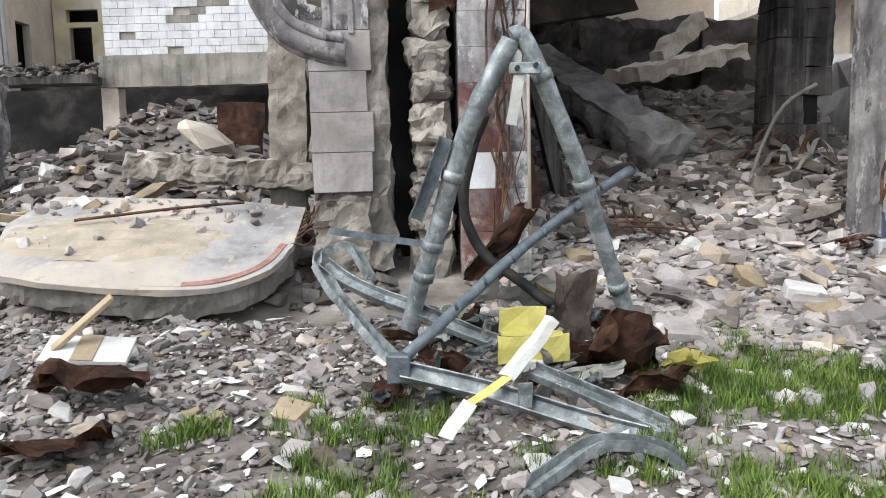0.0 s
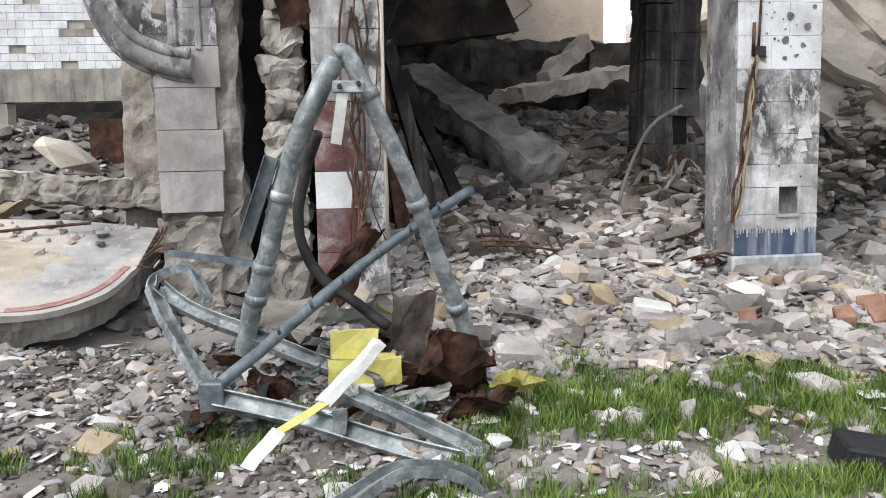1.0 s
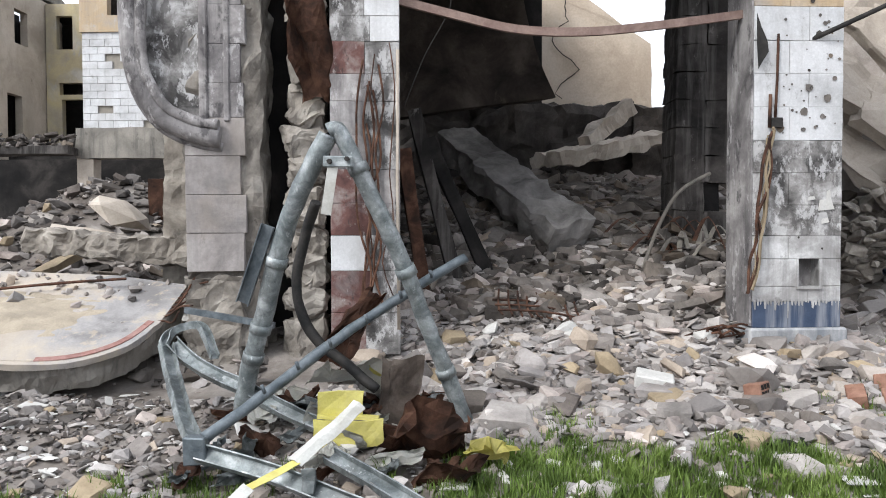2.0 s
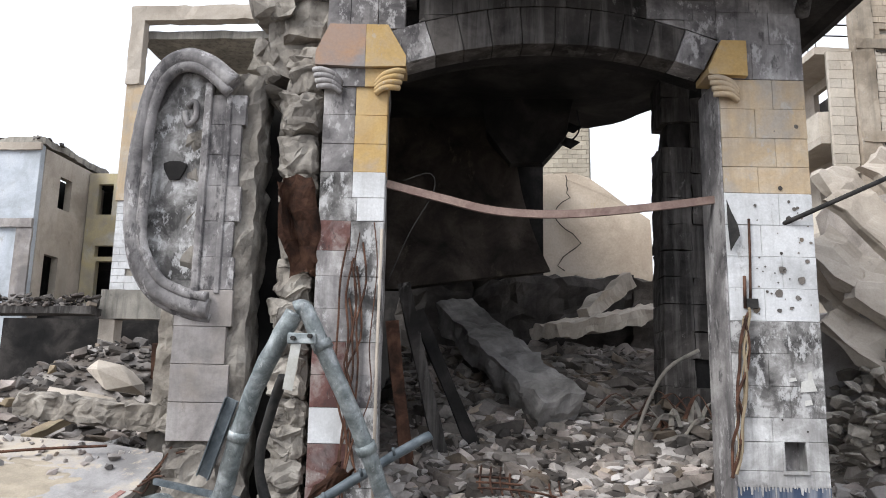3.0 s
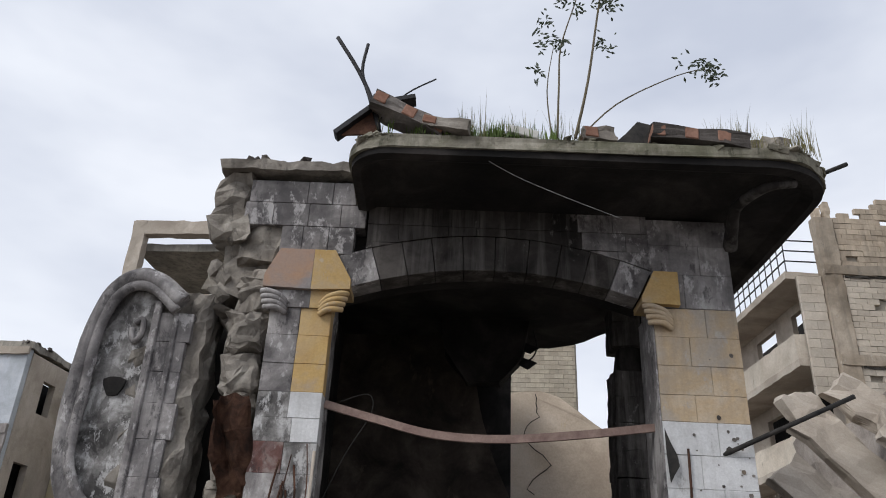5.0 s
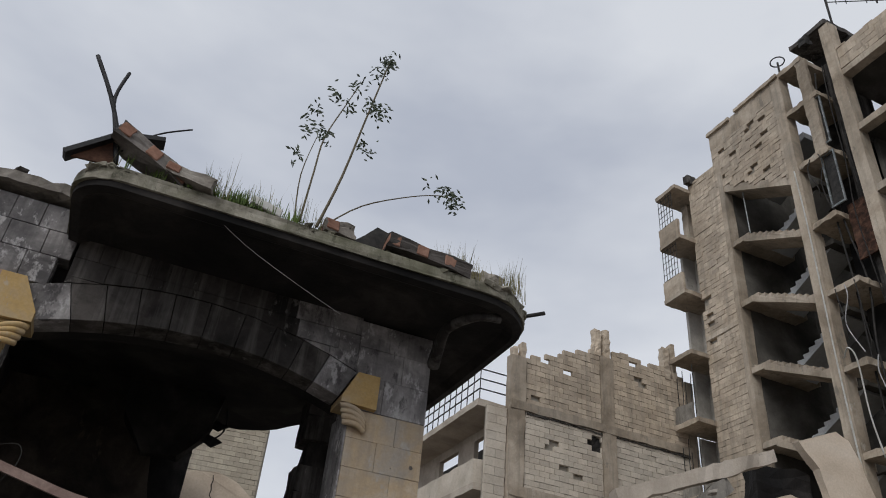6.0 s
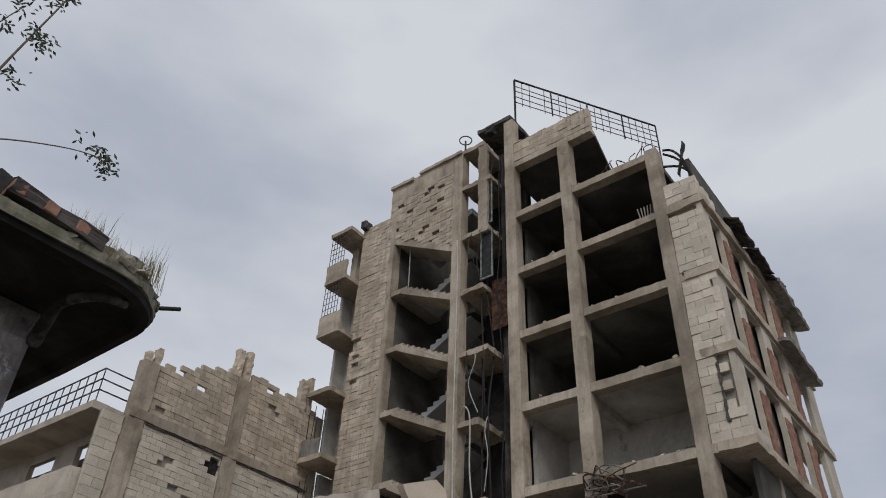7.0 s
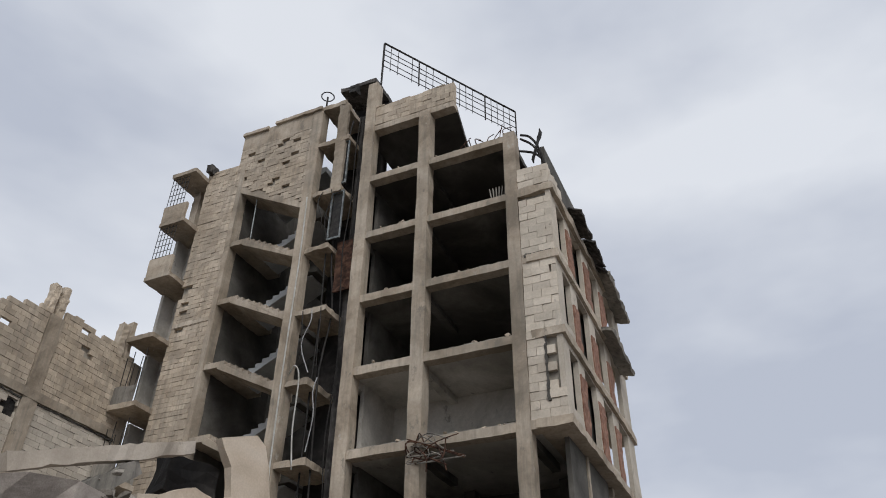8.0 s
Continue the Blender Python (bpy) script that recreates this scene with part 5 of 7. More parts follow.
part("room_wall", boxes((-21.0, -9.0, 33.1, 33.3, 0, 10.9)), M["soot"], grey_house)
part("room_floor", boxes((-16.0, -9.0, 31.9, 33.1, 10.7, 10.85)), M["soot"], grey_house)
part("roof", worn_box(-26, -16.0, 28.1, 33, 11.42, 11.7, 0.4, 0.12, 0.6, 3), M["concrete"], grey_house)
rr = random.Random(23)
rock_field("roof_debris", [(rr.uniform(-26, -16), 28.2 + rr.random(), 11.7, rr.uniform(0.15, 0.6), rr.randrange(14), rr.random() * 6, 0.3) for _ in range(160)], M["rubble_dark"], "broken roof debris", parent=grey_house)

# ---- bent metal frame in front ----
frame_wreck = thing("bent_pipe_frame", "bent galvanised steel pipe frame standing in rubble", "metal frame")


def dented(points, r, k=5, sides=12, seed=0.0):
    return rough(tube(curve_points(points, k), r, sides), 0.012, 0.18, 0, seed)


part("leg", dented([(0.62, 6.27, 2.62), (0.53, 6.28, 2.45), (0.43, 6.3, 2.27), (0.26, 6.35, 1.92), (0.12, 6.43, 1.52)], 0.085, 6, seed=1), M["galv"], frame_wreck)
part("lower_tube", dented([(0.12, 6.43, 1.54), (-0.02, 6.55, 1.05), (-0.13, 6.62, 0.75), (-0.24, 6.72, 0.4), (-0.32, 6.8, 0.05)], 0.085, 6, seed=2), M["galv"], frame_wreck)
part("leg", dented([(0.63, 6.27, 2.65), (0.7, 6.27, 2.66), (0.79, 6.27, 2.52), (0.9, 6.3, 2.28), (1.08, 6.42, 1.88), (1.27, 6.55, 1.42), (1.47, 6.7, 0.86), (1.62, 6.8, 0.46), (1.83, 6.95, -0.1)], 0.078, 5, seed=3), M["galv"], frame_wreck)
for p, d, r in (((1.27, 6.55, 1.42), (0.2, 0.14, -0.5), 0.098), ((0.12, 6.43, 1.52), (-0.1, 0.08, -0.35), 0.102), ((-0.07, 6.58, 0.9), (-0.1, 0.07, -0.35), 0.1), ((-0.16, 6.64, 0.62), (-0.1, 0.07, -0.35), 0.1), ((1.62, 6.8, 0.46), (0.2, 0.14, -0.5), 0.095), ((0.88, 6.3, 2.33), (0.2, 0.05, -0.45), 0.093)):
    dd = Vector(d).normalized() * 0.045
    part("collar", tube([Vector(p) - dd, Vector(p) + dd], r, 12), M["galv"], frame_wreck)
part("clamp", rough(bevel_box(0.6, 0.86, 6.14, 6.18, 2.33, 2.43, 0.01), 0.01, 0.1), M["galv"], frame_wreck, "bolted clamp plate")
for x, z in ((0.66, 2.38), (0.81, 2.4)):
    part("bolt", tube([(x, 6.09, z), (x, 6.14, z)], 0.022, 6), M["dark_metal"], frame_wreck)
part("flat_strip", sweep(curve_points([(0.68, 6.16, 2.34), (0.65, 6.17, 2.15), (0.61, 6.2, 1.93)], 4), [(-0.045, -0.004), (0.045, -0.004), (0.045, 0.004), (-0.045, 0.004)], up=(0, 1, 0)), M["white_sheet"], frame_wreck)
part("side_channel", sweep([(0.07, 6.36, 1.84), (-0.06, 6.42, 1.5), (-0.21, 6.52, 1.14)], [(-0.06, 0.0), (0.06, 0.0), (0.06, 0.05), (0.05, 0.05), (0.05, 0.012), (-0.05, 0.012), (-0.05, 0.05), (-0.06, 0.05)], up=(0, -1, 0)), M["galv_dark"], frame_wreck)
diagonal = part("diagonal_pipe", dented([(-0.28, 5.65, 0.13), (0.17, 6.1, 0.45), (0.65, 6.5, 0.81), (1.24, 6.85, 1.19), (1.8, 7.1, 1.52)], 0.05, 5, 10, 6), M["galv_dark"], frame_wreck)
for t in (0.2, 0.32, 0.44, 0.58, 0.72, 0.85):
    p = Vector((-0.28, 5.65, 0.13)).lerp(Vector((1.8, 7.1, 1.52)), t)
    part("stud", tube([p + Vector((0, 0, 0.03)), p + Vector((-0.02, -0.02, 0.1))], 0.016, 6), M["galv_dark"], diagonal)
part("black_tube", dented([(0.42, 6.7, 2.05), (0.3, 6.8, 1.75), (0.21, 6.8, 1.25), (0.35, 6.75, 0.84), (0.65, 6.7, 0.58), (0.99, 6.6, 0.33)], 0.05, 5, 8, 7), M["dark_metal"], frame_wreck)

DEEP = [(-0.07, 0.0), (0.07, 0.0), (0.07, 0.075), (0.058, 0.075), (0.058, 0.012), (-0.058, 0.012), (-0.058, 0.075), (-0.07, 0.075)]
channel_frame = thing("bent_channel_frame", "twisted galvanised channel frame lying on grass and rubble", "metal frame")
part("channel", rough(sweep(curve_points([(-0.32, 5.63, 0.03), (-0.57, 5.97, 0.17), (-0.8, 6.4, 0.3), (-1.03, 6.85, 0.42), (-1.23, 7.22, 0.62)], 4), DEEP, up=(0.6, -0.5, 0.6)), 0.01, 0.2), M["galv"], channel_frame)
part("channel", rough(sweep(curve_points([(-1.23, 7.22, 0.62), (-1.22, 7.34, 0.7), (-1.12, 7.4, 0.76), (-0.95, 7.42, 0.78), (-0.84, 7.35, 0.66), (-0.72, 7.2, 0.5)], 4), CHANNEL), 0.01, 0.2), M["galv"], channel_frame)
part("channel", rough(sweep(curve_points([(-1.17, 7.28, 0.63), (-0.91, 7.1, 0.48), (-0.62, 6.95, 0.37), (-0.35, 6.85, 0.28), (0.17, 6.6, 0.1), (0.48, 6.5, 0.0)], 4), DEEP, up=(0, -0.6, 0.8)), 0.01, 0.2), M["galv"], channel_frame)
part("channel", sweep(curve_points([(-0.3, 5.6, 0.02), (0.1, 5.53, -0.06), (0.43, 5.45, -0.13), (1.04, 5.22, -0.27), (1.56, 5.06, -0.37)], 4), DEEP, up=(0, -0.75, 0.65)), M["galv"], channel_frame)
part("channel", sweep(curve_points([(0.72, 5.72, -0.04), (1.19, 5.42, -0.18), (1.6, 5.1, -0.3)], 4), DEEP, up=(0, -0.5, 0.85)), M["galv"], channel_frame)
part("end_piece", rough(bevel_box(1.5, 1.66, 5.0, 5.16, -0.42, -0.26, 0.01), 0.02, 0.1), M["galv"], channel_frame)
part("weld_plate", rough(boxes((0.58, 0.68, 5.3, 5.34, -0.18, 0.0)), 0.02, 0.1, 1), M["galv"], channel_frame)
part("gusset", rough(bevel_box(-0.42, -0.24, 5.55, 5.68, -0.06, 0.16, 0.01), 0.02, 0.1), M["galv_dark"], channel_frame)
solo("bent_metal_strip", sweep(curve_points([(0.55, 4.3, -0.4), (0.79, 4.5, -0.33), (0.98, 4.62, -0.26), (1.12, 4.65, -0.24), (1.35, 4.65, -0.26), (1.48, 4.62, -0.3), (1.56, 4.6, -0.38)], 5), DEEP), M["galv"], "pale blue-grey bent steel strip in the grass", "metal strip")
strip = thing("white_sheet_strip", "twisted white metal sheet strip with yellow edge", "metal strip")
part("plate", rough(sweep(curve_points([(0.5, 5.46, 0.0), (0.62, 5.62, 0.1), (0.76, 5.8, 0.19), (0.92, 6.02, 0.33)], 5), [(-0.065, 0), (0.0, 0.025), (0.065, 0), (0.065, 0.006), (0.0, 0.031), (-0.065, 0.006)], up=(0, -0.7, 0.7)), 0.012, 0.15), M["white_sheet"], strip)
part("fold", rough(sweep(curve_points([(0.2, 5.17, -0.11), (0.34, 5.3, -0.06), (0.52, 5.47, 0.0)], 5), [(-0.035, 0), (0.035, 0.02), (0.035, 0.026), (-0.035, 0.006)], up=(0, -0.7, 0.7)), 0.012, 0.15), M["yellow_sheet"], strip, "dirty yellow folded edge")
part("tail", rough(sweep(curve_points([(0.03, 4.92, -0.27), (0.1, 5.02, -0.2), (0.22, 5.18, -0.1)], 4), [(-0.06, 0), (0.06, 0.02), (0.06, 0.026), (-0.06, 0.006)], up=(0, -0.7, 0.7)), 0.012, 0.15), M["white_sheet"], strip)
yellow = thing("yellow_metal_sheet", "dented yellow sheet metal panel among rubble", "panel")
part("upper_face", worn_box(0.5, 0.9, 6.34, 6.36, 0.14, 0.37, 0.07, 0.03, 0.2, 1), M["yellow_sheet"], yellow)
part("fold", worn_box(0.5, 1.04, 6.26, 6.36, 0.13, 0.155, 0.07, 0.02, 0.2, 2), M["yellow_sheet"], yellow)
part("lower_face", worn_box(0.48, 1.09, 6.24, 6.26, -0.1, 0.13, 0.07, 0.03, 0.2, 3), M["yellow_sheet"], yellow)


def crumpled(name, w, h, seed, m, material, label, category="sheet metal", amp=0.14, k=12):
    """A sheet of thin metal, folded and torn."""
    bm = bmesh.new()
    g = [[None] * (k + 1) for _ in range(k + 1)]
    for i in range(k + 1):
        for j in range(k + 1):
            u, v = i / k, j / k
            p = Vector(((u - 0.5) * w * (1 - 0.25 * noise.noise(Vector((v * 3, seed, 0)))), 0, (v - 0.5) * h * (1 - 0.2 * noise.noise(Vector((u * 3, seed + 4, 0))))))
            d = noise.noise_vector(Vector((u * 2.3 + seed, v * 2.3, seed * 0.3)))
            d2 = noise.noise_vector(Vector((u * 6 + seed, v * 6, seed * 0.7)))
            g[i][j] = bm.verts.new(p + d * amp + d2 * amp * 0.35)
    for i in range(k):
        for j in range(k):
            bm.faces.new((g[i][j], g[i + 1][j], g[i + 1][j + 1], g[i][j + 1]))
    bmesh.ops.solidify(bm, geom=bm.faces[:], thickness=0.008)
    return solo(name, bm, material, label, category, m=m)


crumpled("rusty_sheet", 0.55, 0.6, 3.1, pose(1.5, 6.05, 0.0, 35, 10, 20), M["rust"], "crumpled rusty sheet metal cone on the rubble", amp=0.24)
crumpled("rusty_sheet", 0.5, 0.55, 8.1, pose(1.6, 5.75, -0.18, 60, 0, 50), M["rust"], "crumpled rusty sheet metal on the grass", amp=0.2)
crumpled("rusty_sheet", 1.0, 0.55, 5.2, pose(-2.75, 5.55, 0.0, 60, 0, 8), M["rust"], "folded brown rusted sheet lying in dirt", amp=0.24)
crumpled("rusty_sheet", 0.7, 0.6, 6.7, pose(-2.7, 4.9, -0.25, 70, 10, 40), M["rust"], "folded brown rusted sheet lying in dirt", amp=0.2)
crumpled("brown_board", 0.36, 0.75, 9.4, pose(1.2, 6.68, 0.25, -8, 5, 5), M["board_brown"], "scorched brown board standing in rubble", "board", amp=0.06)
crumpled("white_sheet_metal", 0.8, 0.3, 2.4, pose(0.75, 7.0, 0.36, 50, 10, 15), M["white_sheet"], "bent white sheet metal among the pipes", amp=0.16)
crumpled("white_sheet_metal", 0.6, 0.35, 7.4, pose(0.35, 6.8, 0.12, 60, -10, -20), M["galv"], "bent grey sheet metal among the pipes", amp=0.14)
scrap_rng = random.Random(12)
for i in range(34):
    x, y = scrap_rng.uniform(-0.5, 1.6), scrap_rng.uniform(5.6, 7.4)
    kind, colour = scrap_rng.choice((("galv", "grey"), ("white_sheet", "white"), ("rust", "rusty brown"), ("galv", "grey"), ("rust", "rusty brown")))
    crumpled("metal_scrap", scrap_rng.uniform(0.25, 0.6), scrap_rng.uniform(0.08, 0.2), 20.3 + i, pose(x, y, ground_z(x, y) + 0.16, scrap_rng.uniform(20, 80), scrap_rng.uniform(-25, 25), scrap_rng.uniform(0, 180)), M[kind], "torn %s metal scrap lying in the rubble" % colour, "scrap", amp=0.09, k=7)
crumpled("yellow_scrap", 0.35, 0.3, 4.9, pose(1.98, 5.95, -0.05, 50, 20, 30), M["yellow_sheet"], "crumpled yellow and white metal scrap", amp=0.14)
crumpled("yellow_scrap", 0.4, 0.14, 4.2, pose(1.05, 7.0, 0.38, 60, 20, -10), M["yellow_sheet"], "crumpled yellow metal scrap", amp=0.08)
crumpled("rusty_strip", 0.3, 0.9, 1.9, pose(0.62, 7.6, 0.75, 10, 35, 0), M["rust"], "torn rusty metal strip against the pier", amp=0.12)
crumpled("rusty_plate", 0.42, 1.15, 2.9, FRONT @ pose(0.03, 0.0, 3.92, 0, -12, 10), M["rust"], "torn rusty corrugated plate hanging on the bare core", amp=0.16)
crumpled("plastic_bag", 0.5, 0.4, 6.2, pose(4.5, 6.5, -0.12, 60, 0, 0), M["black"], "black plastic rubbish bag", "bag", amp=0.2)
crumpled("blue_bag", 0.4, 0.3, 6.9, pose(8.9, 13.2, 0.95, 60, 0, 0), M["blue_paint"], "dirty blue plastic bag on rubble", "bag", amp=0.16)
solo("black_box", bevel_box(-0.3, 0.3, -0.2, 0.2, -0.1, 0.12, 0.02, 0.02), M["black"], "black burnt plastic box lying on the grass", "box", m=pose(4.35, 4.75, -0.34, 4, 8, -15))
board = thing("painted_board", "white board with a tan stripe lying on rubble", "board", pose(-3.0, 6.1, 0.12, 18, 5, 10))
part("sheet", bevel_box(-0.35, 0.35, -0.2, 0.2, -0.02, 0.02, 0.005), M["white_chunk"], board)
part("stripe", bevel_box(-0.1, 0.08, -0.2, 0.2, 0.022, 0.03, 0.002), M["tan_stone"], board)
solo("plank", bevel_box(-0.4, 0.4, -0.05, 0.05, -0.02, 0.02, 0.005), M["tan_stone"], "pale yellow plank sticking out of dirt", "plank", m=pose(-3.1, 6.1, 0.3, 20, -40, 20))
solo("grey_rail", sweep([(-1.15, 7.6, 0.95), (-0.15, 7.35, 0.82)], [(-0.03, -0.03), (0.03, -0.03), (0.03, 0.03), (-0.03, 0.03)]), M["galv_dark"], "square grey steel bar leaning across the rubble", "bar")

# ---- collapsed balcony slab with a red kerb ----
red_slab = thing("collapsed_slab", "fallen rounded concrete balcony slab with sand and a red tiled edge", "slab", pose(-3.0, 8.05, 0.78, 20.5, 3, 0))
front_edge = curve_points([(-1.7, -0.55, 0), (-1.3, -0.8, 0), (0.0, -0.95, 0), (0.75, -0.85, 0), (1.2, -0.45, 0), (1.35, 0.1, 0)], 4)
out2 = [(p.x, p.y) for p in front_edge] + [(1.3, 1.1), (0.3, 1.3), (-1.8, 1.2), (-2.0, 0.4)]
part("top_layer", rough(rough(flat_prism(out2, -0.07, 0.0), 0.015, 0.4), 0.018, 0.1), M["slab_top"], red_slab)
part("edge_layer", rough(rough(flat_prism([(x * 0.965, y * 0.94) for x, y in out2], -0.36, -0.073), 0.05, 0.25, 2), 0.03, 0.08), M["concrete"], red_slab)
for i in range(13):
    p, q = front_edge[min(8 + i, len(front_edge) - 2)], front_edge[min(9 + i, len(front_edge) - 1)]
    if 8 + i >= len(front_edge) - 1:
        break
    mid_p, d = (p + q) / 2, (q - p)
    a = math.degrees(math.atan2(d.y, d.x))
    nrm = Vector((-d.y, d.x, 0)).normalized()
    part("kerb_tile", bevel_box(-d.length / 2 + 0.004, d.length / 2 - 0.004, 0.02, 0.1, 0.002, 0.016, 0.004), M["red_tile"] if i > 1 else M["slab_top"], red_slab, m=pose(mid_p.x + nrm.x * 0.05, mid_p.y + nrm.y * 0.05, 0, 0, 0, a))
sand = bmesh.new()
bmesh.ops.create_grid(sand, x_segments=24, y_segments=14, size=1.0)
for v in sand.verts:
    r = math.hypot(v.co.x, v.co.y)
    v.co.z = 0.05 * (1 - r) + 0.035 * noise.noise(Vector((v.co.x * 5, v.co.y * 5, 3)))
    v.co.x, v.co.y = v.co.x * 1.25 - 0.6, v.co.y * 0.55 + 0.15
part("sand", sand, M["sand"], red_slab)["kind"] = "stuff"
rng = random.Random(15)
for i in range(70):
    sc = 0.03 + 0.2 * rng.random() ** 2.5
    ob = new("stone", rock_mesh(i, M["rubble"]))
    ob.parent = red_slab
    ob.matrix_local = Matrix.LocRotScale((rng.uniform(-1.8, 1.1), rng.uniform(-0.3, 1.15) if i % 3 == 0 else rng.uniform(0.6, 1.2), sc * 0.15), Euler((rng.random(), rng.random(), rng.random() * 6)), (sc, sc, sc))
for i in range(8):
    y = 0.1 + 0.12 * i
    part("rebar", tube(curve_points([(1.1, y, -0.03), (1.35, y + 0.05, 0.0), (1.5, y + rng.uniform(-0.1, 0.2), rng.uniform(0.02, 0.2)), (1.65 + rng.uniform(-0.1, 0.2), y + rng.uniform(-0.2, 0.3), rng.uniform(0.0, 0.35))], 4), 0.012, 5), M["rust"], red_slab)
part("rebar", tube(curve_points([(-1.2, 0.4, 0.08), (-0.2, 0.75, 0.1), (0.6, 0.95, 0.12)], 4), 0.018, 5), M["rust"], red_slab)
solo("broken_beam", worn_box(-1.3, 1.3, -0.2, 0.2, -0.16, 0.16, 0.06, 0.08, 0.16, 8), M["rough_core"], "long splintered concrete beam with mesh lying on rubble", "beam", m=pose(-2.8, 9.7, 1.55, 0, 5, -4))
for i, (x, y, z, ry, rz, w) in enumerate(((-4.5, 8.9, 0.95, -40, 20, 0.9), (-4.9, 8.6, 0.7, -15, -20, 0.7), (-5.4, 9.5, 1.0, 10, 40, 0.8), (-4.0, 10.3, 1.3, -20, 70, 0.7))):
    solo("concrete_plank", rough(boxes((-w / 2, w / 2, -0.12, 0.12, -0.05, 0.05)), 0.02, 0.2, 2), M["tan_stone"], "brown broken concrete plank on rubble", "plank", group="planks on the rubble", m=pose(x, y, z, 0, ry, rz))
red_panel = solo("red_panel", rough(boxes((-0.4, 0.4, -0.02, 0.02, -0.95, 0.6)), 0.05, 0.5, 4), M["rust"], "tall dark red rusted panel propped in rubble", "panel", m=pose(-3.68, 13.6, 2.1, 8, 4, 10))
solo("cream_post", worn_box(-0.24, 0.24, -0.2, 0.2, -1.9, 1.9, 0.1, 0.035, 0.2, 13), M["rough_core"], "broken cream stone post behind the panel pier", "post", m=pose(-2.0, 9.95, 2.65, 0, 2, 5))
cb = new("cream_boulder", rock_mesh(6, M["concrete_pale"]))
cb.matrix_world = Matrix.LocRotScale((-3.45, 11.2, 2.0), Euler((0.3, 0.5, 0.2)), (1.2, 0.9, 1.5))
tagged(cb, "pale broken wall chunk on the rubble mound", "wall chunk")
solo("pale_slab", rough(boxes((-0.5, 0.5, -0.3, 0.3, -0.06, 0.06)), 0.03, 0.3, 3), M["concrete_pale"], "pale tilted slab on the mound", "slab", m=pose(-4.0, 11.0, 1.6, 30, 10, 20))
solo("dark_boulder", worn_box(-0.8, 0.8, -0.5, 0.5, -1.0, 1.0, 0.3, 0.2, 0.6, 5), M["grey_stone"], "grey broken wall stump", "wall chunk", m=pose(-8.3, 12.5, 2.1, 4, 6, 10))
solo("dark_ledge", rough(boxes((-2.2, 2.2, -0.5, 0.5, -0.12, 0.12)), 0.06, 0.5, 3), M["soot_stone"], "sagging burnt floor ledge with debris", "slab", m=pose(-13.0, 23.9, 4.25, 0, 0, 0))
rock_field("ledge_debris", [(q0.uniform(-15.1, -10.9), q0.uniform(23.5, 24.3), 4.4 + 0.4 * q0.random() ** 2, q0.uniform(0.1, 0.45), q0.randrange(14), q0.random() * 6, 0.4) for q0 in [random.Random(66)] for _ in range(160)], M["rubble_dark"], "debris lying on the burnt ledge")
solo("ledge_wall", boxes((-2.2, 2.2, -0.1, 0.1, -2, 2)), M["soot"], "near-black wall panel behind the ledge", "wall", kind="structure", m=pose(-13.4, 26.2, 2.2))

# ---- hanging wires, rods and marks on the piers ----
prng = random.Random(61)
wires = thing("rusty_wire_bundle", "tangled rusty wires and strips hanging on the pier", "wires")
for i in range(8):
    x0 = prng.uniform(0.55, 1.0)
    z0 = prng.uniform(3.0, 4.3)
    pts = [(x0, -0.03, z0)]
    for k in range(6):
        pts.append((x0 + prng.uniform(-0.1, 0.1), -0.04 - 0.05 * prng.random(), z0 - (k + 1) * z0 * 0.13))
    part("wire", tube([FRONT @ Vector(p) for p in curve_points(pts, 3)], prng.choice((0.005, 0.008, 0.014)), 5), M["rust"], wires)
part("tube_strip", tube([FRONT @ Vector(p) for p in ((1.0, -0.02, 3.9), (0.99, -0.03, 2.4), (1.0, -0.03, 0.6))], 0.022, 6), M["concrete_pale"], wires)
chain = thing("rusty_rebar_cage", "twisted rusty reinforcement hanging along the pier edge", "rebar")
part("rod", tube([FRONT @ Vector(p) for p in ((5.56, -0.03, 4.12), (5.55, -0.03, 3.6), (5.53, -0.03, 3.12))], 0.016, 6), M["rust"], chain)
part("rod", tube([FRONT @ Vector(p) for p in ((5.47, -0.03, 3.4), (5.46, -0.03, 3.0))], 0.02, 6), M["rust"], chain)
for i in range(5):
    pts = [(5.48 + prng.uniform(-0.03, 0.03), -0.05, 3.0 - 0.05 * i)]
    for k in range(7):
        pts.append((5.44 - 0.035 * k + prng.uniform(-0.06, 0.06), -0.06 - 0.05 * prng.random(), 2.85 - k * 0.3 + prng.uniform(-0.05, 0.05)))
    part("rod", tube([FRONT @ Vector(p) for p in curve_points(pts, 3)], prng.choice((0.01, 0.02)), 5), M["rust" if i % 2 else "tan_stone"], chain)
part("flap", rough(prism([(5.28, 4.35), (5.4, 4.05), (5.42, 3.9), (5.3, 3.7)], -0.06, -0.05), 0.02, 0.2, 1), M["dark_metal"], chain, m=FRONT)
part("plate", bevel_box(5.48, 5.62, -0.05, 0.005, 3.0, 3.12, 0.005), M["dark_metal"], chain, m=FRONT)
part("reveal", boxes((5.255, 5.277, 0.012, 0.72, 0.6, 5.95)), M["grey_stone"], pier_right)
rod = solo("steel_rod", tube([FRONT @ Vector((5.95, 0.05, 4.05)), FRONT @ Vector((6.2, -0.1, 4.16)), FRONT @ Vector((7.6, -0.25, 4.8))], 0.03, 7), M["dark_metal"], "dark steel rod sticking out of the pier", "rod")
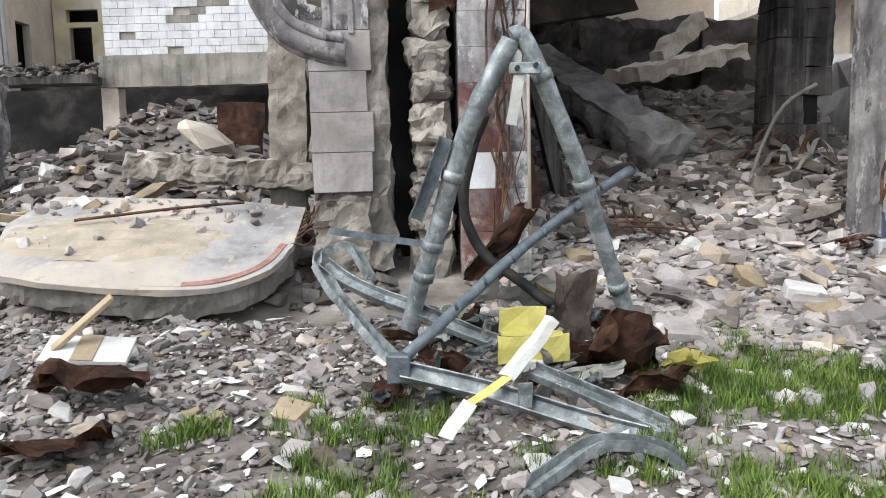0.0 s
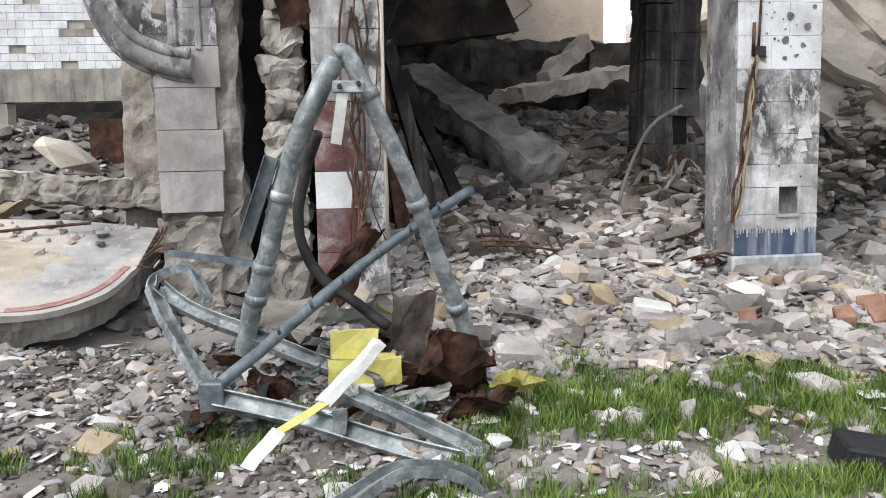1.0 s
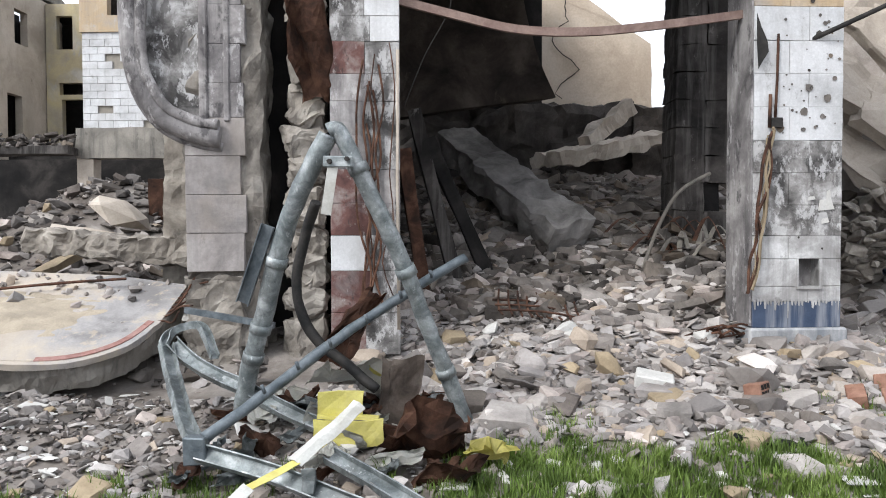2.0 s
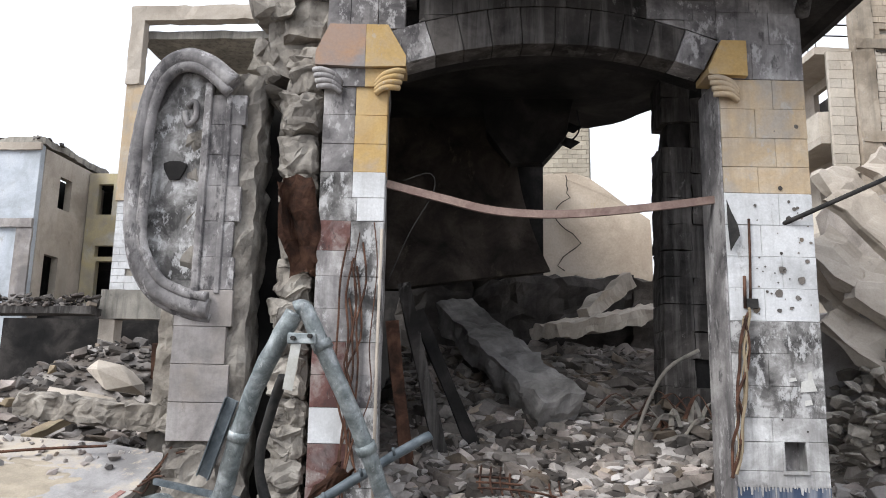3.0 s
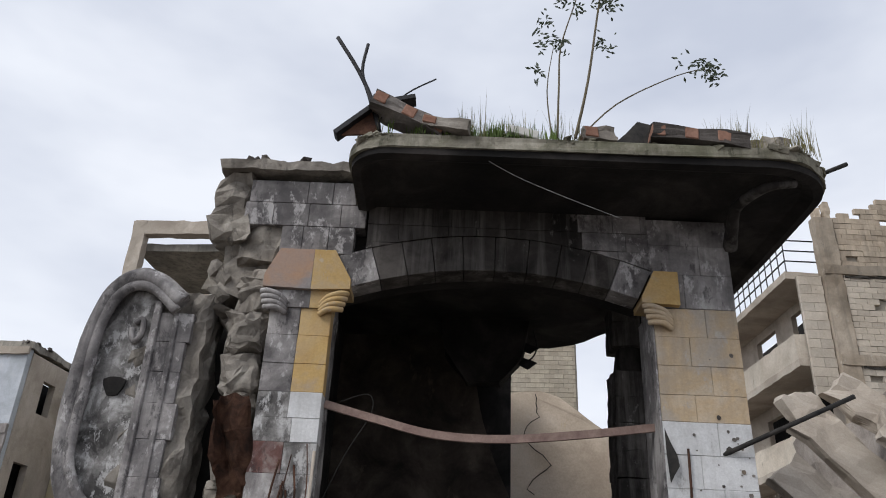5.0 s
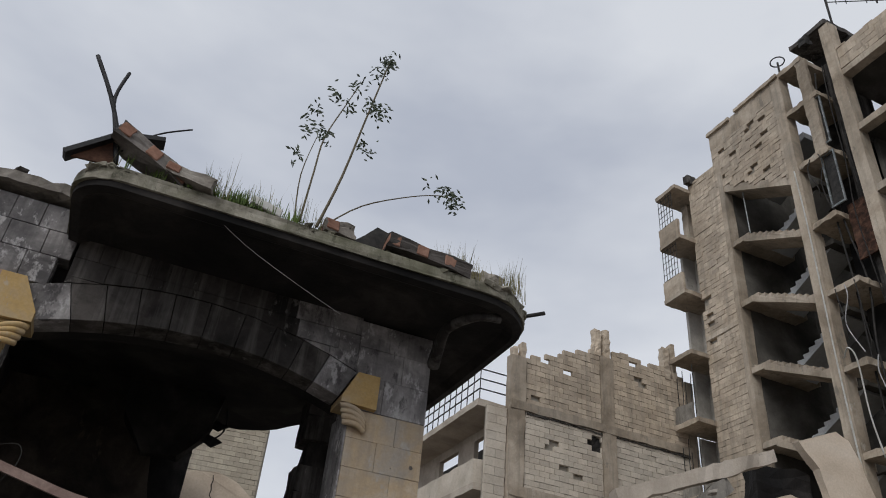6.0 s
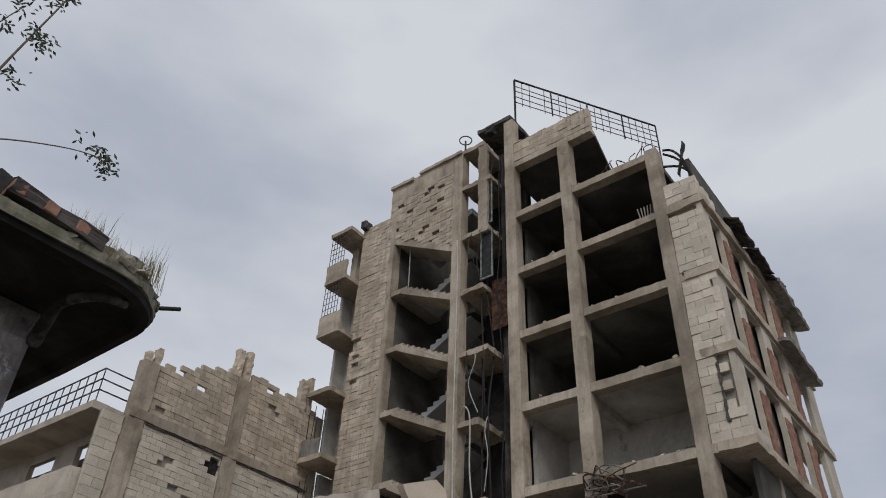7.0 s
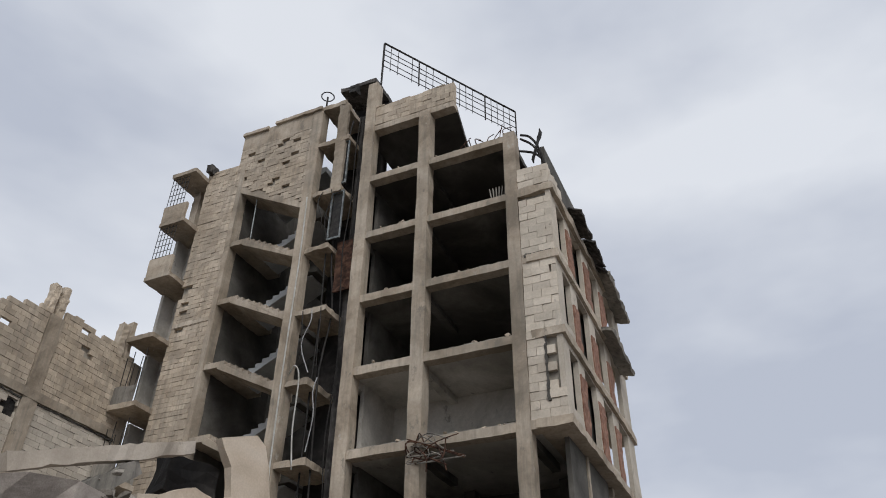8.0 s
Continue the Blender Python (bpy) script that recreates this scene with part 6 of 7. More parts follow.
for i in range(46):
    u, z = prng.uniform(5.6, 6.33), prng.choice((prng.uniform(2.9, 4.4), prng.uniform(2.9, 4.4), prng.uniform(1.5, 5.7)))
    r = prng.choice((0.01, 0.014, 0.02, 0.03, 0.05))
    bm = bmesh.new()
    ring = [bm.verts.new((u + r * (0.8 + 0.4 * prng.random()) * math.cos(a), -0.012, z + r * (0.8 + 0.4 * prng.random()) * math.sin(a))) for a in [j * 0.785 for j in range(8)]]
    mid_v = bm.verts.new((u, -0.009, z))
    for j in range(8):
        bm.faces.new((ring[j], ring[(j + 1) % 8], mid_v))
    part("shrapnel_pit", bm, M["rubble_dark"], pier_right)
for u, z, w, h in ((6.08, 2.0, 0.2, 0.16), (6.12, 1.84, 0.1, 0.08), (5.95, 2.12, 0.1, 0.06), (6.18, 2.14, 0.06, 0.12)):
    part("torn_paper", rough(prism([(u, z), (u + w, z + 0.02), (u + w * 0.8, z + h), (u + w * 0.1, z + h * 0.8)], -0.014, -0.011), 0.004), M["white_chunk"], pier_right)
for k in range(26):
    u = 5.29 + k * 0.042
    w, l = prng.uniform(0.02, 0.05), 0.02 + 0.05 * prng.random() + 0.2 * prng.random() ** 5
    part("paint_drip", prism([(u, 0.93), (u + w, 0.93), (u + w * 0.7, 0.91 - l), (u + w * 0.3, 0.915 - l)], -0.011, -0.008), M["plaster_stained"], pier_right)
# crack on the leaning cream wall
ck = random.Random(19)
crack_pts = [(3.95 + 0.5 * math.sin(k * 0.55) * (k / 22) + ck.uniform(-0.09, 0.09) + (0.05 * (k - 14) if k > 14 else 0), 17.43, 7.05 - 0.11 * k) for k in range(22)]
solo("wall_crack", tube(crack_pts, 0.013, 4), M["soot"], "dark crack across the cream wall", "crack", kind="structure")
# black cable loops under the ceiling edge
cab = thing("torn_ceiling_wires", "black torn wires and scraps hanging from the ceiling", "wires")
for i in range(3):
    x = 2.95 + 0.2 * i
    part("wire", tube(curve_points([(x, 12.75, 6.9), (x + 0.05, 12.75, 6.5 - 0.06 * i), (x + 0.35, 12.75, 6.38), (x + 0.5, 12.75, 6.6), (x + 0.45, 12.75, 6.95)], 4), 0.016, 5), M["black"], cab)
for i, (x, z) in enumerate(((3.45, 6.62), (3.4, 6.35))):
    part("scrap", rough(prism([(x, z), (x + 0.2, z + 0.09), (x + 0.45, z), (x + 0.3, z - 0.12)], 12.73, 12.77), 0.05, 0.2, 1), M["black"], cab)
solo("loose_cable", tube(curve_points([(1.2, 9.0, 4.6), (1.55, 9.0, 4.7), (1.6, 9.0, 4.45), (1.3, 9.0, 3.9), (1.05, 9.0, 3.3)], 5), 0.006, 5), M["dark_metal"], "thin dark cable hooked over the rail", "cable")
solo("hanging_wire", tube(curve_points([FRONT @ Vector(p) for p in ((2.7, -1.5, 7.4), (3.3, -1.35, 7.12), (4.0, -1.2, 6.9), (4.7, -1.0, 6.75))], 5), 0.004, 5), M["cable"], "thin wire hanging under the canopy", "wire")
# inner posts leaning in the dark
for x, y, z, ry, c in ((1.35, 10.6, 2.2, -14, "soot_stone"), (1.75, 10.9, 1.9, -24, "soot"), (1.1, 10.3, 1.6, -8, "rust")):
    solo("leaning_post", rough(boxes((-0.09, 0.09, -0.09, 0.09, -1.3, 1.3)), 0.03, 0.3, 3), M[c], "charred post leaning in the dark interior", "post", group="leaning posts", m=pose(x, y, z, 0, ry, 10))
bent = thing("bent_rebar_mat", "bent rusty reinforcement mat lying on rubble", "rebar", pose(2.75, 9.75, 0.72, 14, 6, 10))
for i in range(9):
    part("bar", tube(curve_points([(-0.55 + i * 0.13, -0.3, 0), (-0.55 + i * 0.13, 0.0, 0.06 * math.sin(i)), (-0.5 + i * 0.13, 0.35, 0.12)], 3), 0.015, 5), M["rust"], bent)
for j in range(3):
    part("bar", tube(curve_points([(-0.6, -0.2 + j * 0.2, 0.02), (0.0, -0.2 + j * 0.2, 0.05), (0.6, -0.2 + j * 0.2, 0.0)], 3), 0.015, 5), M["rust"], bent)
pipe2 = solo("bent_grey_pipe", tube(curve_points([(4.3, 10.9, 1.0), (4.55, 11.0, 1.7), (4.9, 11.1, 2.3), (5.4, 11.2, 2.6)], 4), 0.028, 8), M["concrete"], "bent grey pipe rising from the rubble", "pipe")
tangle = thing("twisted_metal_tangle", "tangle of twisted grey metal strips at the pier foot", "scrap", pose(5.0, 11.4, 1.5))
for i in range(22):
    a = prng.uniform(0, 6.28)
    p0 = Vector((prng.uniform(-0.8, 0.8), prng.uniform(-0.4, 0.4), prng.uniform(-0.3, 0.2)))
    part("strip", sweep(curve_points([p0, p0 + Vector((math.cos(a) * 0.3, 0.1, prng.uniform(0.05, 0.4))), p0 + Vector((math.cos(a) * 0.6, 0.0, prng.uniform(-0.2, 0.3)))], 4), [(-0.04, 0), (0.04, 0), (0.04, 0.01), (-0.04, 0.01)]), M["concrete" if i % 2 else "rust"], tangle)
for i in range(10):
    a = prng.uniform(-1, 1)
    x = 5.0 + prng.uniform(-0.3, 0.3)
    part("rod", tube(curve_points([(x - 5.0 - 0.3 * a, -2.2 + 0.2 * prng.random(), -1.08), (x - 5.0 + a * 0.2, -2.3, -0.98 + prng.random() * 0.12), (x - 5.0 + a * 0.7, -2.1, -1.06)], 3), 0.014, 5), M["rust"], tangle)

# ---- on the canopy roof ----
soil = bmesh.new()
bmesh.ops.create_grid(soil, x_segments=60, y_segments=10, size=1.0)
for v in soil.verts:
    n1 = noise.noise(Vector((v.co.x * 9, v.co.y * 3, 1)))
    e = max(0.0, 1 - abs(v.co.x) ** 6) * max(0.0, 1 - abs(v.co.y) ** 4)
    v.co = Vector((4.2 + v.co.x * 2.8, -0.95 + v.co.y * 0.5, 7.51 + e * (0.13 + 0.12 * n1)))
solo("roof_soil", soil, M["dirt"], "strip of soil and dust on the canopy roof", "soil", kind="stuff", m=FRONT)
rng = random.Random(33)
for i in range(34):
    u = rng.uniform(-0.6, 1.2) if i < 14 else rng.uniform(1.5, 7.0)
    sc = rng.uniform(0.1, 0.3)
    zt = 7.97 if i < 14 else 7.6
    vt = rng.uniform(-0.1, 0.3) if i < 14 else rng.uniform(-1.35, -0.7)
    solo_ob = new("roof_stone", rock_mesh(i, M["rubble_dark"] if i % 3 else M["rough_core"]))
    solo_ob.matrix_world = FRONT @ Matrix.LocRotScale((u, vt, zt + sc * 0.15), Euler((rng.random(), rng.random(), rng.random() * 6)), (sc, sc, sc))
    tagged(solo_ob, "broken stone lying on the roof edge", "stone", "stones on the roof")


edge_line = [Vector((a, b, 0)) for a, b in canopy_outline(0.06)[3:17]]
er = random.Random(58)
clods = []
for _ in range(520):
    n = er.randrange(len(edge_line) - 1)
    p = FRONT @ (edge_line[n].lerp(edge_line[n + 1], er.random()) + Vector((er.uniform(-0.04, 0.04), er.uniform(-0.05, 0.12), 7.5 + 0.05 * er.random())))
    clods.append((p.x, p.y, p.z, 0.04 + 0.16 * er.random() ** 3, er.randrange(14), er.random() * 6, er.uniform(-0.6, 0.6)))
rock_field("roof_edge_debris", clods, M["canopy_edge"], "crumbling mossy debris along the canopy edge")


def brick_chunk(u, v, z, w, h, ry, rz, label, bricks=True):
    t = thing("masonry_chunk", label, "masonry", FRONT @ pose(u, v, z, 0, ry, rz))
    part("mortar_bed", rough(rough(boxes((-w / 2, w / 2, -0.17, 0.17, -h / 2, h / 2)), 0.05, 0.2, 3), 0.02, 0.06), M["rough_core"] if w < 1 else M["rubble_dark"], t)
    if bricks:
        for i in range(0, int(w / 0.2), 2):
            part("brick", bevel_box(-w / 2 + i * 0.2 + 0.01, -w / 2 + i * 0.2 + 0.18, -0.18, 0.12, -h / 2 + 0.03, h / 2 - 0.01, 0.012, 0.02, i), M["clay"], t)
    return t


brick_chunk(1.95, -1.42, 7.84, 1.0, 0.2, 22, 10, "fallen brick parapet chunk with mortar on the roof edge")
brick_chunk(2.45, -1.45, 7.68, 0.6, 0.16, 12, -5, "broken clay bricks on the roof edge")
brick_chunk(4.35, -1.35, 7.68, 0.4, 0.2, 0, 8, "broken clay bricks among weeds on the roof")
brick_chunk(5.6, -1.42, 7.66, 1.2, 0.2, 5, 0, "long dark masonry chunk lying on the canopy")
brick_chunk(6.35, -1.05, 7.76, 0.5, 0.2, 12, -10, "broken clay bricks at the canopy corner")
solo("masonry_stump", worn_box(-0.17, 0.17, -0.15, 0.15, -0.22, 0.22, 0.1, 0.05, 0.2), M["rough_core"], "grey masonry stump on the canopy corner", "masonry", m=FRONT @ pose(6.75, -0.95, 7.78, 0, 8, 0))
solo("white_block", bevel_box(-0.2, 0.2, -0.1, 0.1, -0.06, 0.06, 0.01, 0.01), M["white_chunk"], "pale broken block among the roof weeds", "block", m=FRONT @ pose(3.4, -1.42, 7.66, 0, 10, 5))
solo("dark_plate", rough(prism([(-0.3, -0.2), (0.05, 0.18), (0.3, 0.1), (0.35, -0.2)], -0.05, 0.05), 0.02, 0.2, 1), M["dark_metal"], "dark broken plate leaning on the roof", "plate", m=FRONT @ pose(4.85, -1.3, 7.8))
antenna = thing("bent_roof_rods", "black bent steel rods and angle bars on the roof corner", "rods")
for pts, r in (([(1.6, -1.4, 7.65), (1.5, -1.4, 8.05), (1.25, -1.4, 8.6), (0.92, -1.4, 9.15)], 0.028), ([(1.6, -1.4, 7.65), (1.42, -1.4, 8.2), (1.3, -1.4, 8.6), (1.34, -1.4, 9.05)], 0.024), ([(1.6, -1.4, 7.85), (1.9, -1.4, 8.25), (2.28, -1.4, 8.51)], 0.012)):
    part("rod", tube([FRONT @ Vector(p) for p in curve_points(pts, 4)], r, 6), M["black"], antenna)
part("angle_bar", sweep([FRONT @ Vector(p) for p in ((1.05, -1.4, 7.56), (1.5, -1.4, 8.0), (1.55, -1.4, 8.04), (2.03, -1.4, 8.16))], [(-0.1, -0.03), (0.1, -0.03), (0.1, 0.03), (-0.1, 0.03)]), M["black"], antenna)
part("flap", prism([(1.12, 7.58), (1.5, 7.97), (1.62, 7.62)], -1.4, -1.37), M["rust"], antenna, m=FRONT)
solo("corner_rod", tube([FRONT @ Vector((7.2, -0.95, 7.48)), FRONT @ Vector((7.66, -1.05, 7.66))], 0.03, 6), M["dark_metal"], "rusty rod sticking out of the canopy corner", "rod")

sapling = thing("roof_sapling", "young leafy sapling growing from the canopy roof", "sapling")
lrng = random.Random(91)


def leaves(points, n, r0, seed):
    q = random.Random(seed)
    bm = bmesh.new()
    for _ in range(n):
        p = Vector(q.choice(points)) + Vector((q.gauss(0, r0), q.gauss(0, r0 * 0.7), q.gauss(0, r0)))
        l, w = q.uniform(0.06, 0.11), q.uniform(0.011, 0.02)
        d = Vector((q.uniform(-1, 1), q.uniform(-0.6, 0.6), q.uniform(-1, 0.4))).normalized()
        s = d.cross(Vector((0.2, 1, 0.3))).normalized() * w
        v = [bm.verts.new(p), bm.verts.new(p + d * l * 0.5 + s), bm.verts.new(p + d * l), bm.verts.new(p + d * l * 0.5 - s)]
        bm.faces.new(v)
    return bm


leaf_spots = []


def W(u, z, v=-1.42):
    return FRONT @ Vector((u * 0.985 - 0.11, v, 7.65 + (z - 7.6) * 0.905))


for pts, r, lv in (
    ([(4.25, 7.6), (4.45, 8.6), (4.62, 9.8), (4.78, 10.9), (4.84, 11.35)], 0.022, [(4.84, 11.3, 60), (4.76, 10.95, 26), (4.7, 10.2, 26), (4.85, 10.1, 26), (4.7, 9.3, 22)]),
    ([(4.02, 7.6), (4.06, 8.5), (4.1, 9.2), (4.3, 10.0), (4.42, 10.45)], 0.016, [(4.42, 10.5, 22), (4.12, 10.15, 24), (4.35, 10.0, 20), (4.1, 9.3, 34), (3.88, 9.7, 20)]),
    ([(3.95, 7.6), (3.9, 8.4), (4.0, 9.2)], 0.012, [(3.85, 9.3, 22), (3.75, 8.7, 12)]),
    ([(4.3, 7.6), (4.8, 8.2), (5.5, 8.68), (5.95, 8.88), (6.12, 8.85)], 0.012, [(5.98, 8.95, 34), (6.14, 8.86, 40), (5.75, 8.85, 8)]),
):
    part("stem", tube([W(*p) for p in curve_points([(a, b, 0) for a, b in pts], 4) for p in [(p.x, p.y)]], r, 5, taper=0.4), M["stem"], sapling)
    for a, b, n in lv:
        leaf_spots += [W(a + lrng.gauss(0, 0.03), b + lrng.gauss(0, 0.06)) for _ in range(n)]
part("foliage", leaves(leaf_spots, 480, 0.06, 17), M["leaf"], sapling)["kind"] = "stuff"


def blades(name, spots, h0, h1, material, label, per=12, spread=0.07, seed=0, lean=0.5, m=None, wid=0.006):
    q = random.Random(seed)
    vs, fs = [], []
    for x, y, z in spots:
        hh = q.uniform(0.6, 1.0)
        for _ in range(per):
            a, r = q.uniform(0, 6.28), spread * q.random() ** 0.5
            px, py = x + r * math.cos(a), y + r * math.sin(a)
            h = q.uniform(h0, h1) * hh
            b = q.uniform(0, 6.28)
            dx, dy = math.cos(b) * h * lean * q.random(), math.sin(b) * h * lean * q.random()
            sx, sy = -math.sin(b) * wid, math.cos(b) * wid
            o = len(vs)
            vs += [(px - sx, py - sy, z), (px + sx, py + sy, z), (px + dx * 0.4 + sx * 0.8, py + dy * 0.4 + sy * 0.8, z + h * 0.6), (px + dx * 0.4 - sx * 0.8, py + dy * 0.4 - sy * 0.8, z + h * 0.6), (px + dx, py + dy, z + h)]
            fs += [(o, o + 1, o + 2, o + 3), (o + 3, o + 2, o + 4)]
    me = bpy.data.meshes.new(name)
    me.from_pydata(vs, [], fs)
    me.materials.append(material)
    ob = new(name, me)
    if m is not None:
        ob.matrix_world = m
    return tagged(ob, label, "grass", kind="stuff")


grng = random.Random(71)
blades("roof_grass", [(grng.gauss(3.05, 0.4), grng.uniform(-1.52, -1.25), 7.56) for _ in range(110)], 0.1, 0.36, M["grass"], "green grass on the canopy roof", 12, 0.06, 1, m=FRONT)
blades("roof_dry_grass", [(grng.choice((grng.gauss(3.0, 0.5), grng.gauss(6.1, 0.2), grng.gauss(6.95, 0.12))), grng.uniform(-1.5, -1.2), 7.54) for _ in range(80)], 0.25, 0.7, M["dry_grass"], "dry yellow grass tufts on the canopy roof", 6, 0.08, 2, lean=0.35, m=FRONT, wid=0.004)


def grassy(x, y):
    a = noise.noise(Vector((x * 0.9, y * 0.9, 2.2))) + 0.5 * noise.noise(Vector((x * 2.3, y * 2.3, 7.0)))
    right = ramp01(x, -2.6, -0.8) * 0.5 + 0.4 * ramp01(x, 1.2, 2.3)
    return a + right - 0.45 - 0.6 * ramp01(y, 5.9, 6.9) - 0.3 * ramp01(-x, 1.6, 2.6)


spots = []
while len(spots) < 3000:
    x, y = grng.uniform(-2.8, 7.5), grng.uniform(3.8, 7.2)
    if grassy(x, y) + 0.5 * noise.noise(Vector((x * 4.5, y * 4.5, 3.0))) > 0.16 + grng.random() * 0.4:
        spots.append((x, y, ground_z(x, y) - 0.01))
blades("grass", spots, 0.05, 0.21, M["grass"], "patchy fresh green grass between the stones", 14, 0.07, 3, lean=0.9, wid=0.005)
blades("weeds", [(x, y, ground_z(x, y)) for x, y in [(grng.gauss(-1.85, 0.12), grng.gauss(5.2, 0.1)) for _ in range(40)] + [(grng.gauss(6.3, 0.4), grng.gauss(7.5, 0.3)) for _ in range(60)] + [(grng.gauss(7.8, 0.6), grng.gauss(9.0, 0.5)) for _ in range(60)]], 0.08, 0.2, M["grass"], "low weeds among rubble", 12, 0.08, 4, lean=1.0)

# ---- collapsed house beside the pier ----
wreck = thing("collapsed_house", "collapsed house of pale concrete slabs piled on rubble", "ruin")
part("mound", worn_box(10.5, 20.5, 12.5, 18.5, -0.3, 6.3, 0.7, 0.6, 1.6, 3), M["rubble"], wreck)
part("mound", worn_box(8.2, 12.0, 14.5, 18.5, -0.3, 3.6, 0.6, 0.5, 1.3, 8), M["rubble"], wreck)
for x, y, z, w, d, rx, spin in ((9.0, 13.6, 4.0, 2.3, 0.8, 66, -50), (9.6, 13.9, 4.9, 2.4, 0.9, 62, -58), (8.9, 13.4, 2.8, 1.7, 0.8, 60, -55), (9.7, 13.4, 3.4, 2.2, 0.9, 64, -35), (9.2, 14.3, 5.7, 1.5, 0.7, 70, -62), (11.0, 13.4, 5.2, 2.2, 1.4, 45, -30), (10.3, 14.2, 5.9, 1.9, 0.9, 60, -48), (10.3, 13.2, 2.4, 1.6, 0.9, 50, -20), (8.6, 14.2, 3.9, 1.2, 0.5, 75, -70)):
    part("fallen_slab", rough(rough(boxes((-w / 2, w / 2, -d / 2, d / 2, -0.11, 0.11)), 0.14, 0.45, 5, x + z), 0.06, 0.14), M["concrete_pale"], wreck, m=pose(x, y, z, rx, 0, 8) @ pose(0, 0, 0, 0, 0, spin))
part("beam", worn_box(-2.2, 2.2, -0.16, 0.16, -0.15, 0.15, 0.2, 0.05, 0.3, 4), M["concrete_pale"], wreck, m=along((11.6, 13.0, 6.8), (15.7, 13.0, 8.45)))
part("beam", worn_box(-0.9, 0.9, -0.14, 0.14, -0.16, 0.16, 0.2, 0.06, 0.3, 5), M["concrete"], wreck, m=along((12.9, 12.9, 6.5), (14.4, 13.0, 7.6)))
part("wall_piece", rough(prism([(16.2, 6.6), (18.9, 6.6), (18.35, 8.2), (17.95, 9.25), (17.6, 9.4), (16.45, 8.95), (16.9, 8.4), (17.05, 7.7)], 12.9, 13.1), 0.05, 0.5, 3), M["cream"], wreck, "torn cream wall piece")
part("wall_piece", rough(prism([(14.6, 6.0), (17.3, 6.0), (17.2, 7.55), (16.2, 7.75), (15.2, 7.3), (14.7, 7.2)], 13.15, 13.35), 0.06, 0.5, 3), M["cream"], wreck)
# Near-black lump added in the cavity, in place of its shade.
part("dark_gap", rough(boxes((-0.7, 0.7, -0.3, 0.3, -0.45, 0.45)), 0.15, 0.5, 3), M["soot"], wreck, m=pose(16.3, 13.7, 7.95))
wr = random.Random(8)
rock_field("loose_rubble", [(x, y, z, wr.uniform(0.12, 0.5), wr.randrange(14), wr.random() * 6, wr.uniform(-0.6, 0.6)) for x, y, z in [(8.0 + 6.0 * a + wr.uniform(-0.5, 0.5), 12.2 + wr.random() * 2.4, 1.0 + 5.6 * a + wr.uniform(-0.7, 0.6)) for a in [wr.random() for _ in range(900)]]], M["rough_core"], "broken lumps of stone", parent=wreck)
far_wall = thing("far_block_house", "distant pale block house with a broken edge", "house")
part("wall", rough(prism([(2.2, 0.0), (6.4, 0.0), (6.4, 13.6), (6.1, 14.8), (6.3, 16.6), (2.2, 16.6)], 33.0, 33.3), 0.1, 1.0, 2), M["mortar"], far_wall)
part("blockwork", block_mesh(block_boxes(2.2, 6.3, 8.0, 16.5, 0.42, 0.21, 77), 32.9, 33.1, 4), M["block_white"], far_wall)["kind"] = "stuff"

# ---- rubble ----
rng = random.Random(5)
heap = thing("rubble_heap", "heap of broken grey concrete and stone filling the arch opening", "rubble")


def stones(parent, places, mats, seed):
    q = random.Random(seed)
    for x, y, z, s, k, a, b in places:
        ob = new("stone", rock_mesh(k, M[q.choice(mats)]))
        ob.parent = parent
        ob.matrix_local = Matrix.LocRotScale((x, y, z), Euler((b, b * 0.6, a)), (s * q.uniform(0.8, 1.3), s, s * q.uniform(0.6, 1.1)))


stones(heap, scatter(rng, 300, 0.6, 7.0, 6.9, 9.6, 0.15, 0.5, power=2.0, sink=0.02), ["rubble"] * 12 + ["tan_stone", "white_chunk", "rubble_dark", "rubble_dark", "pale_stone", "pale_stone"], 1)
rock_field("small_rubble", scatter(rng, 10000, 0.3, 7.2, 6.6, 10.4, 0.035, 0.24, sink=0.0), M["rubble"], "small grey rubble", parent=heap)
brick_rng = random.Random(4)
for x, y in ((5.8, 7.6), (6.1, 7.45), (6.3, 7.9), (4.85, 7.75)):
    t = thing("clay_block", "orange hollow clay block on the rubble", "brick", pose(x, y, ground_z(x, y) + 0.12, brick_rng.uniform(-20, 20), brick_rng.uniform(-20, 20), brick_rng.uniform(0, 180)), "hollow clay blocks")
    part("block", bevel_box(-0.14, 0.14, -0.09, 0.09, -0.08, 0.08, 0.01), M["clay"], t)
    # Cell mouths are near-black plates; the hollows' shade is in the colour.
    for i in range(3):
        for j in range(2):
            part("cell", boxes((-0.11 + i * 0.08, -0.05 + i * 0.08, -0.094, -0.088, -0.06 + j * 0.07, -0.01 + j * 0.07)), M["soot"], t)
solo("tan_block", bevel_box(-0.17, 0.17, -0.13, 0.13, -0.09, 0.09, 0.015, 0.012), M["tan_stone"], "square tan stone block on the rubble", "stone block", m=pose(3.86, 7.47, 0.03, 8, -8, 15))
solo("white_block", bevel_box(-0.2, 0.2, -0.12, 0.12, -0.09, 0.09, 0.015, 0.012), M["white_chunk"], "pale cut stone block on the rubble", "stone block", m=pose(3.8, 7.85, 0.16, 12, 10, -10))
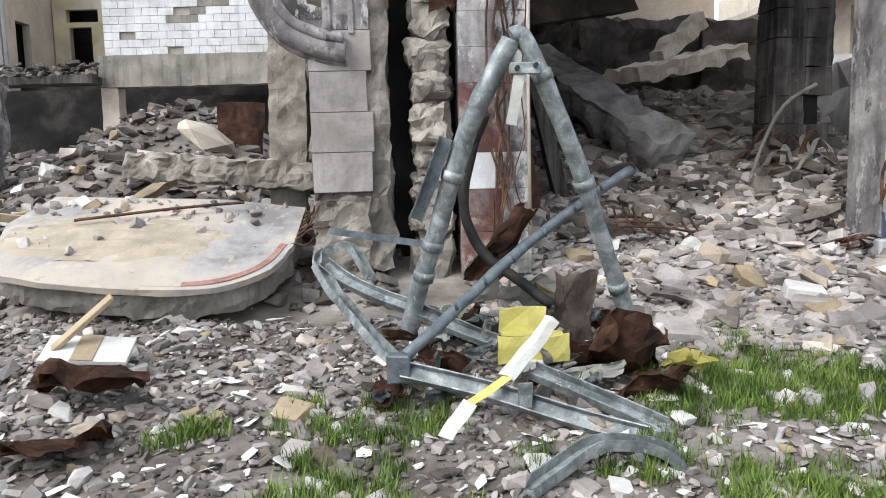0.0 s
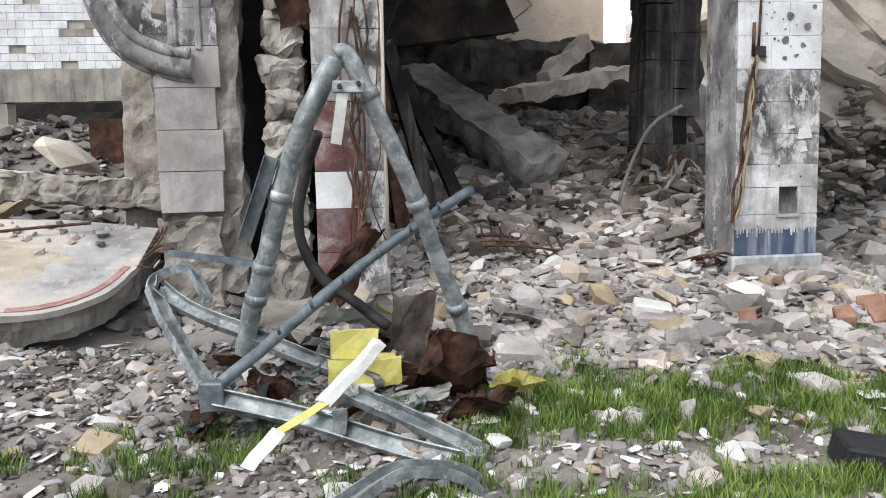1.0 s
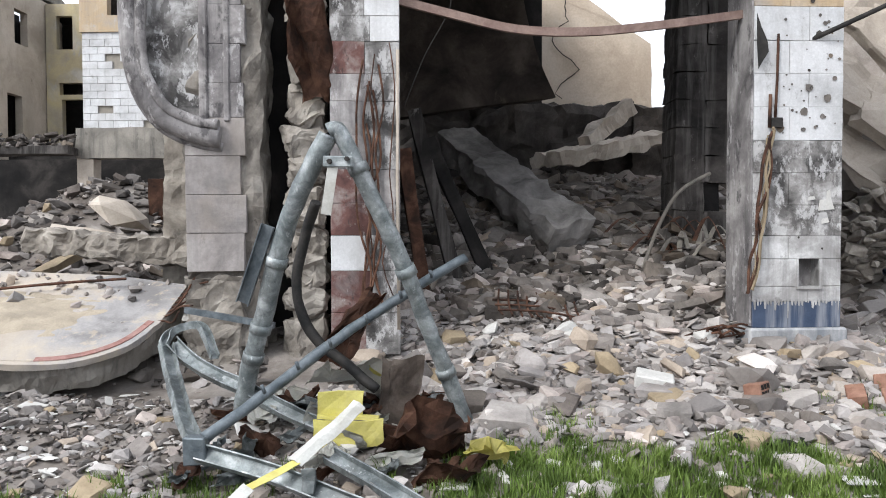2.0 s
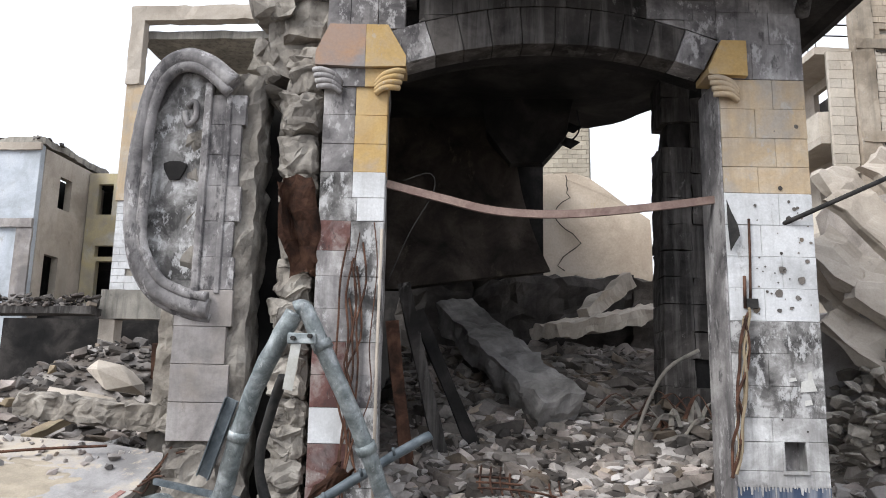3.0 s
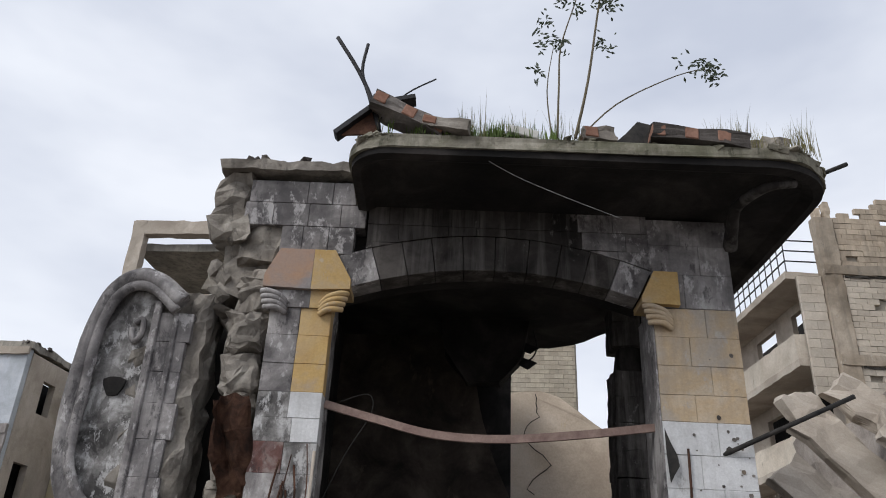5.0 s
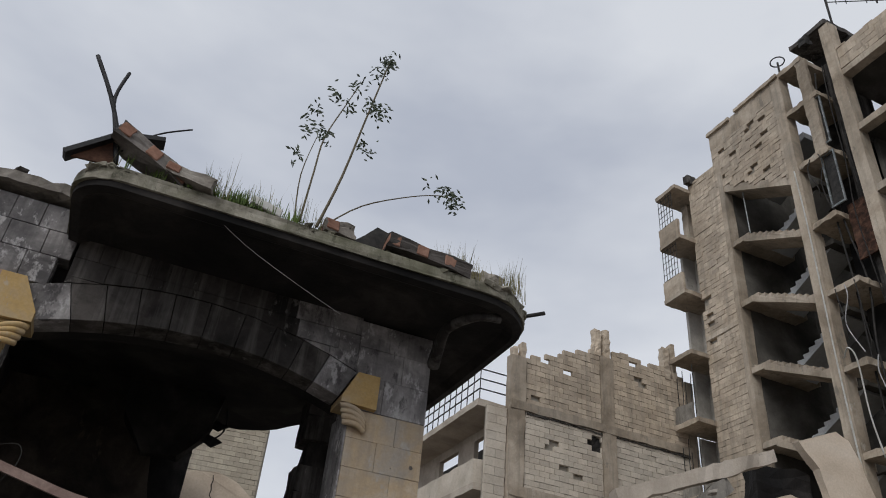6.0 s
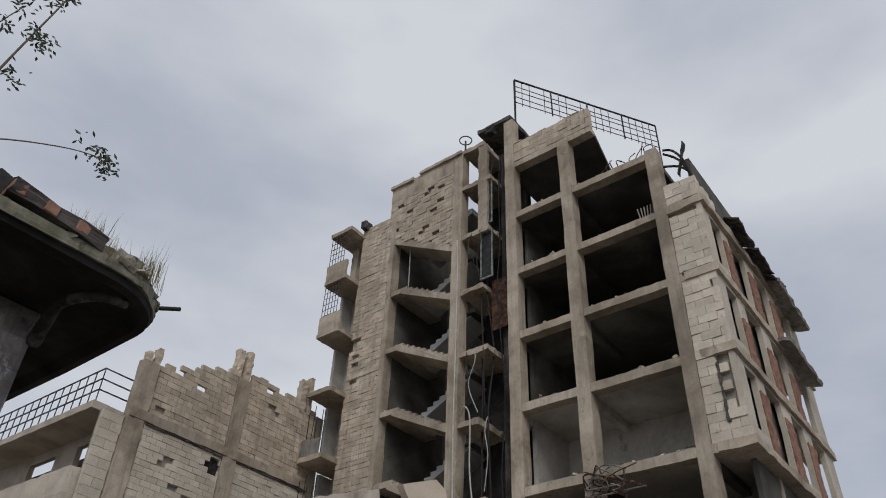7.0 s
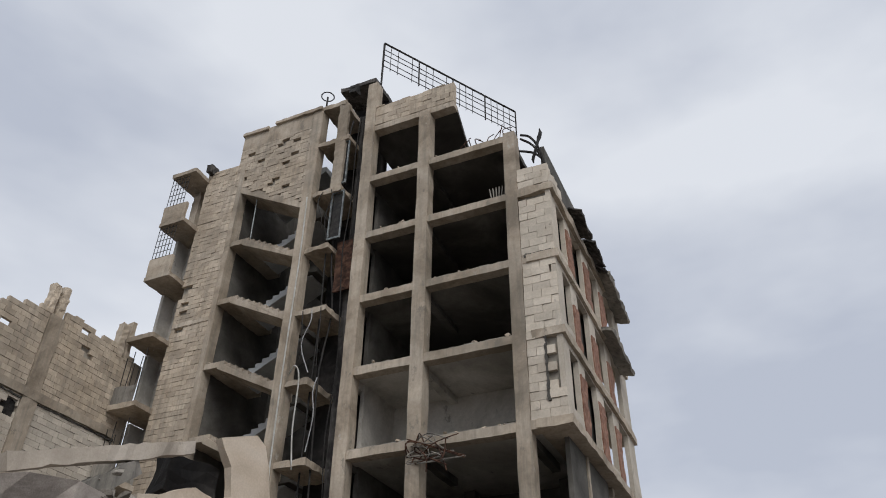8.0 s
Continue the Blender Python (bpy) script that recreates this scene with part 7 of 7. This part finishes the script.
for x, y, s, c in ((4.9, 8.0, 0.6, "rubble"), (2.4, 8.0, 0.42, "rubble"), (6.3, 8.2, 0.45, "rubble"), (1.5, 8.2, 0.45, "tan_stone"), (5.9, 7.9, 0.36, "rubble"), (3.0, 8.5, 0.5, "rubble")):
    k = int(x * 10) % 14
    ob = new("boulder", rock_mesh(k, M[c]))
    ob.matrix_world = Matrix.LocRotScale((x, y, ground_z(x, y) + s * 0.14), Euler((0.2, 0.1, x * 3)), (s * 1.5, s * 1.1, s))
    tagged(ob, "large broken concrete lump in the rubble", "stone", "large stones")
rock_field("inner_pale_rubble", scatter(rng, 1700, 0.3, 6.6, 9.6, 12.0, 0.05, 0.36, sink=-0.02), M["rubble"], "dusty pale rubble pieces inside the ruin")
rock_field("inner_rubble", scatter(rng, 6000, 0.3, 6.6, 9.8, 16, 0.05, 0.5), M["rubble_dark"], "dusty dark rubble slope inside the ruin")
side = thing("side_rubble_heap", "grey rubble mound with white and tan pieces between the ruins", "rubble")
# Mostly the darker copy here, so the heap's shade is in the stone colour.
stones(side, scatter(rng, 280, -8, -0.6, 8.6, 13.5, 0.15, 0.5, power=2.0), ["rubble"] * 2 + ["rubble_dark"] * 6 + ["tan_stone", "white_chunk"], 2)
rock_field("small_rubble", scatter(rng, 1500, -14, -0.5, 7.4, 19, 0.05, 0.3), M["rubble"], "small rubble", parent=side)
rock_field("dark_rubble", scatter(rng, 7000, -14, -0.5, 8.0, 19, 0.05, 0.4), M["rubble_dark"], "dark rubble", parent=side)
rock_field("far_rubble", scatter(rng, 3500, 6.6, 15, 8.5, 20, 0.06, 0.5), M["rubble"], "pale rubble beside the pier")
field = thing("foreground_stones", "scattered broken stones in the dirt and grass", "rubble")
stones(field, scatter(rng, 295, -4.0, 6.0, 4.2, 7.4, 0.1, 0.32, power=2.2, sink=0.06), ["rubble"] * 6 + ["tan_stone", "rubble_dark", "rubble_dark", "white_chunk"], 3)
rock_field("small_rubble", scatter(rng, 7000, -4.6, 7.5, 3.9, 7.6, 0.03, 0.16, power=2.6, sink=0.06, keep=lambda x, y, q: grassy(x, y) < 0.2 + 0.5 * q.random() and (x > 0.3 or y > 5.2 or q.random() < 0.3)), M["rubble"], "small stones", parent=field)
rock_field("plaster_debris", scatter(rng, 380, -3.5, 6, 4.0, 7.8, 0.07, 0.22, sink=0.02), M["white_chunk"], "flat white plaster shards", parent=field, flat=0.22)
rock_field("flat_rubble", scatter(rng, 1800, 0.4, 7.0, 6.8, 9.6, 0.06, 0.24, sink=-0.06), M["rubble"], "flat broken pieces", parent=heap, flat=0.4)
rock_field("pale_rubble", scatter(rng, 420, -4, 7, 4.0, 7.6, 0.04, 0.15, power=2.0), M["white_chunk"], "small white fragments", parent=field)
rock_field("dark_rubble", scatter(rng, 3000, -4.6, 0.8, 3.9, 7.6, 0.03, 0.15, power=2.5), M["rubble_dark"], "small dark stones", parent=field)
